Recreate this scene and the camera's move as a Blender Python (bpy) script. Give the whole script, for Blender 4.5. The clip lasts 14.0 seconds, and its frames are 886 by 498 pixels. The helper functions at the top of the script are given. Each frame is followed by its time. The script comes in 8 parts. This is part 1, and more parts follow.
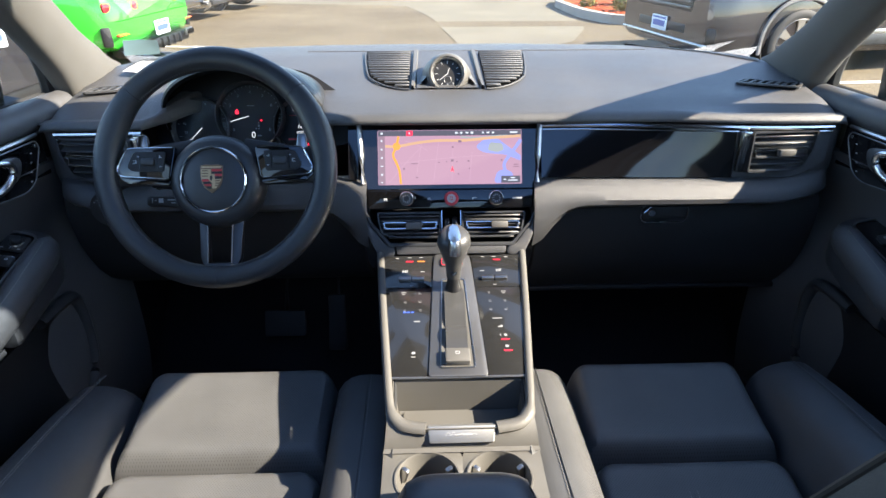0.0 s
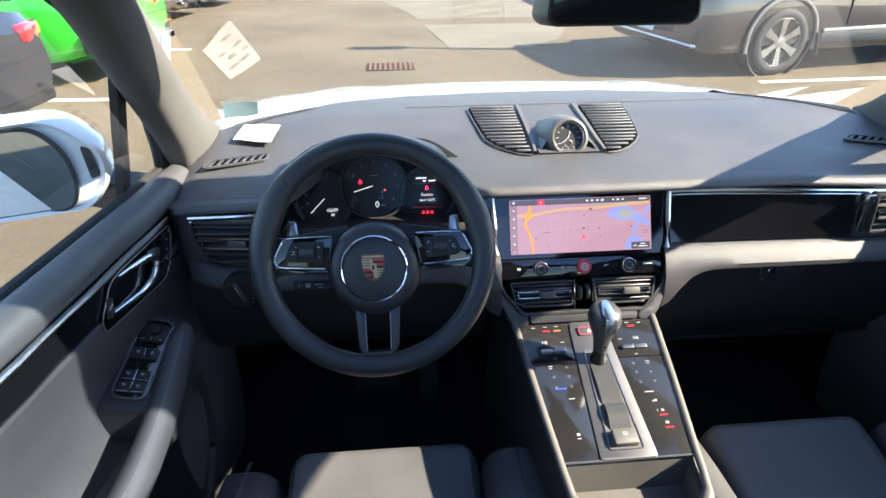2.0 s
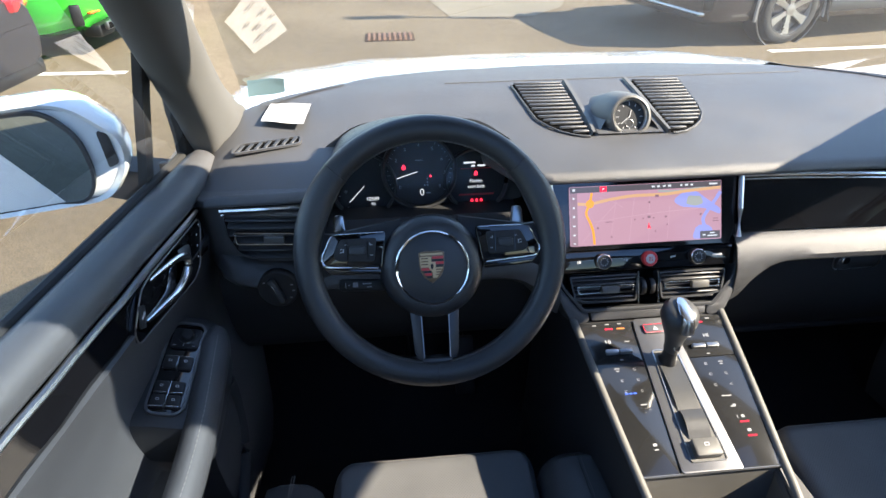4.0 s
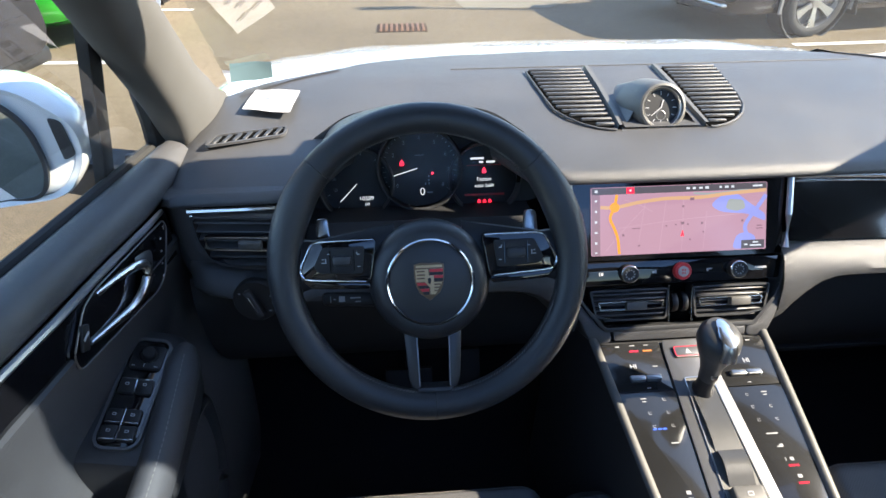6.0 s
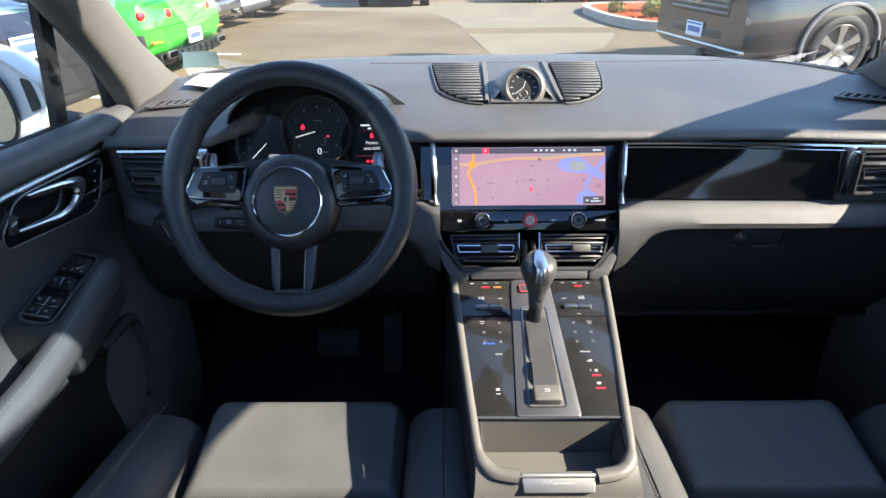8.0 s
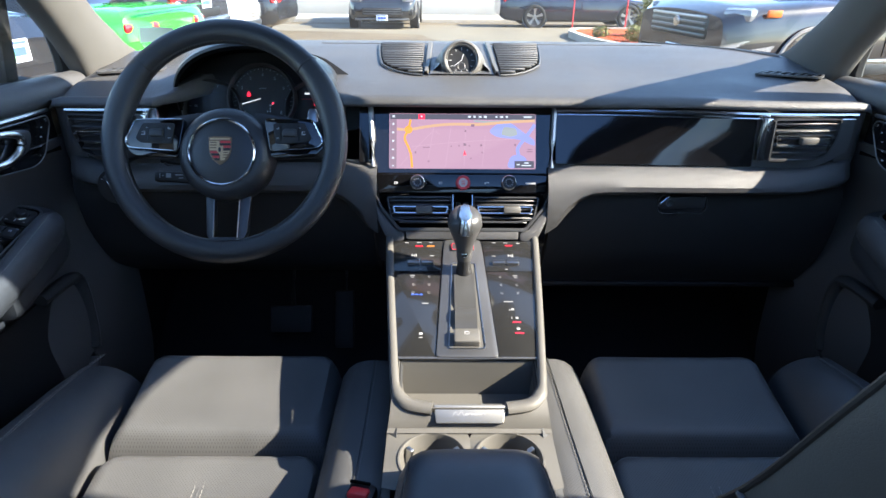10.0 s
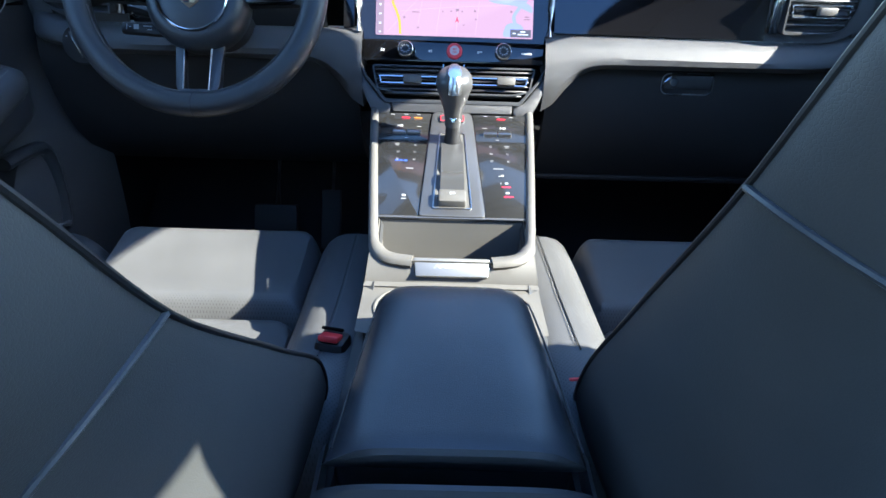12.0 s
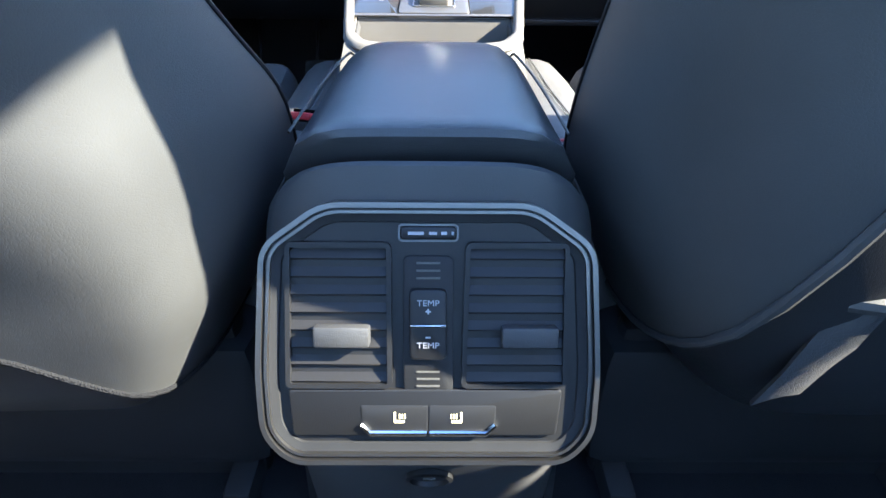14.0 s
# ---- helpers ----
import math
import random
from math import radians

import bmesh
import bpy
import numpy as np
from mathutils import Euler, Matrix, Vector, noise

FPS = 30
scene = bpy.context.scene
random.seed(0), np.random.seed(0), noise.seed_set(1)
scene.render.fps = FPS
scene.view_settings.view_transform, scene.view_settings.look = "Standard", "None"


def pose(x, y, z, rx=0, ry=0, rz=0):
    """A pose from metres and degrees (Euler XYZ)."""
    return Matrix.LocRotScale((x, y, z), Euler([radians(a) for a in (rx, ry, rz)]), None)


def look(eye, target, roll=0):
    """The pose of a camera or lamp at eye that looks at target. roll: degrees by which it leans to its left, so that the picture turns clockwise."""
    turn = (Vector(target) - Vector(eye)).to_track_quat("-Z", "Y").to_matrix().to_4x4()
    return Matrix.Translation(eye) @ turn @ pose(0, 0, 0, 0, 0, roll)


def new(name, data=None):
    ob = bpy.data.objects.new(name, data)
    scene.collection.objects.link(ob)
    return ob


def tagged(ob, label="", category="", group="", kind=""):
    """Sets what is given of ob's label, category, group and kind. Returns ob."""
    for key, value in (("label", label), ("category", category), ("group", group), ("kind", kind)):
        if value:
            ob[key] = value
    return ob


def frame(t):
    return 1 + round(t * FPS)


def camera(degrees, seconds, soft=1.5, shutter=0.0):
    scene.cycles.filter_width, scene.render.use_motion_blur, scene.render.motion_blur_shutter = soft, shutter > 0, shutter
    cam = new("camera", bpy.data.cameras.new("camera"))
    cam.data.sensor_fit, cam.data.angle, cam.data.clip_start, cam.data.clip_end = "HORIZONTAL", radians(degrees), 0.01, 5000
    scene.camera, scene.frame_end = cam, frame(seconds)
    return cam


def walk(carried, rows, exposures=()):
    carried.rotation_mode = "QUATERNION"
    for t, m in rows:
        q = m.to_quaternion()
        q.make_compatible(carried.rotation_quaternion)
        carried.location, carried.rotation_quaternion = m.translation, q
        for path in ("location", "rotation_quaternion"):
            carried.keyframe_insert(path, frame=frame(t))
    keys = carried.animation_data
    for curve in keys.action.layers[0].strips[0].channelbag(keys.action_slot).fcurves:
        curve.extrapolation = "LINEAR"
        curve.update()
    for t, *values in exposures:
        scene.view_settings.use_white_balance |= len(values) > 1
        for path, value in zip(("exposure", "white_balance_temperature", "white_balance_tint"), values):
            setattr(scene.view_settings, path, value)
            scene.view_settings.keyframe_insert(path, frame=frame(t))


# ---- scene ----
cam = camera(74.4, 14.0)
PATH = [
    (0, (-0.042, 0.057, 1.412), (0.009, 1.81, 0.452), -0.1),
    (0.5, (-0.08, 0.07, 1.44), (-0.011, 1.823, 0.479), -0.8),
    (1, (-0.149, 0.103, 1.494), (-0.043, 1.849, 0.525), -0.7),
    (1.5, (-0.231, 0.128, 1.527), (-0.093, 1.872, 0.556), -0.4),
    (2, (-0.328, 0.146, 1.536), (-0.18, 1.878, 0.547), -0.2),
    (2.5, (-0.386, 0.15, 1.54), (-0.244, 1.872, 0.533), -0.3),
    (3, (-0.421, 0.156, 1.542), (-0.269, 1.864, 0.512), -0.2),
    (5.5, (-0.406, 0.381, 1.474), (-0.239, 2.047, 0.382), -0.4),
    (6, (-0.392, 0.357, 1.473), (-0.27, 2.032, 0.387), -0.3),
    (6.5, (-0.322, 0.305, 1.457), (-0.262, 1.999, 0.396), -0.3),
    (7, (-0.249, 0.247, 1.444), (-0.243, 1.967, 0.423), -0.5),
    (7.5, (-0.194, 0.185, 1.432), (-0.213, 1.928, 0.451), -0.5),
    (8, (-0.137, 0.128, 1.411), (-0.154, 1.891, 0.468), -0.6),
    (8.2, (-0.119, 0.11, 1.405), (-0.128, 1.881, 0.475), -0.6),
    (10.5, (-0.03, 0.042, 1.299), (-0.018, 1.841, 0.427), 0.7),
    (11, (-0.018, 0.037, 1.261), (-0.022, 1.824, 0.362), 0.7),
    (11.5, (-0.015, 0.029, 1.224), (-0.011, 1.792, 0.28), 1.1),
    (12, (-0.019, 0.025, 1.18), (0.002, 1.764, 0.191), 1.9),
    (12.5, (-0.016, 0.023, 1.141), (-0.001, 1.725, 0.091), 1.7),
    (13, (-0.011, -0.003, 1.09), (-0.009, 1.687, 0.02), 1.3),
    (13.5, (-0.003, -0.02, 1.035), (-0.006, 1.656, -0.056), 0.6),
    (14, (0.006, -0.039, 0.992), (0.024, 1.624, -0.119), 0.6),
]
walk(cam, [(t, look(eye, target, roll)) for t, eye, target, roll in PATH],
     ((0, 2.45, 6200, 10), (3, 2.4, 6250, 10), (6, 2.3, 6200, 10), (8, 2.3, 6150, 10), (10.5, 2.58, 5850, 8), (12.5, 3.25, 5350, 5), (14, 3.9, 5750, 8)))

# ---- world and sun ----
SUN = Vector((0.805, -0.150, 0.574))
world = bpy.data.worlds.new("sky")
scene.world = world
world.use_nodes = True
wn = world.node_tree
sky = wn.nodes.new("ShaderNodeTexSky")
sky.sky_type = "NISHITA"
sky.sun_disc = False
sky.sun_elevation = radians(35)
sky.sun_rotation = radians(100.5)
sky.air_density, sky.dust_density, sky.ozone_density = 1.0, 0.4, 1.6
wn.links.new(sky.outputs[0], wn.nodes["Background"].inputs[0])
wn.nodes["Background"].inputs[1].default_value = 0.13
lamp = bpy.data.lights.new("sun", "SUN")
lamp.energy, lamp.angle, lamp.color = 5.0, radians(0.6), (1.0, 0.865, 0.67)
sun = new("sun", lamp)
sun.matrix_world = look(SUN * 30, (0, 0, 0))

# ---- materials ----


def node_mat(name):
    m = bpy.data.materials.new(name)
    m.use_nodes = True
    return m, m.node_tree.nodes, m.node_tree.links, m.node_tree.nodes["Principled BSDF"]


def mat(name, color, rough=0.5, metal=0.0, grain=900.0, bump=0.15, vary=0.15, blotch=7.0, coat=0.0, spec=0.5, emit=0.0, depth=0.0006, rvary=0.08):
    """A plain surface with fine grain, blotches and a little relief."""
    m, n, l, b = node_mat(name)
    tc = n.new("ShaderNodeTexCoord")
    fine = n.new("ShaderNodeTexNoise")
    fine.inputs["Scale"].default_value, fine.inputs["Detail"].default_value = grain, 3.0
    big = n.new("ShaderNodeTexNoise")
    big.inputs["Scale"].default_value, big.inputs["Detail"].default_value = blotch, 5.0
    for t in (fine, big):
        l.new(tc.outputs["Object"], t.inputs["Vector"])
    both = n.new("ShaderNodeMath")
    both.operation = "MULTIPLY_ADD"
    both.inputs[1].default_value = 0.45
    l.new(fine.outputs["Fac"], both.inputs[0])
    l.new(big.outputs["Fac"], both.inputs[2])
    ramp = n.new("ShaderNodeMapRange")
    ramp.inputs["From Min"].default_value, ramp.inputs["From Max"].default_value = 0.4, 1.05
    ramp.inputs["To Min"].default_value, ramp.inputs["To Max"].default_value = 1 - vary, 1 + vary
    l.new(both.outputs[0], ramp.inputs["Value"])
    mul = n.new("ShaderNodeVectorMath")
    mul.operation = "SCALE"
    mul.inputs[0].default_value = color
    l.new(ramp.outputs[0], mul.inputs["Scale"])
    l.new(mul.outputs[0], b.inputs["Base Color"])
    rr = n.new("ShaderNodeMapRange")
    rr.inputs["To Min"].default_value, rr.inputs["To Max"].default_value = max(0.02, rough - rvary), min(1, rough + rvary)
    l.new(big.outputs["Fac"], rr.inputs["Value"])
    l.new(rr.outputs[0], b.inputs["Roughness"])
    b.inputs["Metallic"].default_value = metal
    b.inputs["Specular IOR Level"].default_value = spec
    b.inputs["Coat Weight"].default_value = coat
    b.inputs["Coat Roughness"].default_value = 0.04
    if bump:
        bp = n.new("ShaderNodeBump")
        bp.inputs["Strength"].default_value, bp.inputs["Distance"].default_value = bump, depth
        l.new(fine.outputs["Fac"], bp.inputs["Height"])
        l.new(bp.outputs[0], b.inputs["Normal"])
    if emit:
        b.inputs["Emission Color"].default_value = (*color, 1)
        b.inputs["Emission Strength"].default_value = emit
    return m


def leather_mat(name, color, rough=0.5, perforated=False, cell=420.0, bump=0.35, span=0.1):
    """Grained hide: cracked cells, broad wear; with rows of holes where it is perforated."""
    m, n, l, b = node_mat(name)
    tc = n.new("ShaderNodeTexCoord")
    vor = n.new("ShaderNodeTexVoronoi")
    vor.feature = "DISTANCE_TO_EDGE"
    vor.inputs["Scale"].default_value = cell
    big = n.new("ShaderNodeTexNoise")
    big.inputs["Scale"].default_value, big.inputs["Detail"].default_value = 9.0, 6.0
    for t in (vor, big):
        l.new(tc.outputs["Object"], t.inputs["Vector"])
    ramp = n.new("ShaderNodeMapRange")
    ramp.inputs["From Min"].default_value, ramp.inputs["From Max"].default_value = 0.3, 0.7
    ramp.inputs["To Min"].default_value, ramp.inputs["To Max"].default_value = 0.86, 1.14
    l.new(big.outputs["Fac"], ramp.inputs["Value"])
    mul = n.new("ShaderNodeVectorMath")
    mul.operation = "SCALE"
    mul.inputs[0].default_value = color
    edge = n.new("ShaderNodeMapRange")
    edge.inputs["From Max"].default_value = 0.15
    l.new(vor.outputs["Distance"], edge.inputs["Value"])
    height = edge.outputs[0]
    shade = ramp.outputs[0]
    if perforated:
        sep = n.new("ShaderNodeSeparateXYZ")
        l.new(tc.outputs["Object"], sep.inputs[0])
        rows = []
        for i, axis in enumerate((0, 1)):
            s = n.new("ShaderNodeMath")
            s.operation = "MULTIPLY"
            s.inputs[1].default_value = 2 * math.pi / 0.0046
            l.new(sep.outputs[axis], s.inputs[0])
            c = n.new("ShaderNodeMath")
            c.operation = "COSINE"
            l.new(s.outputs[0], c.inputs[0])
            rows.append(c)
        prod = n.new("ShaderNodeMath")
        prod.operation = "MULTIPLY"
        l.new(rows[0].outputs[0], prod.inputs[0])
        l.new(rows[1].outputs[0], prod.inputs[1])
        hole = n.new("ShaderNodeMapRange")
        hole.inputs["From Min"].default_value, hole.inputs["From Max"].default_value = 0.50, 0.72
        hole.inputs["To Min"].default_value, hole.inputs["To Max"].default_value = 1.0, 0.55
        l.new(prod.outputs[0], hole.inputs["Value"])
        sh = n.new("ShaderNodeMath")
        sh.operation = "MULTIPLY"
        l.new(ramp.outputs[0], sh.inputs[0])
        l.new(hole.outputs[0], sh.inputs[1])
        shade = sh.outputs[0]
        hh = n.new("ShaderNodeMath")
        hh.operation = "MULTIPLY"
        l.new(edge.outputs[0], hh.inputs[0])
        l.new(hole.outputs[0], hh.inputs[1])
        height = hh.outputs[0]
    l.new(shade, mul.inputs["Scale"])
    l.new(mul.outputs[0], b.inputs["Base Color"])
    rr = n.new("ShaderNodeMapRange")
    rr.inputs["To Min"].default_value, rr.inputs["To Max"].default_value = rough - span, rough + span
    l.new(big.outputs["Fac"], rr.inputs["Value"])
    l.new(rr.outputs[0], b.inputs["Roughness"])
    bp = n.new("ShaderNodeBump")
    bp.inputs["Strength"].default_value, bp.inputs["Distance"].default_value = bump, 0.0005
    l.new(height, bp.inputs["Height"])
    l.new(bp.outputs[0], b.inputs["Normal"])
    return m


def glass_mat(name, tint=(0.93, 0.96, 0.95), gloss=0.05, graze=0.0):
    """Clear pane; graze adds the stronger gloss of a flat view."""
    m, n, l, b = node_mat(name)
    n.remove(b)
    out = n["Material Output"]
    tr = n.new("ShaderNodeBsdfTransparent")
    tr.inputs[0].default_value = (*tint, 1)
    gl = n.new("ShaderNodeBsdfGlossy")
    gl.inputs["Roughness"].default_value = 0.015
    mx = n.new("ShaderNodeMixShader")
    mx.inputs[0].default_value = gloss
    if graze:
        lw = n.new("ShaderNodeLayerWeight")
        lw.inputs["Blend"].default_value = 0.5
        pw = n.new("ShaderNodeMath")
        pw.operation = "POWER"
        pw.inputs[1].default_value = 3.0
        l.new(lw.outputs["Facing"], pw.inputs[0])
        ma = n.new("ShaderNodeMath")
        ma.operation = "MULTIPLY_ADD"
        ma.inputs[1].default_value, ma.inputs[2].default_value = graze, gloss
        l.new(pw.outputs[0], ma.inputs[0])
        l.new(ma.outputs[0], mx.inputs[0])
    l.new(tr.outputs[0], mx.inputs[1])
    l.new(gl.outputs[0], mx.inputs[2])
    l.new(mx.outputs[0], out.inputs[0])
    return m


def glow_mat(name, color, strength):
    m, n, l, b = node_mat(name)
    b.inputs["Base Color"].default_value = (0.01, 0.01, 0.01, 1)
    b.inputs["Roughness"].default_value = 0.15
    b.inputs["Emission Color"].default_value = (*color, 1)
    b.inputs["Emission Strength"].default_value = strength
    return m


M_VINYL = leather_mat("dash_vinyl", (0.058, 0.058, 0.060), 0.48, cell=700, bump=0.35)
M_LEATHER = leather_mat("black_leather", (0.060, 0.061, 0.064), 0.46, cell=420)
M_PERF = leather_mat("perforated_leather", (0.082, 0.082, 0.083), 0.41, perforated=True)
M_RIM = leather_mat("smooth_leather", (0.024, 0.025, 0.027), 0.36, cell=600, bump=0.2)
M_PLASTIC = mat("dark_plastic", (0.030, 0.031, 0.033), 0.48, grain=1500, bump=0.3)
M_GREYPL = mat("grey_plastic", (0.092, 0.088, 0.080), 0.5, grain=1500, bump=0.3)
M_DARK = mat("near_black_trim", (0.020, 0.020, 0.021), 0.6, grain=1500, bump=0.3, spec=0.3)
M_BLACK = mat("black_plastic", (0.010, 0.010, 0.011), 0.5, grain=1200, bump=0.2)
M_PIANO = mat("gloss_black", (0.006, 0.006, 0.007), 0.06, grain=400, bump=0.0, coat=0.6, rvary=0.03)
M_DUSTY = mat("dusty_gloss_black", (0.018, 0.018, 0.018), 0.16, grain=2600, bump=0.0, coat=0.5, vary=0.35, blotch=8, rvary=0.03)
M_CHROME = mat("chrome", (0.62, 0.63, 0.64), 0.15, 1.0, bump=0.0, vary=0.04)
M_SATIN = mat("satin_metal", (0.42, 0.42, 0.42), 0.30, 1.0, bump=0.05, vary=0.06)
M_DKMETAL = mat("dark_metal", (0.165, 0.165, 0.168), 0.42, 0.8, grain=2000, bump=0.15, vary=0.1)
M_CARPET = mat("carpet", (0.020, 0.020, 0.022), 0.95, grain=700, bump=0.9, depth=0.003, spec=0.1)
M_HEADLINER = mat("headliner", (0.055, 0.055, 0.055), 0.9, grain=1200, bump=0.5, spec=0.1)
M_PILLAR = mat("pillar_cloth", (0.092, 0.090, 0.086), 0.85, grain=1400, bump=0.4, spec=0.15)
M_RUBBER = mat("rubber", (0.014, 0.014, 0.014), 0.7, grain=300, bump=0.2)
M_WHITE = mat("white_paint", (0.70, 0.72, 0.74), 0.18, grain=60, bump=0.0, coat=0.8, vary=0.03)
M_THREAD = mat("thread", (0.17, 0.165, 0.155), 0.7, grain=3000, bump=0.3)
M_RED = mat("red_plastic", (0.55, 0.03, 0.035), 0.4, grain=800, bump=0.1)
M_PAPER = mat("paper", (0.46, 0.455, 0.44), 0.8, grain=500, bump=0.1, vary=0.06)
M_INK = mat("ink", (0.22, 0.22, 0.26), 0.7, bump=0.0)
M_SIGN = mat("grey_print", (0.27, 0.27, 0.275), 0.6, bump=0.0)
M_PRINT = mat("white_print", (0.40, 0.40, 0.41), 0.5, bump=0.0)
M_GLASS = glass_mat("window_glass", gloss=0.06, graze=0.9)
# Rear panes are out of view; their tint is set to dim the rear cabin.
M_TINTED = glass_mat("tinted_side_glass", (0.62, 0.64, 0.63), 0.06, 0.8)
M_DARKPANE = glass_mat("tinted_rear_glass", (0.45, 0.48, 0.49), 0.06, 0.8)
# Blue tint chosen to colour the cabin's shade like the sky.
M_ROOFGLASS = glass_mat("tinted_roof_glass", (0.46, 0.55, 0.68))
M_SHELL = leather_mat("seat_back_leather", (0.056, 0.056, 0.056), 0.50, cell=520, bump=0.15, span=0.04)
# Near-black and matt: shade of deep slots and gaps, painted on flat backings.
M_DEEPSHADE = mat("deep_shade", (0.004, 0.004, 0.004), 0.95, bump=0.0, spec=0.02)
M_ARM = leather_mat("armrest_leather", (0.055, 0.057, 0.062), 0.31, cell=520, bump=0.2, span=0.025)
# Black slats given a lighter grey for the sun that falls on them.
M_SLAT = mat("slat_sunlit", (0.050, 0.050, 0.052), 0.42, grain=1500, bump=0.2)
M_SLATDARK = mat("slat_black", (0.012, 0.011, 0.011), 0.56, grain=1500, bump=0.2)
M_SPOKEDARK = mat("spoke_dark", (0.016, 0.016, 0.017), 0.42, grain=1600, bump=0.2)
M_SPOKE = mat("spoke_satin", (0.050, 0.050, 0.052), 0.36, 0.5, grain=2000, bump=0.1)
M_LEVER = mat("lever_leather", (0.045, 0.045, 0.045), 0.34, grain=1400, bump=0.2)
M_HANDLE = mat("handle_metal", (0.66, 0.67, 0.68), 0.24, 1.0, bump=0.0, vary=0.04)
M_BADGE = mat("brushed_plate", (0.34, 0.34, 0.33), 0.46, 0.9, bump=0.05)
M_COVER = glass_mat("dial_cover", (0.96, 0.96, 0.96), 0.012)
M_FRAME = mat("frame_metal", (0.17, 0.165, 0.16), 0.36, 0.95, bump=0.05, vary=0.06)
M_DARKGLASS = mat("dark_glass", (0.012, 0.014, 0.016), 0.05, bump=0.0, coat=0.5, rvary=0.02)
M_MIRROR = mat("mirror_silver", (0.52, 0.66, 0.78), 0.015, 1.0, bump=0.0, vary=0.01, rvary=0.005)
M_GLOWRED = glow_mat("red_light", (1.0, 0.02, 0.05), 0.45)
M_GLOWAMB = glow_mat("amber_light", (1.0, 0.32, 0.05), 0.35)
M_GLOWBLUE = glow_mat("blue_light", (0.10, 0.22, 1.0), 0.45)
M_GLOWWHITE = glow_mat("white_light", (0.85, 0.88, 0.92), 0.22)

# ---- mesh helpers ----


def thing(name, label, category, at=(0, 0, 0), group="", kind="", turn=0.0):
    e = new(name)
    e.empty_display_size = 0.1
    e.matrix_basis = pose(*at, 0, 0, turn)
    return tagged(e, label, category, group, kind)


def part(name, bm, material, parent=None, label="", smooth=True, world=True):
    """One mesh object. Its points are in world metres, or in its thing's own axes where world is False."""
    bmesh.ops.recalc_face_normals(bm, faces=bm.faces)
    me = bpy.data.meshes.new(name)
    bm.to_mesh(me)
    bm.free()
    if smooth:
        me.shade_smooth()
        me.set_sharp_from_angle(angle=radians(38))
    me.materials.append(material)
    ob = new(name, me)
    if parent:
        ob.parent = parent
        if world:
            m = parent.matrix_basis.copy()
            if parent.parent:
                m = parent.parent.matrix_basis @ parent.matrix_parent_inverse @ m
            ob.matrix_parent_inverse = m.inverted()
    if label:
        ob["label"] = label
    if name in ("signs", "sign", "marks", "key_marks", "map_labels", "status_icons", "map_box_text", "status_print", "gear_marks", "stitching", "ribs", "seat_sign"):
        ob["kind"] = "stuff"
    return ob


def solo(name, bm, material, label, category, group="", kind="", smooth=True):
    return tagged(part(name, bm, material, None, "", smooth), label, category, group, kind)


def spline(pts, n, closed=False):
    """Points spaced along a smooth curve through pts."""
    p = [Vector(q) for q in pts]
    k = len(p)
    out = []
    segs = k if closed else k - 1
    for i in range(n):
        s = i * segs / (n if closed else n - 1)
        j = min(int(s), segs - 1)
        f = s - j
        a, b, c, d = (p[(j + o) % k] if closed else p[max(0, min(k - 1, j + o))] for o in (-1, 0, 1, 2))
        out.append(0.5 * (2 * b + (c - a) * f + (2 * a - 5 * b + 4 * c - d) * f * f + (3 * b - a - 3 * c + d) * f ** 3))
    return out


def lerp_table(table, x):
    """Piecewise linear value from rows (x, v...)."""
    if x <= table[0][0]:
        return table[0][1:]
    for a, b in zip(table, table[1:]):
        if x <= b[0]:
            f = (x - a[0]) / (b[0] - a[0])
            f = f * f * (3 - 2 * f) * 0.5 + f * 0.5
            return tuple(u + (v - u) * f for u, v in zip(a[1:], b[1:]))
    return table[-1][1:]


def loft(rings, closed=False, cap=False):
    bm = bmesh.new()
    rows = [[bm.verts.new(p) for p in r] for r in rings]
    n = len(rows[0])
    for a, b in zip(rows, rows[1:]):
        for i in range(n if closed else n - 1):
            j = (i + 1) % n
            bm.faces.new((a[i], a[j], b[j], b[i]))
    if cap:
        bm.faces.new(rows[0][::-1])
        bm.faces.new(rows[-1])
    return bm


def thicken(bm, t):
    """Gives an open sheet its thickness, to the back of its faces."""
    bmesh.ops.recalc_face_normals(bm, faces=bm.faces)
    g = bmesh.ops.solidify(bm, geom=bm.faces[:], thickness=t)
    return bm


def bevelled(bm, w, seg=2, angle=25):
    if w > 0:
        es = [e for e in bm.edges if len(e.link_faces) == 2 and e.calc_face_angle(0) > radians(angle)]
        bmesh.ops.bevel(bm, geom=es, offset=w, segments=seg, profile=0.5, affect="EDGES", clamp_overlap=True)
    return bm


def box(c, size, bev=0.004, rot=None, seg=2):
    bm = bmesh.new()
    bmesh.ops.create_cube(bm, size=1.0)
    bmesh.ops.scale(bm, vec=size, verts=bm.verts)
    bevelled(bm, min(bev, min(size) * 0.45), seg)
    m = Matrix.Translation(c)
    if rot is not None:
        m = m @ rot
    bmesh.ops.transform(bm, matrix=m, verts=bm.verts)
    return bm


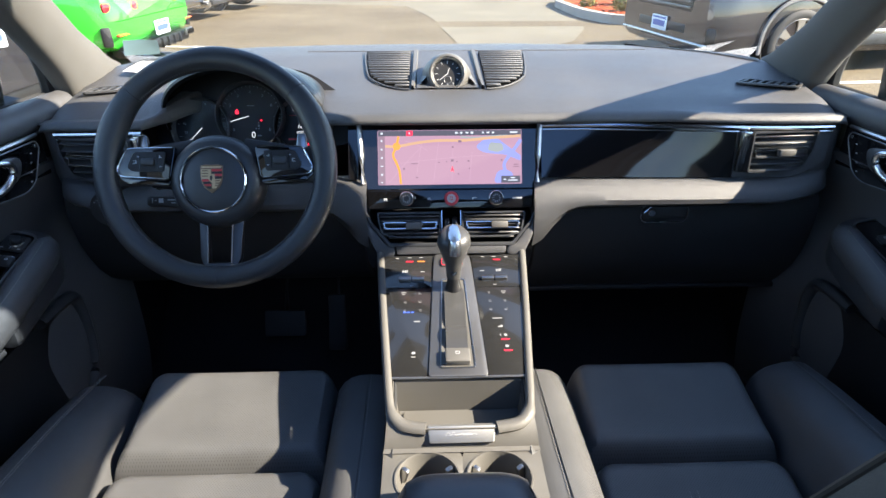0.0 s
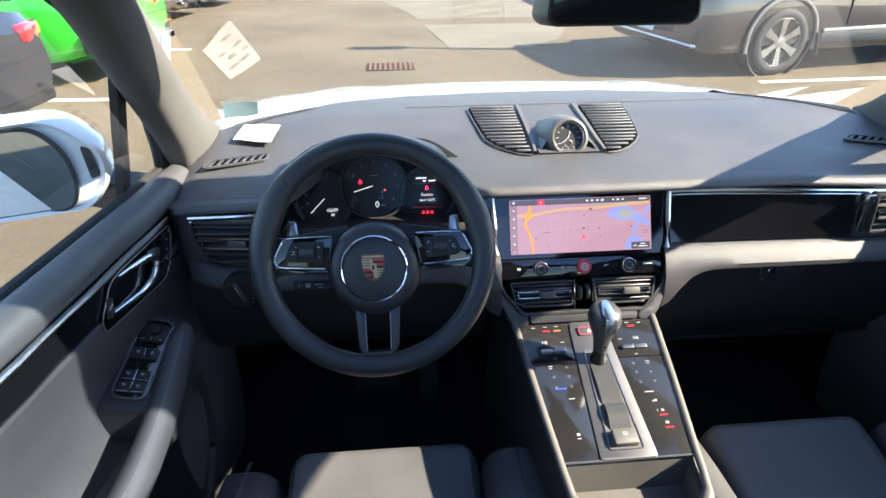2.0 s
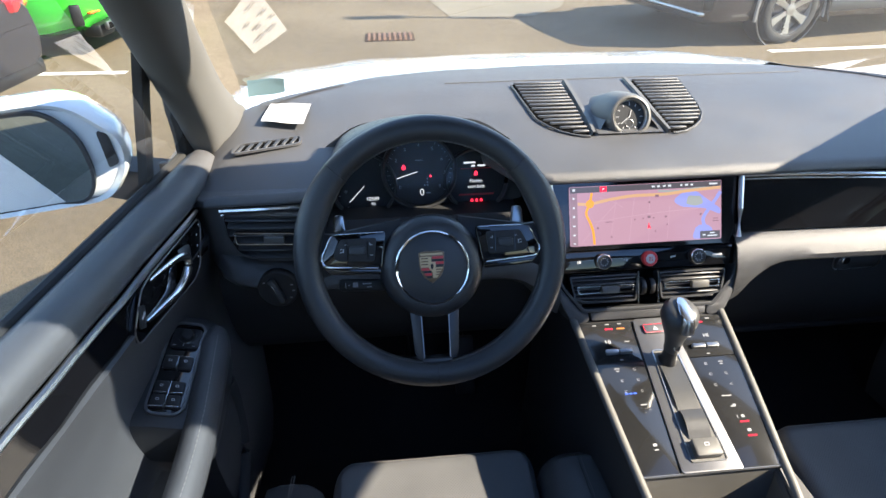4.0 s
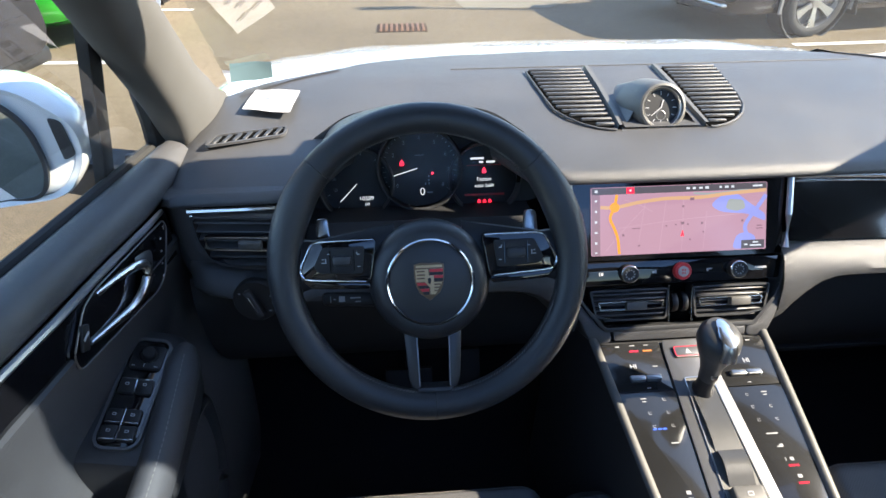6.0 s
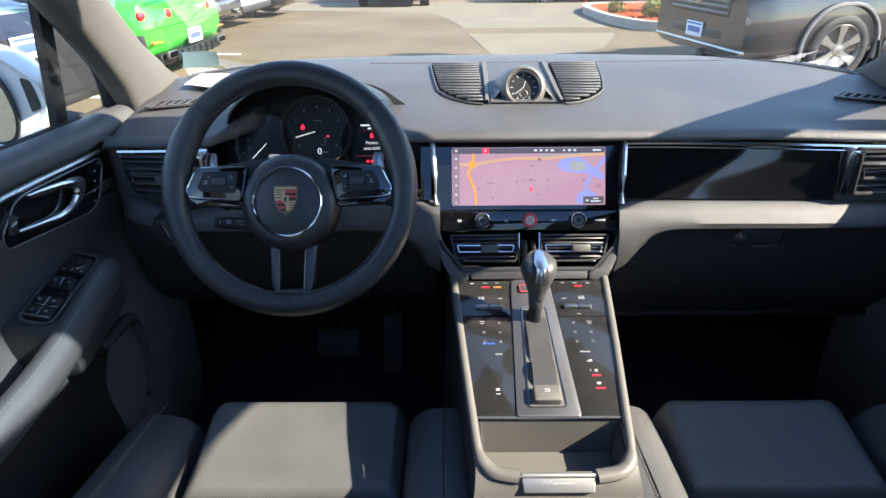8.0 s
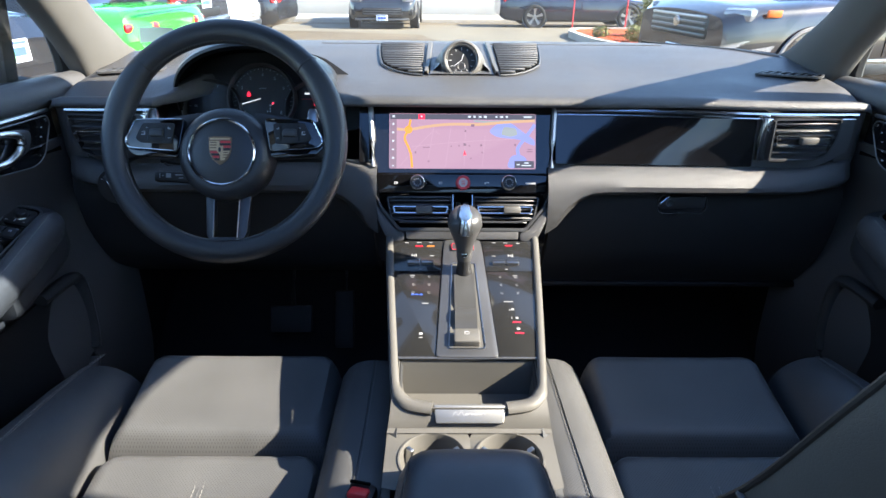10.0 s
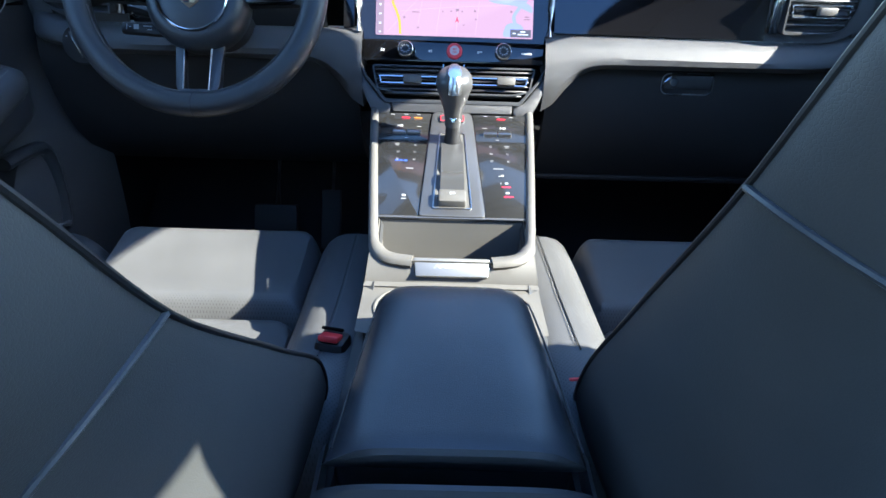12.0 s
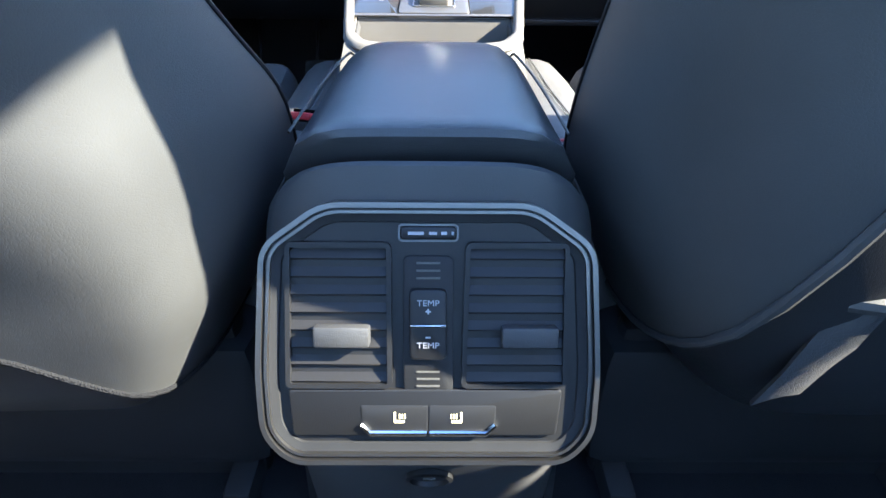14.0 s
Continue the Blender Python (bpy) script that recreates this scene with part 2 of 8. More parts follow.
def plate(outline, frm, d0, d1, bev=0.0, seg=2):
    """A flat piece: an outline in the frame's (u, v), from depth d0 to d1 along its normal."""
    bm = bmesh.new()
    lo = [bm.verts.new(frm @ Vector((u, v, d0))) for u, v in outline]
    hi = [bm.verts.new(frm @ Vector((u, v, d1))) for u, v in outline]
    bm.faces.new(lo[::-1])
    top = bm.faces.new(hi)
    n = len(lo)
    for i in range(n):
        bm.faces.new((lo[i], lo[(i + 1) % n], hi[(i + 1) % n], hi[i]))
    bmesh.ops.recalc_face_normals(bm, faces=bm.faces)
    if bev:
        bmesh.ops.bevel(bm, geom=list(top.edges), offset=bev, segments=seg, profile=0.5, affect="EDGES", clamp_overlap=True)
    return bm


def rrect(w, h, r, n=4, c=(0, 0)):
    out = []
    for sx, sy, a0 in ((1, 1, 0), (-1, 1, 90), (-1, -1, 180), (1, -1, 270)):
        for i in range(n + 1):
            a = radians(a0 + 90 * i / n)
            out.append((c[0] + sx * (w / 2 - r) + r * math.cos(a), c[1] + sy * (h / 2 - r) + r * math.sin(a)))
    return out


def rounded(pts, r, n=4):
    """A polygon with its corners rounded."""
    out = []
    k = len(pts)
    for i in range(k):
        p, a, b = Vector(pts[i]), Vector(pts[i - 1]), Vector(pts[(i + 1) % k])
        da, db = (a - p), (b - p)
        ra = min(r, da.length * 0.45, db.length * 0.45)
        s, e = p + da.normalized() * ra, p + db.normalized() * ra
        for j in range(n + 1):
            f = j / n
            out.append(tuple((1 - f) ** 2 * s + 2 * f * (1 - f) * p + f * f * e))
    return out


def ring_plate(outer, inner, frm, d0, d1):
    """A flat frame between two outlines with the same number of points."""
    bm = bmesh.new()
    n = len(outer)
    rows = []
    for pts, d in ((outer, d0), (outer, d1), (inner, d1), (inner, d0)):
        rows.append([bm.verts.new(frm @ Vector((u, v, d))) for u, v in pts])
    for k in range(4):
        a, b = rows[k], rows[(k + 1) % 4]
        for i in range(n):
            j = (i + 1) % n
            bm.faces.new((a[i], a[j], b[j], b[i]))
    return bm


def inset(pts, d):
    """An outline moved inwards by d."""
    out = []
    k = len(pts)
    area = sum(pts[i][0] * pts[(i + 1) % k][1] - pts[(i + 1) % k][0] * pts[i][1] for i in range(k))
    s = 1 if area > 0 else -1
    for i in range(k):
        a, b = Vector(pts[i - 1]), Vector(pts[(i + 1) % k])
        t = (b - a).normalized()
        out.append((pts[i][0] - s * d * t.y, pts[i][1] + s * d * t.x))
    return out


def tube(pts, r, seg=8, closed=False, flat=1.0, up=None):
    """A round bar along a line of points; r may be a list."""
    p = [Vector(q) for q in pts]
    n = len(p)
    rings = []
    for i in range(n):
        a = p[i - 1] if (i or closed) else p[i]
        b = p[(i + 1) % n] if (i < n - 1 or closed) else p[i]
        t = (b - a).normalized()
        ref = Vector(up) if up else (Vector((0, 0, 1)) if abs(t.z) < 0.9 else Vector((0, 1, 0)))
        s = t.cross(ref).normalized()
        w = s.cross(t)
        rad = r[i] if isinstance(r, (list, tuple)) else r
        rings.append([p[i] + rad * (math.cos(2 * math.pi * k / seg) * s + flat * math.sin(2 * math.pi * k / seg) * w) for k in range(seg)])
    if closed:
        rings.append(rings[0])
        bm = loft(rings, True)
        bmesh.ops.remove_doubles(bm, verts=bm.verts, dist=1e-6)
        return bm
    return loft(rings, True, True)


def lathe(profile, frm, seg=32, cap=True):
    """A turned piece: (radius, height) rows about the frame's normal."""
    rings = [[frm @ Vector((r * math.cos(2 * math.pi * k / seg), r * math.sin(2 * math.pi * k / seg), h)) for k in range(seg)] for r, h in profile]
    return loft(rings, True, cap)


def frame_at(o, ux, uy):
    """A frame with its u and v axes; its normal is u x v."""
    x = Vector(ux).normalized()
    z = x.cross(Vector(uy)).normalized()
    y = z.cross(x)
    m = Matrix((x, y, z)).transposed().to_4x4()
    m.translation = o
    return m


def join(*bms):
    out = bmesh.new()
    for b in bms:
        me = bpy.data.meshes.new("tmp")
        b.to_mesh(me)
        b.free()
        out.from_mesh(me)
        bpy.data.meshes.remove(me)
    return out


def lettering(name, body, size, frm, material, parent, align="CENTER", lift=0.0006, stretch=1.0, label=""):
    cu = bpy.data.curves.new("letters", "FONT")
    cu.body, cu.size, cu.align_x, cu.align_y, cu.extrude = body, size, align, "CENTER", 0.0002
    ob = new("letters", cu)
    bpy.context.view_layer.update()
    me = bpy.data.meshes.new_from_object(ob.evaluated_get(bpy.context.evaluated_depsgraph_get()))
    bpy.data.objects.remove(ob)
    bm = bmesh.new()
    bm.from_mesh(me)
    bpy.data.meshes.remove(me)
    bmesh.ops.transform(bm, matrix=frm @ Matrix.Translation((0, 0, lift)) @ Matrix.Diagonal((stretch, 1, 1, 1)), verts=bm.verts)
    return part(name, bm, material, parent, label, smooth=False)


def bars(frm, rows, d=0.0005):
    """Flat marks (u, v, width, height) lying on a face."""
    return join(*[plate([(u - w / 2, v - h / 2), (u + w / 2, v - h / 2), (u + w / 2, v + h / 2), (u - w / 2, v + h / 2)], frm, 0.0001, d) for u, v, w, h in rows])

# ---- cabin shell ----


solo("floor", thicken(loft([[(x, y, z) for y, z in ((1.75, 0.80), (1.45, 0.52), (1.25, 0.40), (0.5, 0.38), (-0.2, 0.40), (-0.35, 0.62), (-1.5, 0.64))] for x in (-0.80, -0.4, 0, 0.4, 0.80)]), 0.03),
     M_CARPET, "black carpet of the car floor", "floor", kind="structure")
# headliner with its curve to both sides, round the glass roof
def roof_z(x, y):
    return 1.650 - 0.075 * (abs(x) / 0.62) ** 3 - (0.072 * ((y - 0.35) / 0.4) ** 2 if y > 0.35 else 0)


def head_y(x):
    """Plan curve of the windscreen's upper edge."""
    return 0.82 + 0.17 * (1 - (x / 0.6) ** 2)


def head_z(x):
    return 1.500 + 0.034 * (1 - (x / 0.6) ** 2)


def roof_sheet(xs, ys):
    return thicken(loft([[(x, y, roof_z(x, y)) for x in xs] for y in ys]), 0.03)


ROOF_X = [-0.62 + 1.24 * i / 20 for i in range(21)]
solo("ceiling", join(roof_sheet(ROOF_X, (0.76, 0.70, 0.63)), thicken(loft([[(x, 0.76 + f * (head_y(x) - 0.76), roof_z(x, 0.76) + f * (head_z(x) + 0.015 - roof_z(x, 0.76))) for x in ROOF_X] for f in (0, 0.5, 1)]), 0.02), roof_sheet(ROOF_X, (-0.92, -1.1, -1.4)), *[roof_sheet([s * (0.40 + 0.22 * i / 6) for i in range(7)], (0.63, 0.42, 0.2, -0.2, -0.6, -0.92)) for s in (-1, 1)]),
     M_HEADLINER, "dark fabric headliner round a glass roof", "ceiling", kind="structure")
glass_roof = solo("window_2", loft([[(x, y, roof_z(x, y) + 0.02) for x in [-0.41 + 0.82 * i / 8 for i in range(9)]] for y in (0.64, 0.4, 0.1, -0.3, -0.7, -0.93)]), M_ROOFGLASS, "tinted panoramic glass roof panel", "window", kind="structure")
solo("wall_rear", box((0, -1.52, 0.78), (1.7, 0.05, 0.62), 0.01), M_PLASTIC, "dark trim closing the rear of the cabin", "wall", kind="structure")
solo("wall_front", box((0, 1.72, 0.80), (1.62, 0.06, 0.45), 0.01), M_CARPET, "black carpeted bulkhead behind the dashboard", "wall", kind="structure")


def yf(x):
    """Where the windscreen meets the dashboard."""
    return 1.635 - 0.62 * x * x


def pillar(side):
    """Windscreen pillar, covered with cloth inside."""
    s = side
    pts = spline([(s * 0.697, 1.262, 1.115), (s * 0.694, 1.215, 1.175), (s * 0.683, 1.125, 1.262), (s * 0.660, 1.0, 1.360), (s * 0.632, 0.865, 1.460), (s * 0.600, 0.70, 1.565)], 18)
    rings = []
    for i, p in enumerate(pts):
        f = i / 17
        t = (pts[min(i + 1, 17)] - pts[max(i - 1, 0)]).normalized()
        inward = Vector((-s, -0.35, 0)).normalized()
        inward = (inward - t * inward.dot(t)).normalized()
        fwd = inward.cross(t)
        if fwd.y < 0:
            fwd = -fwd
        w = lerp_table(((0.0, 0.185), (0.12, 0.150), (0.3, 0.112), (0.6, 0.098), (1.0, 0.085)), f)[0]
        ring = [p + fwd * (a * w) + inward * b for a, b in ((-0.37, -0.03), (-0.345, -0.002), (-0.18, 0.010), (0.15, 0.014), (0.42, 0.002), (0.50, -0.02), (0.30, -0.05), (-0.22, -0.05))]
        rings.append(spline(ring, 32, True))
    return loft(rings, True, True)


for s, nm in ((-1, "pillar_left"), (1, "pillar_right")):
    solo(nm, pillar(s), M_PILLAR, "grey cloth-covered windscreen pillar", "pillar", kind="structure")
    # roof rail, from the pillar's head to the rear
    solo("roof_rail", tube([(s * 0.615, 0.84, 1.520), (s * 0.605, 0.70, 1.568), (s * 0.610, 0.5, 1.570), (s * 0.632, 0.3, 1.540), (s * 0.635, 0.1, 1.530), (s * 0.632, -0.5, 1.520), (s * 0.61, -1.4, 1.49)], 0.042, 12), M_HEADLINER, "dark roof rail trim above the side windows", "trim", kind="structure")
    solo("pillar_centre", loft([[(s * (xx - 0.40 * max(0, z - 1.12)), y, z) for xx, y in ((0.80, y0), (0.75, y0 - 0.01), (0.735, (y0 + y1) / 2), (0.75, y1 + 0.01), (0.80, y1))] for z, y0, y1 in ((0.40, 0.38, 0.16), (1.1, 0.42, 0.15), (1.3, 0.41, 0.15), (1.57, 0.40, 0.16))], True, True), M_PILLAR, "dark trim on the post between the doors", "pillar", kind="structure")
    solo("kick_panel", box((s * 0.785, 1.45, 0.70), (0.06, 0.56, 0.60), 0.01), M_CARPET, "black carpeted side of the footwell", "wall", kind="structure")
    solo("footwell_side", box((s * 0.80, 0.75, 0.56), (0.03, 1.0, 0.40), 0.01), M_CARPET, "black carpeted lower side of the cabin", "wall", kind="structure")
    solo("sill_panel", box((s * 0.80, 0.3, 0.42), (0.06, 2.9, 0.12), 0.01), M_BLACK, "dark sill under the doors", "trim", kind="structure")
    solo("wall_rear_side", box((s * 0.80, -0.70, 0.79), (0.06, 1.66, 0.66), 0.02), M_PLASTIC, "dark trim of the rear door", "wall", kind="structure")
solo("windscreen_header", tube([(x, head_y(x), head_z(x)) for x in [-0.59 + 1.18 * i / 10 for i in range(11)]], 0.035, 10), M_HEADLINER, "dark headliner edge over the windscreen", "trim", kind="structure")

# windscreen
wind = thing("window_1", "clear curved windscreen glass with a few papers behind it", "window", (0, 1.5, 1.14), kind="structure")


def screen_point(x, f):
    """On the windscreen: f from 0 at the dashboard to 1 at the roof."""
    lo = Vector((x, 1.605 - 0.33 * x * x, 1.135))
    xx = x * 0.84
    hi = Vector((xx, head_y(xx), head_z(xx) + 0.01))
    p = lo.lerp(hi, f)
    p.z += 0.008 * math.sin(math.pi * f)
    return p


pane = part("pane", loft([[screen_point(-0.70 + 1.40 * i / 24, j / 12) for i in range(25)] for j in range(13)]), M_GLASS, wind)
pane.visible_shadow = False

# ---- dashboard ----
TOP = ((1.055, 1.110), (1.064, 1.121), (1.085, 1.1325), (1.12, 1.1415), (1.17, 1.147), (1.21, 1.154), (1.29, 1.166), (1.37, 1.175), (1.45, 1.176), (1.54, 1.168), (1.62, 1.15), (1.75, 1.11))


def top_z(y):
    return lerp_table(TOP, y)[0]


def pad_z(x, y):
    """The top pad's surface."""
    k = (y - 1.07) / (yf(x) - 1.07) * 14
    return top_z(y) - (0.015 * ((k - 12) / 2) if k > 12 else 0)


def face_y(x, z):
    """The rear face of the dashboard at a height."""
    y = 1.058 + (z - 1.052) * 0.5
    b = max(0, min(1, (abs(x) - 0.17) / 0.45))
    b = b * b * (3 - 2 * b)
    return y + b * ((1.036 + (z - 1.052) * 0.10) - y)


dash = thing("dashboard", "grey grained dashboard with black trim and chrome lines", "dashboard", (0, 1.3, 0.9))
rings = []
for i in range(61):
    x = -0.715 + 1.43 * i / 60
    e = yf(x)
    end = max(0, (abs(x) - 0.66) / 0.055)
    cut = max(0.0, 1 - ((x + 0.368) / 0.140) ** 4)
    y0 = min(1.07, face_y(x, 1.11) + 0.004) + 0.13 * cut ** 0.8 + 0.030 * end ** 4
    dz = 0.022 * end ** 3
    up = 0.002 * min(1, abs(x) / 0.6) ** 2
    if cut > 0:
        r = [tuple(p) for p in spline([(x, y0 + 0.02, 1.111), (x, y0, 1.111), (x, y0 - 0.008, 1.116), (x, y0 - 0.009, 1.122), (x, y0 - 0.006, 1.130), (x, y0 - 0.001, top_z(y0 + 0.01) - 0.006), (x, y0 + 0.008, top_z(y0 + 0.02) - 0.0015)], 14)]
    else:
        r = [tuple(p) for p in spline([(x, y0 + 0.02, 1.111 + up - dz * 0.3), (x, y0 - 0.002, 1.111 + up - dz * 0.3), (x, y0 - 0.011, 1.112 + up - dz * 0.5), (x, y0 - 0.015, 1.116 + up - dz * 0.7), (x, y0 - 0.013, 1.122 + up * 0.5 - dz * 0.8), (x, y0 - 0.005, 1.1285 + up * 0.3 - dz * 0.9), (x, y0 + 0.008, top_z(y0 + 0.02) - 0.0015 - dz * 0.95)], 14)]
    for k in range(1, 15):
        y = y0 + 0.008 + (e - y0 - 0.008) * k / 14
        r.append((x, y, top_z(y) - dz * (1 - 0.5 * k / 14) - (0.015 * ((k - 12) / 2) if k > 12 else 0)))
    rings.append(r)
part("top_pad", thicken(loft(rings), 0.012), M_VINYL, dash, "sunlit grey grained top pad")

STACK = frame_at((0, 1.058, 1.052), (1, 0, 0), (0, 0.447, 0.894))


# trim band, left and right of the middle
for s, x0, x1 in ((1, 0.165, 0.508), (1, 0.5095, 0.672), (-1, 0.165, 0.182), (-1, 0.53, 0.672)):
    rings = []
    for i in range(15):
        x = s * (x0 + (x1 - x0) * i / 14)
        zb = 1.016 + 0.030 * max(0, (abs(x) - 0.60) / 0.07) ** 2
        rings.append([(x, face_y(x, z) + 0.004, z) for z in [zb + (1.103 - zb) * q / 4 for q in range(5)]])
    part("trim_panel", thicken(loft(rings), 0.006), M_VINYL if x0 > 0.5 else M_PIANO, dash, "grained trim round the outlet" if x0 > 0.5 else "gloss black trim panel")
    if s > 0 and x0 < 0.3 or s < 0 and x0 > 0.5:
        x1 = 0.672
        for zz, rr in ((1.1045, 0.0042), (1.0965, 0.0016)):
            part("chrome_strip", tube([(s * (x0 - 0.003 + (x1 + 0.002 - x0) * k / 12), face_y(s * (x0 + (x1 - x0) * k / 12), zz) - (0.007 if rr > 0.003 else 0.004), zz + 0.004 * (k / 12 if s > 0 else 1)) for k in range(13)], rr, 8), M_CHROME, dash, "bright metal strip")
# upright metal strips beside the screen
for s in (-1, 1):
    part("metal_strip", tube([STACK @ Vector((s * 0.162, 0.058, 0.006)), STACK @ Vector((s * 0.1585, 0.0, 0.008)), STACK @ Vector((s * 0.156, -0.047, 0.007))], 0.0046, 8), M_SATIN, dash, "bright upright metal strip")

# lower pad: a rounded roll below the trim, wrapping the middle
for s in (-1, 1):
    rings = []
    for i in range(29):
        f = i / 28
        x = s * (0.150 + 0.555 * f)
        drop = math.exp(-((abs(x) - 0.150) / 0.045) ** 2)
        y0 = face_y(x, 1.015) + 0.055 * max(0.0, (abs(x) - 0.655) / 0.05) ** 3
        t = 1.015 + 0.018 * max(0, (abs(x) - 0.60) / 0.1)
        dep = 0.048 + 0.070 * drop - 0.006 * f
        p = 1 - 0.6 * f ** 6
        ring = [(x, y0 + 0.03, t), (x, y0 + 0.003, t), (x, y0 - 0.010 * p, t - 0.004), (x, y0 - 0.024 * p, t - 0.015), (x, y0 - 0.034 * p - 0.006 * drop, t - 0.028 - 0.25 * (dep - 0.048)), (x, y0 - 0.034 * p - 0.012 * drop, t - 0.038 - 0.7 * (dep - 0.048)), (x, y0 - 0.022 * p - 0.014 * drop, t - dep), (x, y0 + 0.005 - 0.01 * drop, t - dep - 0.006), (x, y0 + 0.07, t - dep - 0.004)]
        rings.append(ring)
    part("lower_pad", loft(rings), M_VINYL, dash, "grey padded roll under the trim")
    # end cap by the door
    rings = []
    for i in range(9):
        f = i / 8
        x = s * (0.655 + 0.068 * f)
        y0 = 1.040 + 0.055 * f ** 3
        rings.append([(x, y0 + 0.04, 1.117), (x, y0 + 0.010, 1.116), (x, y0 + 0.002, 1.110), (x, y0, 1.08), (x, y0 - 0.002, 1.03), (x, y0 + 0.004, 1.00), (x, y0 + 0.016, 0.975), (x, y0 + 0.05, 0.955)])
    part("end_pad", thicken(loft(rings), 0.006), M_VINYL, dash)

# glove box and knee panel
glove = part("glove_box_lid", thicken(loft([[(x, p.x, p.y) for p in spline([(1.062, 0.975, 0), (1.046, 0.955, 0), (1.044, 0.90, 0), (1.062, 0.82, 0), (1.12, 0.73, 0)], 10)] for x in [0.165 + 0.535 * i / 12 for i in range(13)]]), 0.02), M_DARK, dash, "dark glove box lid")
GLV = frame_at((0.405, 1.0445, 0.941), (1, 0, 0), (0, 0.05, 1))
part("latch_recess", plate(rrect(0.088, 0.034, 0.012), GLV, -0.002, 0.0015), M_BLACK, glove)
part("latch_handle", plate(rounded([(-0.042, -0.008), (0.040, -0.006), (0.042, 0.016), (-0.030, 0.015), (-0.042, 0.006)], 0.008), GLV, 0.0016, 0.007, 0.002), M_PLASTIC, glove, "dark latch with a chrome edge")
part("latch_edge", tube([GLV @ Vector(p) for p in ((-0.041, 0.004, 0.007), (-0.030, 0.016, 0.007), (0.0, 0.0168, 0.007), (0.041, 0.017, 0.007))], 0.0014, 6), M_CHROME, glove)
part("latch_ring", ring_plate(rrect(0.090, 0.036, 0.012), inset(rrect(0.090, 0.036, 0.012), 0.0016), GLV, 0.0005, 0.0035), M_SATIN, glove)
part("latch_lock", lathe([(0.0001, 0.009), (0.0065, 0.009), (0.008, 0.007), (0.008, 0.003)], GLV @ Matrix.Translation((-0.026, 0.004, 0)), 20), M_CHROME, glove, "round chrome lock")
part("knee_panel", thicken(loft([[(x, p.x, p.y) for p in spline([(1.07, 0.985, 0), (1.062, 0.95, 0), (1.075, 0.88, 0), (1.12, 0.80, 0), (1.20, 0.74, 0)], 10)] for x in [-0.70 + 0.535 * i / 12 for i in range(13)]]), 0.02), M_DARK, dash, "dark knee panel")
part("footwell_cover", box((0.43, 1.28, 0.74), (0.54, 0.36, 0.012), 0.004), M_BLACK, dash)
part("footwell_cover", box((-0.43, 1.34, 0.74), (0.54, 0.30, 0.012), 0.004), M_BLACK, dash)


def air_vent(frm, w, h, parent, slats=5, tab_u=0.01, slant=0.0, name="air_vent", side=0):
    """A framed outlet with broad slats, a chrome loop and a sliding tab; side gives the end whose lower corner is rounded off."""
    if side:
        q = [(-side * w / 2, h / 2), (side * w / 2, h / 2), (side * (w / 2 - 0.003), 0.002), (side * (w / 2 - 0.016), -h / 2 + 0.009), (side * (w / 2 - 0.040), -h / 2), (-side * w / 2, -h / 2)]
        o = rounded(q if side < 0 else q, 0.006)
    else:
        o = rounded([(-w / 2, h / 2), (w / 2, h / 2), (w / 2 - slant * 0.3, -h / 2 + 0.006), (w / 2 - slant - 0.01, -h / 2), (-w / 2 + 0.004, -h / 2)] if slant >= 0 else [(-w / 2, h / 2), (w / 2, h / 2), (w / 2 - 0.004, -h / 2), (-w / 2 - slant + 0.01, -h / 2), (-w / 2 - slant * 0.3, -h / 2 + 0.006)], 0.006)

    def reach(vv):
        """Left and right end of the opening at a height."""
        xs = []
        for (u0, v0), (u1, v1) in zip(o, o[1:] + o[:1]):
            if (v0 - vv) * (v1 - vv) <= 0 and v0 != v1:
                xs.append(u0 + (u1 - u0) * (vv - v0) / (v1 - v0))
        return (min(xs), max(xs)) if xs else (-w / 2, w / 2)
    # Backing painted near-black for the shade behind the slats.
    v = part(name, plate(o, frm, -0.03, -0.020), M_DEEPSHADE, parent, "air outlet with chrome-edged slat")
    part("surround", ring_plate(o, inset(o, 0.0028), frm, -0.020, 0.003), M_PLASTIC, v)
    for k in range(slats):
        vv = h / 2 - h * (k + 0.5) / slats
        a, b = reach(vv)
        part("slat", box((0, 0, 0), (b - a - 0.006, 0.0030, 0.020), 0.0010, None, 1), M_SLAT, v).matrix_basis = frm @ Matrix.Translation(((a + b) / 2, vv, -0.008)) @ pose(0, 0, 0, 24)
    a, b = reach(-h * 0.13)
    lo = rounded([(a + 0.006, h * 0.12), (b - 0.006, h * 0.12), (b - 0.009, -h * 0.15), (a + 0.009, -h * 0.15)], 0.003)
    part("chrome_loop", ring_plate(lo, inset(lo, 0.0016), frm, -0.001, 0.0045), M_HANDLE, v, "chrome loop round the middle slat")
    tb = part("tab", box((0, 0, 0), (0.030, 0.0125, 0.011), 0.002), M_GREYPL, v, "sliding tab")
    tb.matrix_basis = frm @ Matrix.Translation((tab_u, -h * 0.015, 0.006))
    return v


# middle stack: black panel, screen, key row, outlets
stack = thing("centre_stack", "gloss black centre stack with touch screen and outlets", "control panel", (0, 1.0, 0.95))
part("panel", plate(rounded([(-0.157, 0.062), (0.157, 0.062), (0.1535, -0.056), (-0.1535, -0.056)], 0.004), STACK, -0.025, 0.0), M_PIANO, stack)
scr = part("screen", plate(rrect(0.259, 0.0975, 0.002), STACK, 0.0, 0.001), glow_mat("map_pink", (0.58, 0.33, 0.41), 0.22), stack, "lit navigation screen with a pink map")
MAP = STACK @ Matrix.Translation((0, 0, 0.0011))
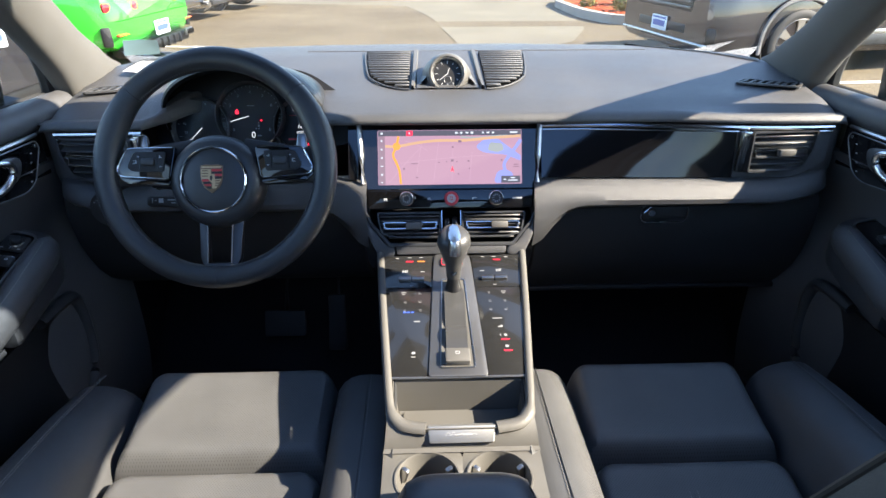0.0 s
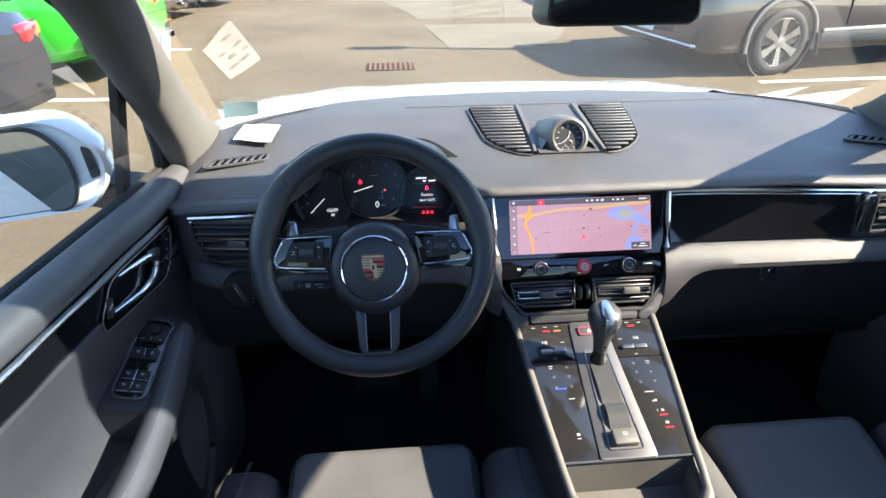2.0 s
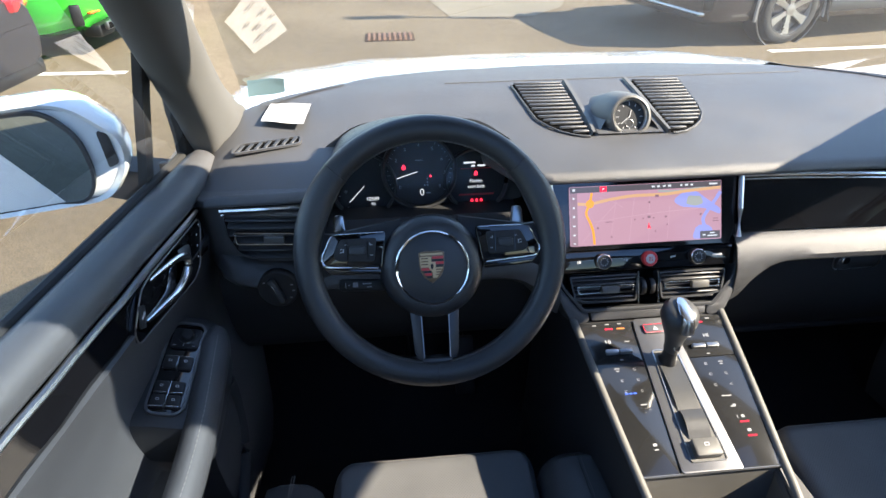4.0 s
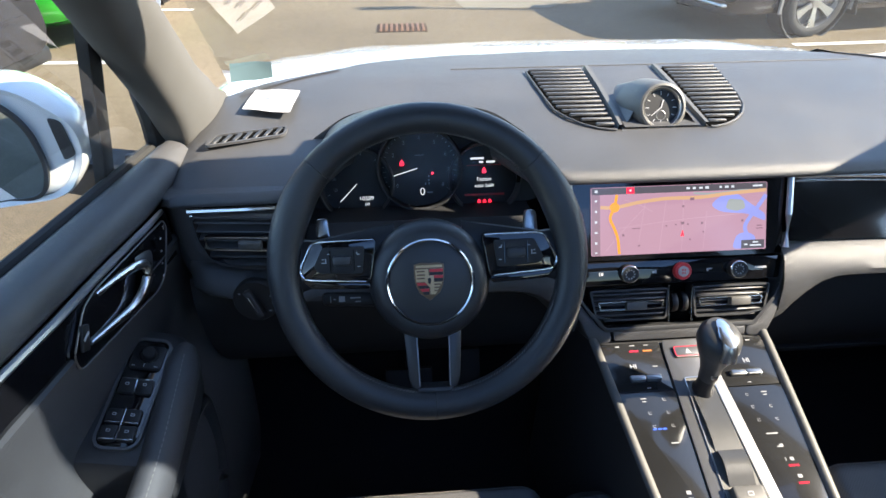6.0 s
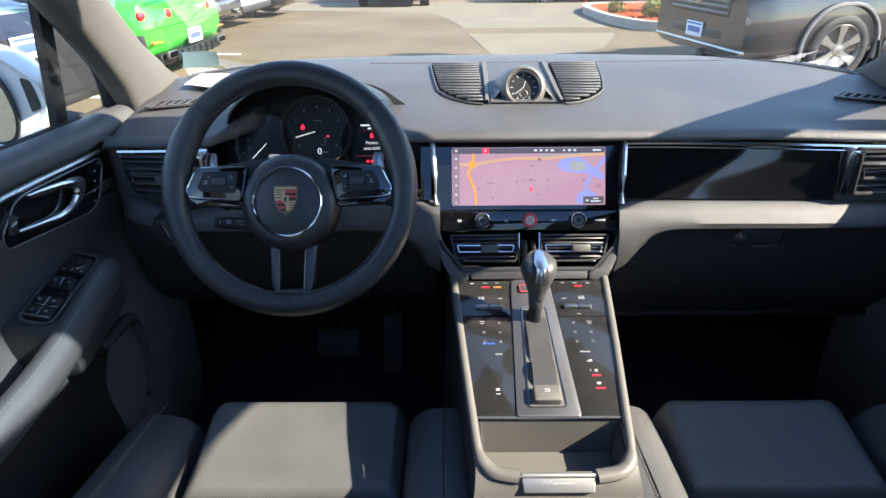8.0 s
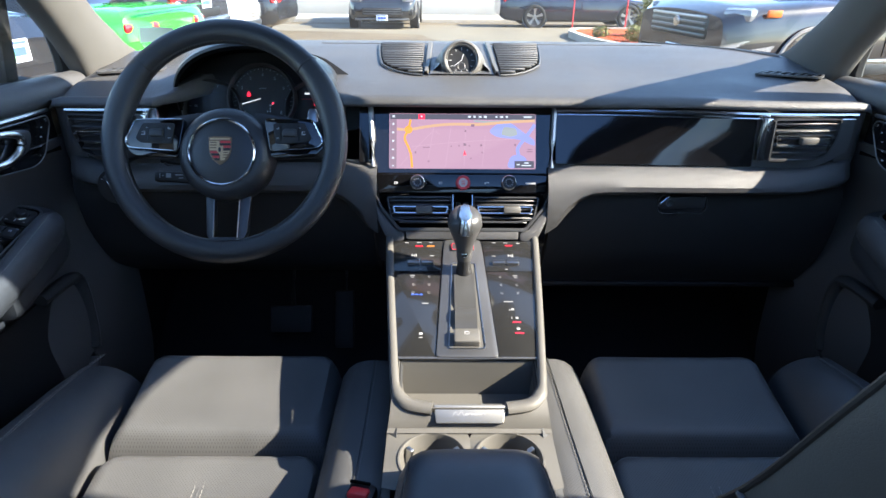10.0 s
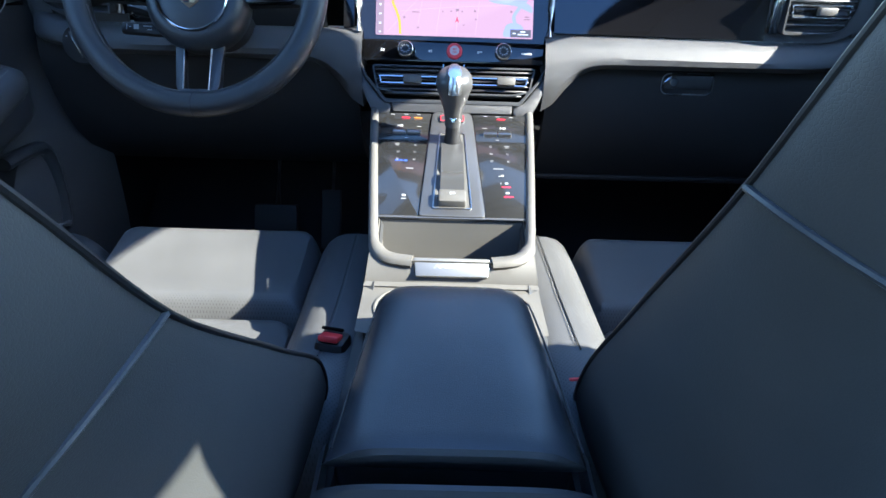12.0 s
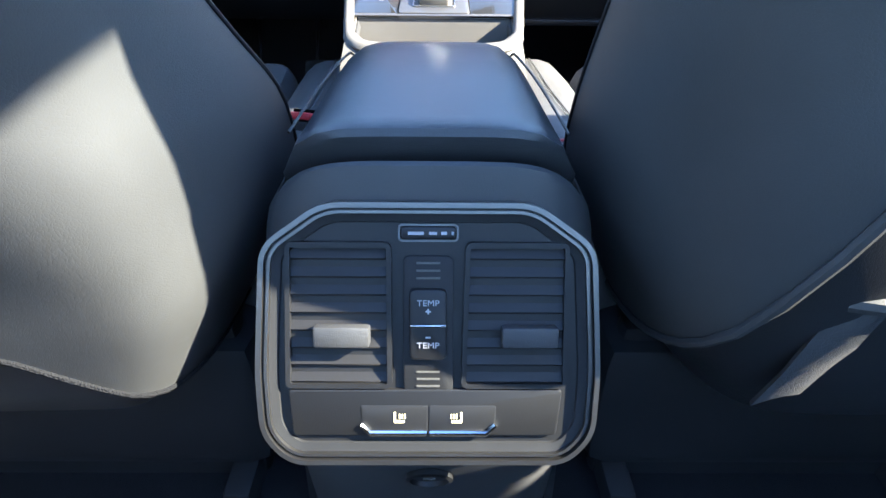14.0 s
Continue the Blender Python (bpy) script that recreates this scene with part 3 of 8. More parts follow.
m_side = glow_mat("screen_side", (0.42, 0.27, 0.32), 0.19)
m_dark = glow_mat("screen_dark", (0.09, 0.08, 0.09), 0.3)
m_road = glow_mat("screen_road", (0.90, 0.36, 0.04), 0.27)
m_water = glow_mat("screen_water", (0.34, 0.36, 0.78), 0.24)
m_green = glow_mat("screen_green", (0.42, 0.44, 0.42), 0.22)
m_street = glow_mat("screen_street", (0.63, 0.38, 0.46), 0.23)
m_pale = glow_mat("screen_pale_road", (0.74, 0.44, 0.24), 0.23)
part("status_bar", plate([(-0.1285, 0.0385), (0.1285, 0.0385), (0.1285, 0.048), (-0.1285, 0.048)], MAP, 0, 0.0003), m_dark, scr)
part("side_bar", plate([(-0.1285, -0.048), (-0.1165, -0.048), (-0.1165, 0.0384), (-0.1285, 0.0384)], MAP, 0, 0.0003), m_side, scr)


def ribbon(pts, w, frm, d=0.0004, n=30):
    c = spline([(u, v, 0) for u, v in pts], n)
    L, R = [], []
    for i, p in enumerate(c):
        t = (c[min(i + 1, n - 1)] - c[max(i - 1, 0)]).normalized()
        q = Vector((-t.y, t.x, 0)) * w / 2
        L.append(frm @ (p + q + Vector((0, 0, d))))
        R.append(frm @ (p - q + Vector((0, 0, d))))
    return loft([L, R])


part("map_lake", plate(rounded([(0.045, 0.018), (0.062, 0.032), (0.085, 0.034), (0.10, 0.022), (0.128, 0.002), (0.128, -0.008), (0.10, 0.004), (0.075, 0.006), (0.06, 0.008)], 0.008), MAP, 0, 0.0003), m_water, scr)
part("map_bay", plate(rounded([(0.078, -0.047), (0.085, -0.026), (0.10, -0.022), (0.115, -0.030), (0.112, -0.047)], 0.008), MAP, 0, 0.0003), m_water, scr)
part("map_river", ribbon([(0.128, 0.030), (0.118, 0.016), (0.112, 0.008), (0.098, -0.012), (0.10, -0.026)], 0.006, MAP), m_water, scr)
part("map_park", plate(rounded([(0.068, 0.012), (0.072, 0.026), (0.094, 0.024), (0.098, 0.012), (0.085, 0.008)], 0.004), MAP, 0.0003, 0.0006), m_green, scr)
part("map_shore", ribbon([(0.02, 0.036), (0.05, 0.0345), (0.09, 0.0375), (0.128, 0.0365)], 0.0030, MAP, 0.0006), m_green, scr)
part("map_highway", ribbon([(-0.116, 0.021), (-0.095, 0.020), (-0.06, 0.026), (-0.02, 0.030), (0.03, 0.030), (0.075, 0.034), (0.128, 0.037)], 0.0050, MAP, 0.0007), m_pale, scr)
part("map_highway", ribbon([(-0.092, 0.038), (-0.096, 0.020), (-0.102, 0.005), (-0.096, -0.010), (-0.091, -0.025), (-0.089, -0.047)], 0.0042, MAP, 0.0008), m_road, scr)
part("map_junction", lathe([(0.0001, 0.001), (0.007, 0.001), (0.007, 0.0)], MAP @ Matrix.Translation((-0.0955, 0.020, 0.0004)), 16), m_road, scr)
for a, b in (((-0.09, -0.01), (0.09, 0.004)), ((0.003, -0.047), (0.006, 0.036)), ((-0.05, 0.03), (-0.06, -0.03)), ((-0.02, 0.028), (-0.03, -0.045)), ((0.04, 0.01), (0.035, -0.045)), ((-0.11, -0.044), (-0.05, 0.02)), ((-0.08, 0.03), (-0.04, 0.012))):
    part("map_street", ribbon([a, ((a[0] + b[0]) / 2, (a[1] + b[1]) / 2 + 0.002), b], 0.0008, MAP, 0.0005, 8), m_street, scr)
part("map_marker", plate([(0.001, -0.026), (0.004, -0.016), (0.007, -0.026), (0.004, -0.0235)], MAP, 0.0006, 0.001), M_GLOWRED, scr)
part("map_box", plate([(0.092, -0.047), (0.1265, -0.047), (0.1265, -0.0345), (0.092, -0.0345)], MAP, 0.0006, 0.001), m_dark, scr)
part("map_box_text", bars(MAP @ Matrix.Translation((0, 0, 0.001)), [(0.113, -0.038, 0.008, 0.002), (0.113, -0.0425, 0.017, 0.002), (0.0985, -0.041, 0.005, 0.0022)]), M_GLOWWHITE, scr)
part("status_key", plate([(-0.078, 0.0388), (-0.067, 0.0388), (-0.067, 0.0477), (-0.078, 0.0477)], MAP, 0.0003, 0.0008), M_GLOWRED, scr)
part("status_print", bars(MAP @ Matrix.Translation((0, 0, 0.0003)), [(0.012, 0.0435, 0.005, 0.003), (0.021, 0.0435, 0.004, 0.0032), (0.031, 0.0435, 0.005, 0.0026), (0.040, 0.0435, 0.005, 0.0034), (0.060, 0.0435, 0.003, 0.003), (0.069, 0.0435, 0.005, 0.003), (0.078, 0.0435, 0.004, 0.003), (0.115, 0.0435, 0.014, 0.0026), (-0.122, 0.0435, 0.004, 0.0036), (-0.0725, 0.0435, 0.003, 0.003), (-0.1225, 0.03, 0.003, 0.003), (-0.1225, 0.015, 0.003, 0.003), (-0.1225, 0.0, 0.003, 0.003), (-0.1225, -0.015, 0.004, 0.002), (-0.1225, -0.03, 0.0035, 0.003), (-0.1225, -0.044, 0.003, 0.002)]), M_GLOWWHITE, scr)
part("map_labels", bars(MAP @ Matrix.Translation((0, 0, 0.0006)), [(-0.064, -0.011, 0.012, 0.0012), (0.119, -0.014, 0.008, 0.0014), (0.119, -0.018, 0.010, 0.0014), (-0.02, -0.009, 0.002, 0.002), (-0.006, -0.008, 0.002, 0.002), (0.012, -0.008, 0.002, 0.002), (0.033, -0.007, 0.003, 0.003), (0.035, -0.02, 0.002, 0.002), (0.015, -0.03, 0.002, 0.002), (-0.06, -0.036, 0.003, 0.002), (0.004, -0.006, 0.005, 0.004), (0.018, 0.028, 0.006, 0.004), (0.005, 0.018, 0.003, 0.003), (-0.083, -0.02, 0.003, 0.003), (0.093, -0.006, 0.003, 0.003)]), glow_mat("screen_label", (0.34, 0.20, 0.25), 0.2), scr)
# key row
row = part("key_strip", plate(rounded([(-0.152, -0.0575), (0.152, -0.0575), (0.148, -0.092), (-0.148, -0.092)], 0.004), STACK, -0.02, 0.005, 0.002), M_PIANO, stack)
KEY = STACK @ Matrix.Translation((0, 0, 0.005))
for u in (-0.079, 0.081):
    k = part("knob", lathe([(0.0125, 0.0), (0.0125, 0.012), (0.0112, 0.014), (0.0085, 0.014), (0.008, 0.0125), (0.0001, 0.0125)], KEY @ Matrix.Translation((u, -0.0745, 0)), 28), M_BLACK, stack, "round black knob with a chrome ring")
    part("ring", lathe([(0.0125, 0.0105), (0.0131, 0.012), (0.0125, 0.0135), (0.0115, 0.0142)], KEY @ Matrix.Translation((u, -0.0745, 0)), 28, False), M_CHROME, k)
    for a in range(10):
        an = 2 * math.pi * a / 10
        part("mark", box((0, 0, 0), (0.0012, 0.0024, 0.0006), 0), M_PRINT, k).matrix_basis = KEY @ Matrix.Translation((u + 0.0062 * math.cos(an), -0.0745 + 0.0062 * math.sin(an), 0.0127)) @ pose(0, 0, 0, 0, 0, math.degrees(an) - 90)
k = part("start_stop_cap", lathe([(0.0128, 0.0), (0.0128, 0.006), (0.0118, 0.0075), (0.0001, 0.0075)], KEY @ Matrix.Translation((0.001, -0.0745, 0)), 28), M_RED, stack, "round red key with a pale middle")
part("middle", lathe([(0.0001, 0.0083), (0.0078, 0.0083), (0.0078, 0.0074)], KEY @ Matrix.Translation((0.001, -0.0745, 0)), 24), M_PAPER, k)
part("marks", bars(KEY @ Matrix.Translation((0.001, -0.0745, 0.0083)), [(-0.0022, 0.002, 0.0012, 0.003), (0.0, 0.002, 0.0012, 0.003), (0.0022, 0.002, 0.0012, 0.003), (-0.0022, -0.0022, 0.0012, 0.003), (0.0, -0.0022, 0.0012, 0.003), (0.0022, -0.0022, 0.0012, 0.003)]), M_RED, k)
part("key_marks", bars(KEY, [(-0.119, -0.0745, 0.0015, 0.005), (-0.1155, -0.0745, 0.003, 0.004), (-0.040, -0.0745, 0.003, 0.004), (-0.0365, -0.0745, 0.0015, 0.005), (0.043, -0.0735, 0.008, 0.0018), (0.040, -0.075, 0.003, 0.003), (0.120, -0.0745, 0.017, 0.0028)]), M_PRINT, row)
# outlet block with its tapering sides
# Flat backing behind the outlets, coloured as deep shade.
part("outlet_block", plate(rounded([(-0.150, -0.093), (0.150, -0.093), (0.146, -0.115), (0.118, -0.152), (-0.118, -0.152), (-0.146, -0.115)], 0.012), STACK, -0.03, -0.020), M_DEEPSHADE, stack)
LV = STACK @ Matrix.Translation((-0.075, -0.121, 0.002))
RV = STACK @ Matrix.Translation((0.077, -0.121, 0.002))
air_vent(LV, 0.118, 0.046, stack, 6, 0.008, -0.028)
air_vent(RV, 0.118, 0.046, stack, 6, 0.010, 0.028)
for u in (-0.0075, 0.0075):
    part("roller", lathe([(0.0001, -0.004), (0.014, -0.004), (0.015, -0.002), (0.015, 0.002), (0.014, 0.004), (0.0001, 0.004)], STACK @ Matrix.Translation((u, -0.122, -0.006)) @ pose(0, 0, 0, 0, 90, 0), 24), M_BLACK, stack, "ribbed outlet roller")
for u in (-0.0165, 0.0175):
    part("chrome_rail", tube([STACK @ Vector((u, -0.095, 0.004)), STACK @ Vector((u, -0.150, 0.004))], 0.0013, 6), M_CHROME, stack)
ob = rounded([(-0.152, -0.100), (-0.146, -0.118), (-0.112, -0.160), (0.112, -0.160), (0.146, -0.118), (0.152, -0.100), (0.149, -0.100), (0.142, -0.116), (0.110, -0.1535), (-0.110, -0.1535), (-0.142, -0.116), (-0.149, -0.100)], 0.004)
part("outlet_frame", plate(ob, STACK, -0.012, 0.006, 0.001), M_PLASTIC, stack)
part("lower_trim", plate(rounded([(-0.100, -0.158), (0.100, -0.158), (0.098, -0.174), (-0.098, -0.174)], 0.003), STACK, -0.02, 0.005, 0.002), M_VINYL, stack)
for s in (-1, 1):
    part("cheek", plate(rounded([(s * 0.102, -0.158), (s * 0.116, -0.157), (s * 0.150, -0.114), (s * 0.154, -0.06), (s * 0.175, -0.05), (s * 0.172, -0.09), (s * 0.140, -0.160), (s * 0.128, -0.180), (s * 0.100, -0.176)], 0.008), STACK, -0.05, 0.003, 0.004), M_VINYL, stack, "grey side of the centre stack")

# outer air vents
RVF = frame_at((0.588, 1.028, 1.0665), (1, 0.06, 0), (0, 0.1, 1))
air_vent(RVF, 0.120, 0.073, dash, 6, 0.004, side=1)
part("vent_post", box((0.5175, 1.032, 1.0665), (0.015, 0.014, 0.074), 0.002), M_CHROME, dash, "chrome post beside the outlet")
LVF = frame_at((-0.606, 1.021, 1.0675), (1, -0.10, 0), (0, 0.1, 1))
air_vent(LVF, 0.126, 0.073, dash, 6, 0.012, side=-1)
part("vent_post", box((-0.536, 1.030, 1.0665), (0.013, 0.014, 0.074), 0.002), M_CHROME, dash, "chrome post beside the outlet")

# light switch
LSW = frame_at((-0.600, 1.002, 0.985), (1, -0.05, 0), (0, 0.15, 1))
sw = part("light_switch", lathe([(0.0001, 0.003), (0.029, 0.003), (0.031, 0.0), (0.031, -0.01)], LSW, 28), M_BLACK, dash, "round rotary light switch")
part("grip", box((0, 0, 0), (0.010, 0.042, 0.012), 0.003), M_PLASTIC, sw).matrix_basis = LSW @ Matrix.Translation((0, 0, 0.008)) @ pose(0, 0, 0, 0, 0, 25)
part("grip_line", box((0, 0, 0), (0.0016, 0.026, 0.001), 0.0003), M_CHROME, sw).matrix_basis = LSW @ Matrix.Translation((0, 0, 0.0142)) @ pose(0, 0, 0, 0, 0, 25)
part("signs", bars(LSW @ Matrix.Translation((0, 0, 0.003)), [(0.022, 0.008, 0.004, 0.002), (0.024, -0.002, 0.004, 0.002), (0.019, -0.014, 0.004, 0.002), (-0.020, 0.012, 0.003, 0.002)]), M_SIGN, sw)

# loudspeaker grilles and clock on the top pad
for s in (-1, 1):
    GR = ((1.166, 0.078), (1.172, 0.096), (1.184, 0.116), (1.202, 0.135), (1.228, 0.150), (1.262, 0.1565), (1.32, 0.163), (1.374, 0.168))
    # Grille base painted near-black: the shade between its slats.
    g = part("speaker_grille", thicken(loft([[(s * (0.073 + (xb - 0.073) * k / 6), y, top_z(y) + 0.0025) for k in range(7)] for y, xb in GR]), 0.006), M_DEEPSHADE, dash, "black slatted loudspeaker grille")
    for k in range(15):
        y = 1.176 + 0.0138 * k
        xb = lerp_table(GR, y)[0] - 0.001
        part("slat", box((s * (0.073 + xb) / 2, y, top_z(y) + 0.0055), (xb - 0.073, 0.0062, 0.0045), 0.0012, None, 1), M_VINYL, g)
    part("grille_edge", tube([(s * (x + 0.003), y - 0.003, top_z(y) + 0.0025) for y, x in ((GR[0][0], 0.070),) + GR], 0.0018, 8), M_VINYL, g)
    part("pod_rail", loft([[(s * (xc - w), y, top_z(y) + 0.001), (s * (xc - w * 0.6), y, top_z(y) + 0.009), (s * (xc + w * 0.6), y, top_z(y) + 0.009), (s * (xc + w), y, top_z(y) + 0.001)] for y, xc, w in ((1.165, 0.0665, 0.004), (1.21, 0.064, 0.0055), (1.30, 0.0625, 0.006), (1.38, 0.0615, 0.006))]), M_GREYPL, g, "slim grey rail")
clock = thing("dash_clock", "round chrome-ringed analogue clock in a grey pod", "clock", (0, 1.22, 1.155))
rings = []
for k in range(15):
    f = k / 14
    y = 1.206 + 0.110 * f
    hw = 0.0375 - 0.006 * f
    hh = 0.040 * (1 - f ** 1.7) * (0.86 + 0.14 * min(1, f / 0.12))
    rings.append([(hw * math.cos(a) * (1 + (0.46 - 0.16 * f) * (1 - math.sin(a)) ** 3), y - 0.034 * (1 - math.sin(a)) ** 2 * (1 - f), top_z(y) + 0.001 + hh * math.sin(a)) for a in [math.pi * j / 24 for j in range(25)]])
part("pod", loft(rings, False), M_GREYPL, clock, "smooth grey pod with a flared skirt")
part("pod_base", loft([[(x * 0.0585, y, top_z(y) + 0.004) for x in (-1, 0, 1)] for y in (1.166, 1.2, 1.25, 1.3, 1.385)]), M_VINYL, clock)
CLK = frame_at((0, 1.188, 1.1715), (1, 0, 0), (0, 0.42, 0.907))
part("case", lathe([(0.052, -0.06), (0.0475, -0.035), (0.0425, -0.012), (0.0385, 0.002), (0.0350, 0.0078), (0.0318, 0.0090), (0.0292, 0.0066)], CLK, 48, False), M_GREYPL, clock, "smooth grey housing round the dial")
part("bezel", lathe([(0.0292, 0.0066), (0.0288, 0.0074), (0.0276, 0.0062), (0.0265, 0.001)], CLK, 48, False), M_SATIN, clock, "thin bright ring")
dial = part("dial", lathe([(0.0272, 0.0005), (0.0001, 0.0005), ], CLK, 40, False), M_BLACK, clock, "black dial")
for a in range(12):
    an = radians(30 * a)
    ll = 0.0042 if a % 3 else 0.006
    part("hour_mark", bars(CLK @ pose(0, 0, 0.0006, 0, 0, math.degrees(an)), [(0, 0.0215, 0.0013, ll)], 0.0004), M_PRINT, clock)
part("hand_hour", bars(CLK @ pose(0, 0, 0.0012, 0, 0, -18), [(0, 0.0055, 0.0016, 0.013)], 0.0004), M_PRINT, clock)
part("hand_minute", bars(CLK @ pose(0, 0, 0.0016, 0, 0, 128), [(0, 0.009, 0.0013, 0.020)], 0.0004), M_PRINT, clock)
part("small_dial", lathe([(0.0075, 0.0009), (0.0068, 0.0012), (0.0063, 0.0009)], CLK @ Matrix.Translation((0, -0.0115, 0)), 20, False), M_DKMETAL, clock)

# defroster outlets at the corners of the top pad
for s in (-1, 1):
    cx, cy = s * 0.617, 1.176
    D = frame_at((cx, cy, top_z(cy) + 0.0030), (1, s * -0.36 if s > 0 else 0.36, 0), (s * 0.36 if s > 0 else -0.36, 1, 0.05))
    # Near-black sheet stands for the shade down in the slots.
    d = part("defroster_outlet", plate(rounded([(-0.058, -0.014), (0.050, -0.016), (0.060, 0.010), (-0.040, 0.016)], 0.008), D, -0.003, 0.001), M_DEEPSHADE, dash, "slatted corner air outlet")
    o = rounded([(-0.058, -0.014), (0.050, -0.016), (0.060, 0.010), (-0.040, 0.016)], 0.008)
    part("rim", ring_plate(inset(o, -0.003), inset(o, 0.001), D, 0.0, 0.0035), M_VINYL, d)
    for k in range(7):
        part("slat", box((0, 0, 0), (0.0060, 0.027, 0.003), 0.001, None, 1), M_PLASTIC, d).matrix_basis = D @ Matrix.Translation((-0.042 + 0.0145 * k, 0, 0.002)) @ pose(0, 0, 0, 0, 0, -32)
# airbag seam lines on the top pad
part("seam_line", tube([(x, 1.405, top_z(1.405) + 0.0006) for x in [-0.30 + 0.75 * k / 10 for k in range(11)]], 0.0007, 6), M_GREYPL, dash)
for nm, sx, x0, x1, mm, text in (("corner_panel", -1, 0.500, 0.650, M_VINYL, "grey corner panel"), ("corner_grille", 1, 0.430, 0.665, M_PLASTIC, "finely ribbed corner grille")):
    rows = [[(sx * x, yf(x) - 0.066 + 0.050 * k / 4 + (0.02 * (1 - k / 4) if x < x0 + 0.001 and sx > 0 else 0), pad_z(x, yf(x) - 0.066 + 0.050 * k / 4) + 0.0016) for k in range(5)] for x in [x0 + (x1 - x0) * i / 10 for i in range(11)]]
    cp = part(nm, loft(rows), mm, dash, text)
    if sx > 0:
        part("ribs", join(*[tube([Vector(p) + Vector((0, 0, 0.0006)) for p in (r[0], r[2], r[4])], 0.0009, 4) for r in [[tuple(Vector(a).lerp(Vector(b), f)) for a, b in zip(r0, r1)] for r0, r1 in zip(rows, rows[1:]) for f in (0.0, 0.25, 0.5, 0.75)]]), M_VINYL, cp)

# ---- centre console ----
console = thing("centre_console", "long centre console with gloss black keys and metal trim", "console", (0, 0.6, 0.40))


def con_z(y):
    """Height of the sloping key surface."""
    return 0.897 + 0.263 * (y - 0.974)


def con_w(y):
    """Half width of the console at its top."""
    return lerp_table(((0.22, 0.118), (0.34, 0.112), (0.60, 0.108), (0.68, 0.104), (0.72, 0.106), (0.974, 0.128), (1.05, 0.132)), y)[0]


# body sides, from the firewall to the rear
for s in (-1, 1):
    rings = []
    for y in (0.335, 0.36, 0.45, 0.60, 0.66, 0.72, 0.80, 0.90, 0.99, 1.08, 1.16):
        w = con_w(y)
        t = con_z(y) - 0.006 if y > 0.64 else lerp_table(((0.25, 0.76), (0.30, 0.775), (0.60, 0.775), (0.64, 0.80)), y)[0]
        rings.append([(s * (w - 0.012), y, t), (s * (w - 0.001), y, t - 0.004), (s * (w + 0.002), y, t - 0.02), (s * (w + 0.006), y, t - 0.10), (s * (w + 0.012), y, 0.60), (s * (w + 0.02), y, 0.38)])
    part("side_panel", thicken(loft(rings), 0.008), M_PLASTIC, console, "dark console side")
    # metal-look rail along the top edge, round the tray
    pts = [(s * 0.1285, 0.995, con_z(0.995) - 0.004), (s * 0.127, 0.97, con_z(0.97)), (s * 0.117, 0.85, con_z(0.85) + 0.001), (s * 0.106, 0.735, con_z(0.735) + 0.001), (s * 0.1015, 0.69, con_z(0.69) + 0.002), (s * 0.096, 0.664, con_z(0.664) + 0.001), (s * 0.080, 0.648, con_z(0.648)), (s * 0.049, 0.642, con_z(0.642))]
    c = spline(pts, 40)
    part("side_rail", tube(c, [0.0065] * 26 + [0.0075, 0.0085, 0.0095] + [0.010] * 11, 10, False, 0.8), M_GREYPL, console, "pale grey edge rail")
KEYF = frame_at((0, 0.974, con_z(0.974)), (1, 0, 0), (0, 1, 0.263))
q = math.sqrt(1 + 0.263 ** 2)


def kf(x, y):
    """Key surface coordinates of a place on the console."""
    return (x, (y - 0.974) * q)


part("deck", plate([kf(-0.126, 0.99), kf(-0.106, 0.722), kf(0.106, 0.722), kf(0.126, 0.99)], KEYF, -0.03, -0.004), M_BLACK, console)
for s in (-1, 1):
    for y0, y1, dd in ((0.972, 0.897, 0.0), (0.8955, 0.724, 0.0005)):
        w0, w1 = con_w(y0) - 0.006, con_w(y1) - 0.006
        i0, i1 = lerp_table(((0.72, 0.0455), (0.974, 0.034)), y0)[0], lerp_table(((0.72, 0.0455), (0.974, 0.034)), y1)[0]
        part("key_panel", plate(rounded([kf(s * i0, y0), kf(s * w0, y0), kf(s * w1, y1), kf(s * i1, y1)], 0.002), KEYF, -0.004, 0.001 + dd, 0.0006), M_DUSTY, console, "dusty gloss black key panel")
# raised metal surround of the gear lever
so = rounded([kf(-0.030, 0.973), kf(0.030, 0.973), kf(0.033, 0.955), kf(0.0445, 0.722), kf(-0.0445, 0.722), kf(-0.033, 0.955)], 0.006)
part("lever_surround", plate(so, KEYF, -0.004, 0.004, 0.0015), M_DKMETAL, console, "dark satin metal surround")
sl = rounded([kf(-0.020, 0.912), kf(0.020, 0.912), kf(0.027, 0.735), kf(-0.027, 0.735)], 0.005)
part("slot_frame", ring_plate(sl, inset(sl, 0.0017), KEYF, 0.003, 0.0058), M_SATIN, console, "chrome frame of the lever slot")
part("slot_floor", plate(inset(sl, 0.002), KEYF, 0.003, 0.0046), M_GREYPL, console, "grey rubber slot floor")
part("slot_gaiter", loft([[kp for kp in [KEYF @ Vector((u, v, d)) for u in (-0.0165, -0.008, 0, 0.008, 0.0165)]] for v, d in [((y - 0.974) * q, d) for y, d in ((0.890, 0.0050), (0.868, 0.0085), (0.845, 0.0100), (0.822, 0.0085), (0.809, 0.0052), (0.8085, 0.0105), (0.798, 0.0140), (0.786, 0.0135), (0.776, 0.0090), (0.767, 0.0052))]]), M_LEVER, console, "curved slide cover")
bt = KEYF @ Matrix.Translation((0, (0.752 - 0.974) * q, 0.0046))
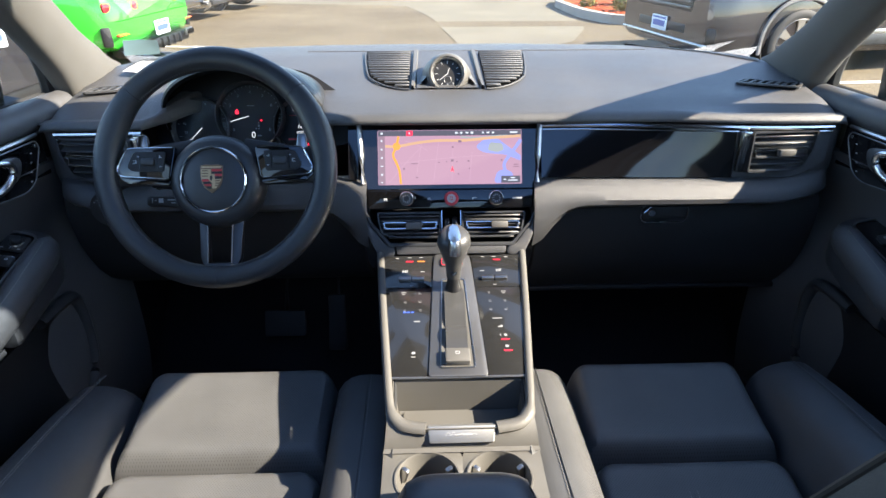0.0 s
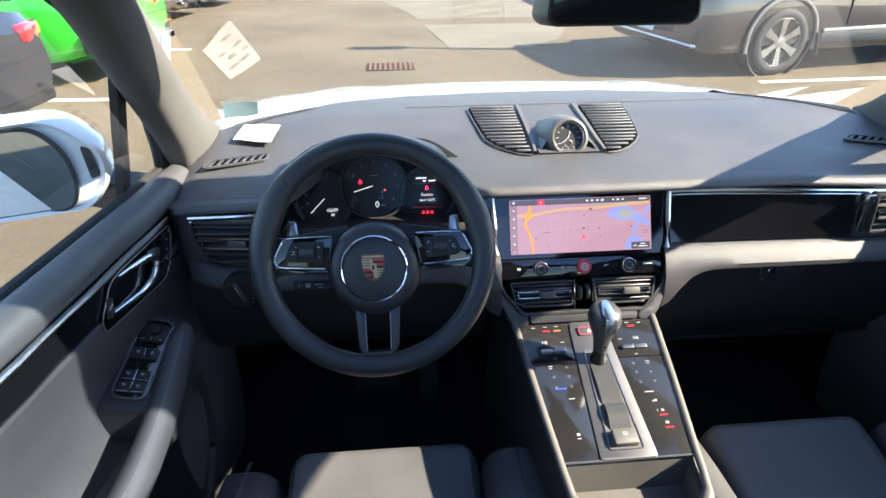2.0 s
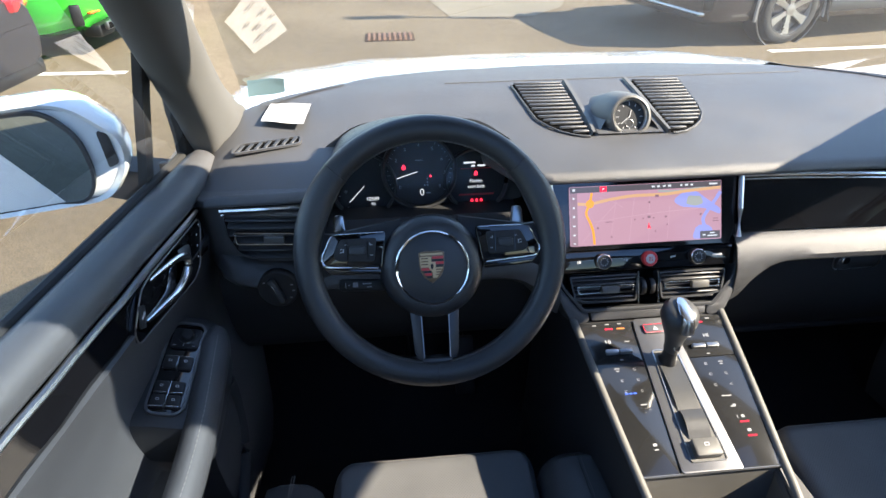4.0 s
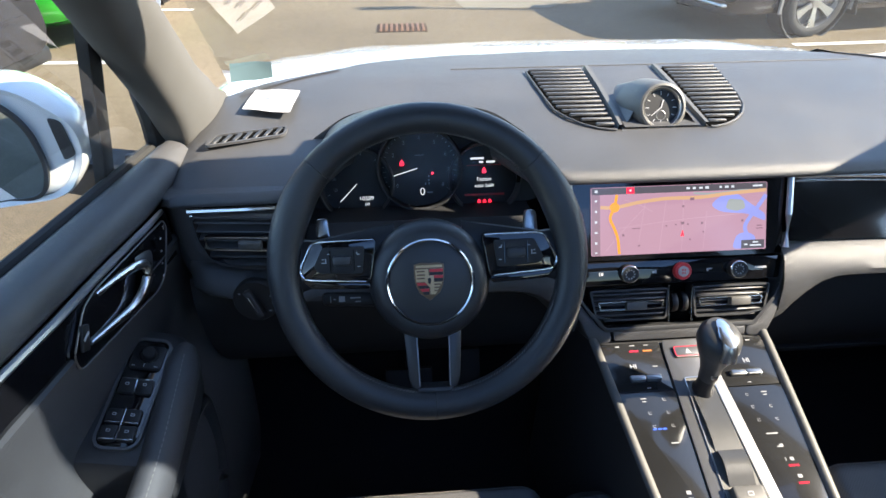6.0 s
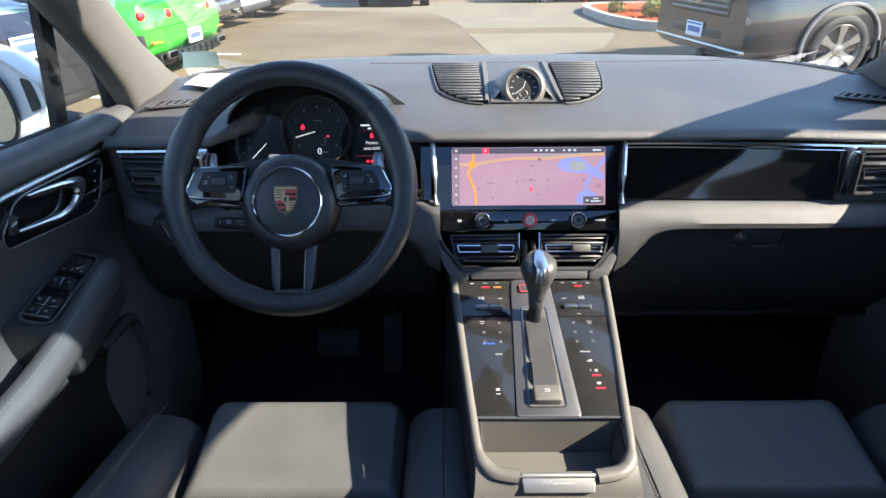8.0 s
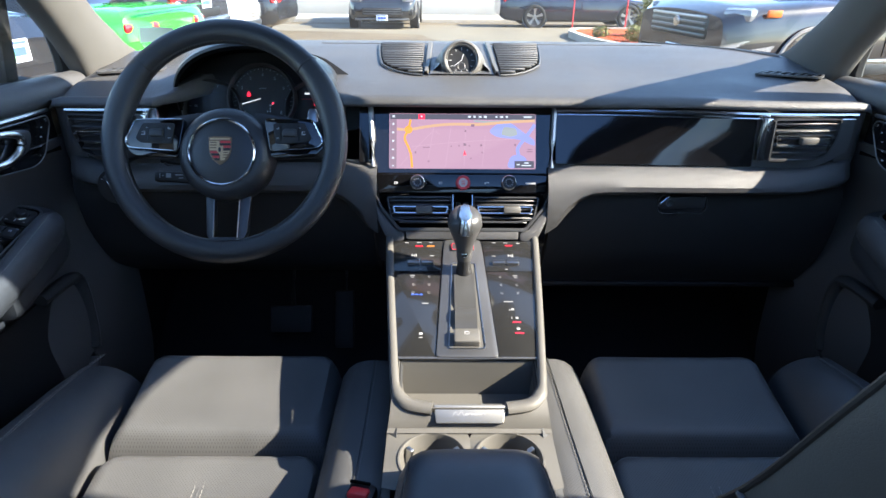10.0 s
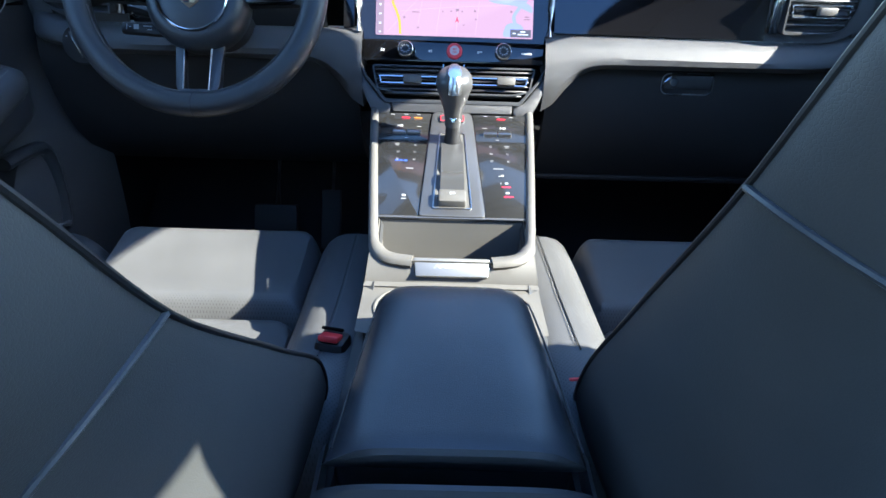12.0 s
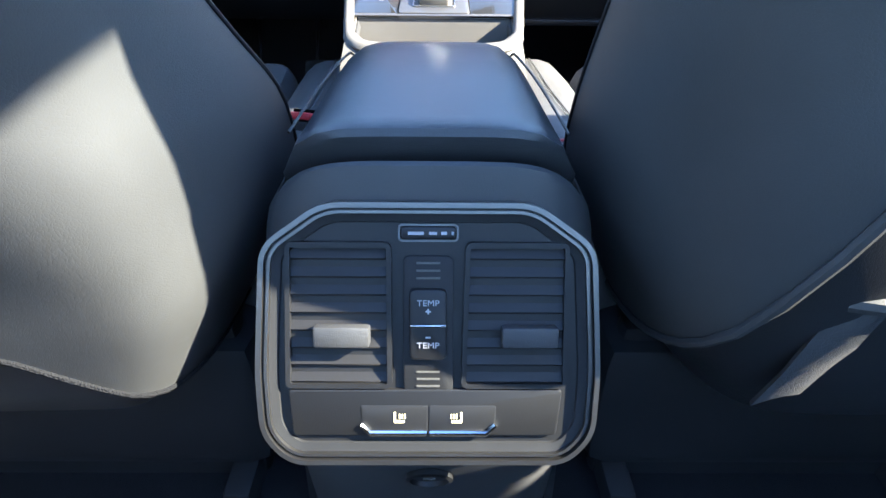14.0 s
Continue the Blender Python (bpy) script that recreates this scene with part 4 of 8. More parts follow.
pk = part("parking_key", plate(rrect(0.038, 0.026, 0.003), bt, 0, 0.011, 0.004), M_GREYPL, console, "grey parking brake key")
part("mark", bars(bt @ Matrix.Translation((0, 0.001, 0.011)), [(0, 0, 0.006, 0.001), (0, 0.004, 0.006, 0.001), (-0.003, 0.002, 0.001, 0.004), (0.003, 0.002, 0.001, 0.004)]), M_PRINT, pk)
hz = KEYF @ Matrix.Translation((0, (0.951 - 0.974) * q, 0.004))
h = part("hazard_key", plate(rrect(0.040, 0.018, 0.003), hz, 0, 0.003, 0.001), M_DKMETAL, console, "hazard light key with a red border")
part("border", ring_plate(rrect(0.038, 0.016, 0.003), inset(rrect(0.038, 0.016, 0.003), 0.0008), hz, 0.003, 0.0035), M_GLOWRED, h)
part("triangle", plate([(-0.0045, -0.004), (0.0045, -0.004), (0, 0.004)], hz, 0.003, 0.0036), M_PRINT, h)
# temperature rockers, lamps and printed signs
for s in (-1, 1):
    for k in (0, 1):
        part("rocker", plate(rrect(0.021, 0.0085, 0.002), KEYF @ Matrix.Translation((s * 0.0715 + (k - 0.5) * 0.0225, (0.915 - 0.974) * q, 0.001)), 0, 0.0055, 0.0015), M_SATIN, console, "silver temperature rocker")
    lettering("letters", "HI", 0.0100, KEYF @ Matrix.Translation((s * 0.071 + (-0.012 if s < 0 else 0.01), (0.934 - 0.974) * q, 0.001)), M_PRINT, console)
lamps = (((-0.075, 0.958), M_GLOWRED), ((-0.055, 0.958), M_GLOWAMB), ((0.080, 0.960), M_GLOWRED), ((0.077, 0.788), M_GLOWRED), ((0.079, 0.767), M_GLOWRED))
for (x, y), mm in lamps:
    part("lamp", bars(KEYF @ Matrix.Translation((0, 0, 0.0015)), [(*kf(x, y), 0.013, 0.0024)]), mm, console)
part("lamp", bars(KEYF @ Matrix.Translation((0, 0, 0.0015)), [(*kf(-0.082 + 0.0065 * k, 0.844), 0.0045, 0.002) for k in range(3)]), M_GLOWBLUE, console)


def seat_sign(x, y, flip=1, sz=1.0):
    u, v = kf(x, y)
    return [(u, v, 0.0007, 0.0042 * sz), (u + flip * 0.0018, v - 0.002 * sz, 0.0036, 0.0007), (u + flip * 0.0028, v + 0.0012, 0.0018, 0.0006)]


signs = []
for s in (-1, 1):
    signs += [(*kf(s * 0.097, 0.966), 0.007, 0.002), (*kf(s * 0.055, 0.967), 0.007, 0.0016), (*kf(s * 0.075, 0.967), 0.008, 0.0016), (*kf(s * 0.071, 0.901), 0.006, 0.0014), (*kf(s * 0.052, 0.933), 0.008, 0.0016)]
    for yy in (0.884, 0.866, 0.848):
        signs += seat_sign(s * 0.058, yy) + (seat_sign(s * 0.083, yy) if yy < 0.88 else [(*kf(s * 0.084, 0.886), 0.009, 0.0014), (*kf(s * 0.084, 0.882), 0.006, 0.0014)])
signs += [(*kf(-0.062, 0.825), 0.011, 0.0018), (*kf(0.068, 0.829), 0.017, 0.002), (*kf(0.071, 0.812), 0.009, 0.002), (*kf(0.073, 0.814), 0.005, 0.0025), (*kf(0.070, 0.796), 0.0012, 0.006), (*kf(0.078, 0.796), 0.005, 0.005), (*kf(0.078, 0.775), 0.006, 0.005), (*kf(-0.067, 0.765), 0.006, 0.005), (*kf(-0.067, 0.758), 0.007, 0.0018)]
tagged(part("signs", bars(KEYF @ Matrix.Translation((0, 0, 0.0015)), [(u, v, w * 0.9, min(h * 0.85, 0.0042)) for u, v, w, h in signs]), M_SIGN, console), kind="stuff")

# open tray
tz = con_z(0.72)
tray = part("tray", loft([[(x, 0.7165, 0.7725), (x, 0.655, 0.764)] for x in (-0.090, 0, 0.090)]), M_GREYPL, console, "open grey tray with a pale mat")
part("tray_wall", loft([[(x, 0.7235, tz - 0.002), (x, 0.716, 0.772)] for x in (-0.094, 0, 0.094)]), M_GREYPL, tray)
part("tray_wall", loft([[(x, 0.6555, 0.764), (x, 0.650, 0.806)] for x in (-0.090, 0, 0.090)]), M_GREYPL, tray)
for s in (-1, 1):
    part("tray_wall", loft([[(s * 0.090, y, 0.764), (s * 0.0965, y, con_z(y) - 0.001)] for y in (0.65, 0.69, 0.74)]), M_GREYPL, tray)
part("tray_mat", plate(rrect(0.165, 0.052, 0.006), frame_at((0, 0.686, 0.7695), (1, 0, 0), (0, 1, 0.13)), 0, 0.002), M_GREYPL, tray)
part("tray_lip", tube([(x, 0.7225, tz + 0.001) for x in (-0.1, -0.05, 0, 0.05, 0.1)], 0.0018, 6), M_DKMETAL, console)
BADGE = frame_at((0, 0.6355, 0.8065), (1, 0, 0), (0, 0.72, 0.69))
bd = part("badge_plate", plate(rounded([(-0.047, 0.011), (0.047, 0.011), (0.044, -0.012), (-0.044, -0.012)], 0.002), BADGE, -0.012, 0.003, 0.0015), M_BADGE, console, "brushed metal plate with script lettering")
part("script", join(ribbon([(u, v * 0.62) for u, v in ((-0.022, -0.004), (-0.018, 0.004), (-0.015, -0.003), (-0.011, 0.005), (-0.008, -0.003), (-0.003, 0.001), (-0.005, -0.003), (0.002, 0.001), (0.002, -0.003), (0.008, 0.001), (0.007, -0.003), (0.012, 0.001), (0.012, -0.003), (0.017, 0.001), (0.020, -0.003))], 0.0008, BADGE, 0.0036, 80)), M_PRINT, bd)
rings = []
for i in range(21):
    x = -0.101 + 0.202 * i / 20
    yr = 0.641 + 0.024 * max(0, (abs(x) - 0.049) / 0.047) ** 2
    zr = con_z(yr)
    rings.append([(x, yr + 0.010, zr - 0.006), (x, yr + 0.006, zr + 0.004), (x, yr - 0.004, zr + 0.005), (x * 1.02, yr - 0.5 * (yr - 0.634), zr - 0.002), (x * 1.04, 0.631, 0.800), (x * 1.06, 0.6255, 0.785)])
part("rear_rim", loft(rings), M_GREYPL, console, "padded grey rim behind the tray")
# cup holders
cup = part("cup_holder_top", join(loft([[(-0.106, 0.628, 0.790), (0.106, 0.628, 0.790)], [(-0.108, 0.622, 0.786), (0.108, 0.622, 0.786)]]), ), M_GREYPL, console)
for s in (-1, 1):
    C = Matrix.Translation((s * 0.0475, 0.582, 0.782))
    rim = lathe([(0.0445, 0.0), (0.0435, 0.003), (0.0415, 0.003), (0.040, 0.0), (0.0385, -0.06), (0.0001, -0.062)], C, 36, False)
    c = part("cup_holder", rim, M_GREYPL, console, "round grey cup holder")
    for a in (150, 30):
        part("clip", box((0, 0, 0), (0.010, 0.007, 0.026), 0.002), M_SATIN, c, "sprung metal clip").matrix_basis = C @ pose(0, 0, 0, 0, 0, a) @ Matrix.Translation((0.036, 0, -0.012)) @ pose(0, 0, 0, 0, -14, 0)
# plate round the cup holders, cut by their two rings
bm = bmesh.new()
for s in (-1, 1):
    outer = [(0.0, 0.625), (s * 0.054, 0.627), (s * 0.107, 0.624), (s * 0.1075, 0.58), (s * 0.108, 0.535), (s * 0.054, 0.535), (0.0, 0.535), (0.0, 0.58)]
    n = 40
    inn = []
    out = []
    for i in range(n):
        a = 2 * math.pi * i / n
        dx, dy = math.cos(a), math.sin(a)
        inn.append((s * 0.0475 + 0.0437 * dx, 0.582 + 0.0437 * dy))
        fx = ((0.1075 if dx * s > 0 else 0.0) * s - s * 0.0475) / dx if abs(dx) > 1e-6 else 9
        fy = ((0.626 if dy > 0 else 0.535) - 0.582) / dy if abs(dy) > 1e-6 else 9
        k = min(fx, fy)
        out.append((s * 0.0475 + k * dx, 0.582 + k * dy))
    vi = [bm.verts.new((x, y, 0.7835)) for x, y in inn]
    vo = [bm.verts.new((x, y, 0.7815 + 0.10 * max(0, y - 0.6))) for x, y in out]
    for i in range(n):
        j = (i + 1) % n
        bm.faces.new((vi[i], vi[j], vo[j], vo[i]))
part("cup_plate", bm, M_GREYPL, console, "grey plate round the cup holders")

# gear lever
lever = thing("gear_lever", "leather-covered gear selector with a chrome cap", "gear lever", (0, 0.89, 0.87))
LV0 = frame_at((0, 0.893, 0.872), (1, 0, 0), (0, 0.98, 0.2))


def ell(frm, rows, seg=24):
    return loft([[frm @ Vector((a * math.cos(2 * math.pi * k / seg) + cx, b * math.sin(2 * math.pi * k / seg) + cy, h)) for k in range(seg)] for a, b, cx, cy, h in rows], True, True)


part("stem", ell(LV0, [(0.0165, 0.019, 0, 0, -0.004), (0.0145, 0.016, 0, 0, 0.006), (0.0110, 0.0120, 0, 0.002, 0.018), (0.0105, 0.0115, 0, 0.005, 0.045)]), M_BLACK, lever)
part("grip", ell(LV0, [(0.0125, 0.0125, 0, 0.004, 0.034), (0.0128, 0.013, 0, 0.006, 0.044), (0.0150, 0.016, 0, 0.010, 0.058), (0.0225, 0.024, 0, 0.016, 0.078), (0.0275, 0.029, 0, 0.018, 0.092), (0.026, 0.028, 0, 0.019, 0.104), (0.020, 0.023, 0, 0.020, 0.111), (0.009, 0.011, 0, 0.021, 0.114)]), M_LEVER, lever, "dark satin grip")
part("cap", ell(LV0, [(0.011, 0.006, 0, -0.012, 0.092), (0.0105, 0.013, 0, -0.001, 0.1085), (0.010, 0.019, 0, 0.010, 0.1145), (0.008, 0.016, 0, 0.020, 0.1165), (0.003, 0.006, 0, 0.022, 0.1172)]), M_HANDLE, lever, "chrome cap")
part("trigger", plate(rounded([(-0.007, 0.0), (0.007, 0.0), (0.004, -0.016), (-0.004, -0.016)], 0.003), frame_at((0, 0.884, 0.927), (1, 0, 0), (0, 0.35, 0.93)), 0, 0.004, 0.001), M_CHROME, lever, "small chrome button")

# armrest and rear end of the console
arm = thing("armrest", "padded black leather centre armrest with stitched edges", "armrest", (0, 0.45, 0.78))
rings = []
NY = 22
for i in range(NY + 1):
    f = (0, 0.003, 0.012, 0.03)[i] if i < 4 else 0.03 + 0.97 * (i - 3) / (NY - 3)
    y = 0.317 + (0.560 - 0.317) * f
    hw = 0.104 - 0.021 * f - 0.030 * max(0, (f - 0.88) / 0.12) ** 2
    zt = lerp_table(((0.317, 0.834), (0.3178, 0.842), (0.320, 0.8465), (0.325, 0.848), (0.45, 0.854), (0.50, 0.854), (0.53, 0.849), (0.546, 0.836), (0.560, 0.796)), y)[0]
    ring = [(-hw - 0.001, y, 0.79), (-hw - 0.001, y, 0.805 if zt > 0.81 else 0.792)]
    for k in range(15):
        u = -1 + 2 * k / 14
        ring.append((hw * u, y, 0.79 + (zt - 0.79) * (1 - abs(u) ** 6) ** 0.5 if abs(u) < 1 else min(zt, 0.806)))
    ring += [(hw + 0.001, y, 0.805 if zt > 0.81 else 0.792), (hw + 0.001, y, 0.79)]
    rings.append(ring)
bm = loft(rings)
bm.faces.new([v for v in bm.verts][:len(rings[0])])
for v in bm.verts:
    if v.co.y < 0.36 and v.co.z < 0.839:
        v.co.y = max(v.co.y, 0.317 + (0.839 - v.co.z) * 0.65)
part("pad", bm, M_ARM, arm, "black leather pad")
for s in (-1, 1):
    part("seam", tube([(s * (0.0920 - 0.020 * f), 0.322 + 0.215 * f, 0.846 - 0.004 + 0.0055 * math.sin(math.pi * f) - 0.012 * max(0, f - 0.85) / 0.15) for f in [k / 14 for k in range(15)]], 0.0011, 6), M_BLACK, arm, "stitched seam")
part("base", plate(rounded([(-0.100, 0.352), (0.100, 0.352), (0.086, 0.552), (-0.086, 0.552)], 0.01), Matrix.Identity(4), 0.762, 0.79), M_PLASTIC, arm)

rear = thing("console_rear_panel", "rear face of the console with air outlets and heater keys", "console", (0, 0.26, 0.40))
rings = []
for z, y, w, c in ((0.38, 0.285, 0.104, 0), (0.55, 0.262, 0.108, 0), (0.63, 0.233, 0.112, 0), (0.66, 0.234, 0.115, 0), (0.74, 0.266, 0.117, 0), (0.79, 0.284, 0.116, 0), (0.812, 0.290, 0.114, 0), (0.826, 0.2945, 0.111, 0), (0.8310, 0.2965, 0.108, 0), (0.8325, 0.3000, 0.106, 0), (0.8270, 0.3025, 0.105, 0), (0.795, 0.3035, 0.104, 0)):
    ring = []
    for k in range(21):
        u = -1 + 2 * k / 20
        ring.append((w * u, y + 0.020 * abs(u) ** 5, z - (0.035 * abs(u) ** 5 if z > 0.78 else 0)))
    ring = [(-w - 0.002, y + 0.07, z - (0.04 if z > 0.78 else 0))] + ring + [(w + 0.002, y + 0.07, z - (0.04 if z > 0.78 else 0))]
    rings.append(ring)
part("shell", thicken(loft(rings), 0.004), M_SHELL, rear, "dark rear shell")
RF = frame_at((0, 0.2535, 0.738), (1, 0, 0), (0, 0.40, 0.917))
ro = rounded([(-0.094, -0.0985), (0.094, -0.0985), (0.1125, -0.078), (0.1140, -0.034), (0.1075, 0.052), (0.068, 0.080), (-0.068, 0.080), (-0.1075, 0.052), (-0.1140, -0.034), (-0.1125, -0.078)], 0.013, 6)
part("inner_panel", plate(inset(ro, 0.006), RF, -0.012, -0.002), M_BLACK, rear)
part("metal_frame", bevelled(ring_plate(ro, inset(ro, 0.0034), RF, -0.010, 0.006), 0.0010), M_FRAME, rear, "satin metal frame")
part("frame_groove", ring_plate(inset(ro, 0.0034), inset(ro, 0.0052), RF, -0.010, 0.0015), M_BLACK, rear)
part("metal_frame_inner", ring_plate(inset(ro, 0.0052), inset(ro, 0.0072), RF, -0.010, 0.0040), M_FRAME, rear)
part("frame_slope", loft([[RF @ Vector((u, v, d)) for u, v in inset(ro, k)] for k, d in ((0.0073, 0.001), (0.013, -0.0005), (0.0145, -0.004))], True), M_DARK, rear)
lw = rounded([(-0.0935, -0.0460), (-0.091, -0.0790), (0.087, -0.0790), (0.090, -0.0460)], 0.003)
part("lower_panel", plate(lw, RF, -0.002, 0.0016, 0.001), M_BLACK, rear, "dark panel below the outlets")
for s in (-1, 1):
    V = RF @ Matrix.Translation((s * 0.0585, 0.0045, 0.0))
    o = rounded([(-0.0345, -0.0475), (0.0325, -0.0475), (0.0325 if s < 0 else 0.0305, 0.0475), (-0.0315 if s < 0 else -0.0325, 0.0475)], 0.003)
    # Painted shade behind the rear slats.
    v = part("air_vent", plate(o, V, -0.022, -0.016), M_DEEPSHADE, rear, "rear air outlet with broad slats")
    part("surround", ring_plate(inset(o, -0.002), inset(o, 0.0012), V, -0.016, 0.0025), M_BLACK, v)
    for k in range(8):
        part("slat", box((0, 0, 0), (0.0640 + 0.0004 * k, 0.0092, 0.0022), 0.0009, None, 1), M_SLATDARK, v).matrix_basis = V @ Matrix.Translation((-0.0005, 0.0420 - 0.0120 * k, -0.002)) @ pose(0, 0, 0, -24)
    part("tab", box((0, 0, 0), (0.0365, 0.0140, 0.010), 0.002), M_VINYL, v, "ribbed sliding tab").matrix_basis = V @ Matrix.Translation((0.0025 if s < 0 else 0.0075, -0.0115, 0.006))
lampw = RF @ Matrix.Translation((0, 0.060, -0.002))
w = part("fan_wheel", plate(rrect(0.036, 0.0085, 0.003), lampw, 0, 0.004, 0.0015), M_BLACK, rear, "ribbed fan wheel")
part("frame_edge", ring_plate(rrect(0.039, 0.0115, 0.003), inset(rrect(0.039, 0.0115, 0.003), 0.0012), lampw, 0, 0.003), M_DKMETAL, w)
part("marks", bars(lampw @ Matrix.Translation((0, 0, 0.004)), [(-0.008, 0, 0.010, 0.002), (0.003, 0, 0.005, 0.0018), (0.010, 0, 0.0035, 0.002), (0.0155, 0, 0.0015, 0.002)]), M_PRINT, w)
tp = RF @ Matrix.Translation((0, -0.003, -0.002))
t = part("temperature_panel", plate(rrect(0.033, 0.096, 0.005), tp, 0, 0.003, 0.001), M_DARK, rear)
part("temperature_key", plate(rrect(0.0245, 0.048, 0.004), tp @ Matrix.Translation((0, 0.003, 0.003)), 0, 0.005, 0.002), M_BLACK, t, "rocker key marked TEMP")
part("key_edge", box((0, 0, 0), (0.0235, 0.0018, 0.0022), 0.0006), M_CHROME, t).matrix_basis = tp @ Matrix.Translation((0, 0.003, 0.0085))
lettering("letters", "TEMP", 0.0056, tp @ Matrix.Translation((0, 0.018, 0.008)), M_PRINT, t, stretch=1.1)
lettering("letters", "TEMP", 0.0056, tp @ Matrix.Translation((0, -0.0105, 0.008)), M_PRINT, t, stretch=1.1)
part("signs", bars(tp @ Matrix.Translation((0, 0, 0.008)), [(0, 0.0125, 0.0034, 0.001), (0, 0.0125, 0.001, 0.0034), (0, -0.005, 0.0034, 0.001)]), M_PRINT, t)
part("ribs", bars(tp @ Matrix.Translation((0, 0, 0.003)), [(0, y, 0.0155, 0.0013) for y in (0.0435, 0.0385, 0.0335, -0.0305, -0.0355, -0.0405)], 0.0008), M_GREYPL, t)
hk = RF @ Matrix.Translation((0, -0.068, -0.002))
for s in (-1, 1):
    k = part("heater_key", plate(rounded([(0, 0.011), (s * 0.046, 0.011), (s * 0.0455, -0.004), (s * 0.040, -0.0095), (0, -0.0095)] if s > 0 else [(0, 0.011), (0, -0.0095), (-0.040, -0.0095), (-0.0455, -0.004), (-0.046, 0.011)], 0.002), hk, 0, 0.004, 0.001), M_BLACK, rear, "seat heater key with a chrome lower edge")
    part("chrome_edge", tube([hk @ Vector(p) for p in ((s * 0.001, -0.009, 0.004), (s * 0.039, -0.009, 0.004), (s * 0.0455, -0.003, 0.004))], 0.0022, 8), M_CHROME, k)
    part("seat_sign", bars(hk @ Matrix.Translation((s * 0.019, 0.002, 0.004)), [(s * 0.0034, 0.0012, 0.0014, 0.0062), (s * 0.0004, -0.0026, 0.0072, 0.0018), (-s * 0.0034, 0.0012, 0.0008, 0.0034), (-s * 0.0016, 0.0012, 0.0008, 0.0034), (s * 0.0002, 0.0012, 0.0008, 0.0034)]), glow_mat("sign_glow", (0.9, 0.75, 0.4), 0.5), k)
sock = frame_at((0.0, 0.2500, 0.580), (1, 0, 0), (0, -0.35, 0.93))
u = part("power_socket", lathe([(0.019, 0.0), (0.019, 0.004), (0.016, 0.005), (0.015, 0.001), (0.0001, 0.001)], sock, 28, False), M_BLACK, rear, "round socket with two slots")
part("slots", bars(sock @ Matrix.Translation((0, 0, 0.001)), [(0, 0.005, 0.010, 0.0035), (0, -0.005, 0.010, 0.0035)], 0.0015), M_GREYPL, u)

# ---- seats ----


def smooth_table(table, z):
    """Value at z on a smooth curve through rows (z, v)."""
    n = len(table)
    i = 0
    while i < n - 2 and z > table[i + 1][0]:
        i += 1

    def slope(k):
        a, b = table[max(0, k - 1)], table[min(n - 1, k + 1)]
        return (b[1] - a[1]) / (b[0] - a[0])
    (x0, y0), (x1, y1) = table[i], table[i + 1]
    h = x1 - x0
    f = max(0.0, min(1.0, (z - x0) / h))
    return (2 * f ** 3 - 3 * f ** 2 + 1) * y0 + (f ** 3 - 2 * f ** 2 + f) * h * slope(i) + (3 * f ** 2 - 2 * f ** 3) * y1 + (f ** 3 - f ** 2) * h * slope(i + 1)


def seat_side(z, lean):
    """Forward edge of the backrest at a height; lean 1 for the seat that is tilted further back."""
    a = smooth_table(((0.60, 0.50), (0.80, 0.45), (0.94, 0.365), (1.077, 0.272), (1.16, 0.241), (1.26, 0.217), (1.34, 0.205), (1.40, 0.195)), z)
    b = smooth_table(((0.60, 0.50), (0.805, 0.45), (0.90, 0.362), (1.013, 0.252), (1.10, 0.190), (1.20, 0.130), (1.30, 0.075), (1.40, 0.03)), z)
    return a + (b - a) * lean


def seat_half(z, lean):
    a = smooth_table(((0.60, 0.16), (0.66, 0.196), (0.70, 0.213), (0.74, 0.230), (0.78, 0.238), (0.95, 0.238), (1.08, 0.238), (1.16, 0.226), (1.24, 0.200), (1.30, 0.165), (1.36, 0.135), (1.40, 0.10)), z)
    return a - 0.024 * lean * max(0.0, min(1.0, (z - 0.85) / 0.14))


def seat_rear(z, lean):
    a = smooth_table(((0.60, 0.265), (0.66, 0.235), (0.74, 0.212), (0.80, 0.203), (0.95, 0.204), (1.08, 0.199), (1.16, 0.189), (1.26, 0.174), (1.34, 0.162), (1.40, 0.155)), z)
    b = smooth_table(((0.60, 0.265), (0.66, 0.240), (0.74, 0.226), (0.80, 0.215), (0.90, 0.180), (1.0, 0.115), (1.10, 0.045), (1.20, -0.025), (1.30, -0.08), (1.40, -0.10)), z)
    return a + (b - a) * lean


def shell_low(u, lean):
    """Lower edge of the shell; u runs from the door side (-1) to the console (1)."""
    if lean > 0.5:
        return smooth_table(((-1.0, 0.84), (-0.5, 0.80), (0.0, 0.768), (0.48, 0.730), (0.565, 0.718), (0.775, 0.692), (0.92, 0.670), (1.0, 0.635)), u)
    return smooth_table(((-1.0, 1.02), (-0.4, 1.01), (0.0, 1.0), (0.30, 0.980), (0.46, 0.920), (0.565, 0.851), (0.633, 0.813), (0.725, 0.756), (0.856, 0.697), (1.0, 0.64)), u)


def rear_point(u, z, lean, out=0.0):
    """On the shell of the backrest; u from -1 to 1 across it."""
    e, r, h = seat_side(z, lean), seat_rear(z, lean) - out, seat_half(z, lean) + out * 0.5
    r -= 0.006 * (1 - u * u)
    flat = 6 + 10 * lean * max(0.0, min(1.0, (0.90 - z) / 0.16))
    return Vector((h * u, e + (r - e) * max(0.0, 1 - abs(u) ** flat) ** 0.55, z))


def warp_steps(n):
    """Steps that lie closer at both ends."""
    return [0.5 - 0.5 * math.cos(math.pi * i / n) for i in range(n + 1)]


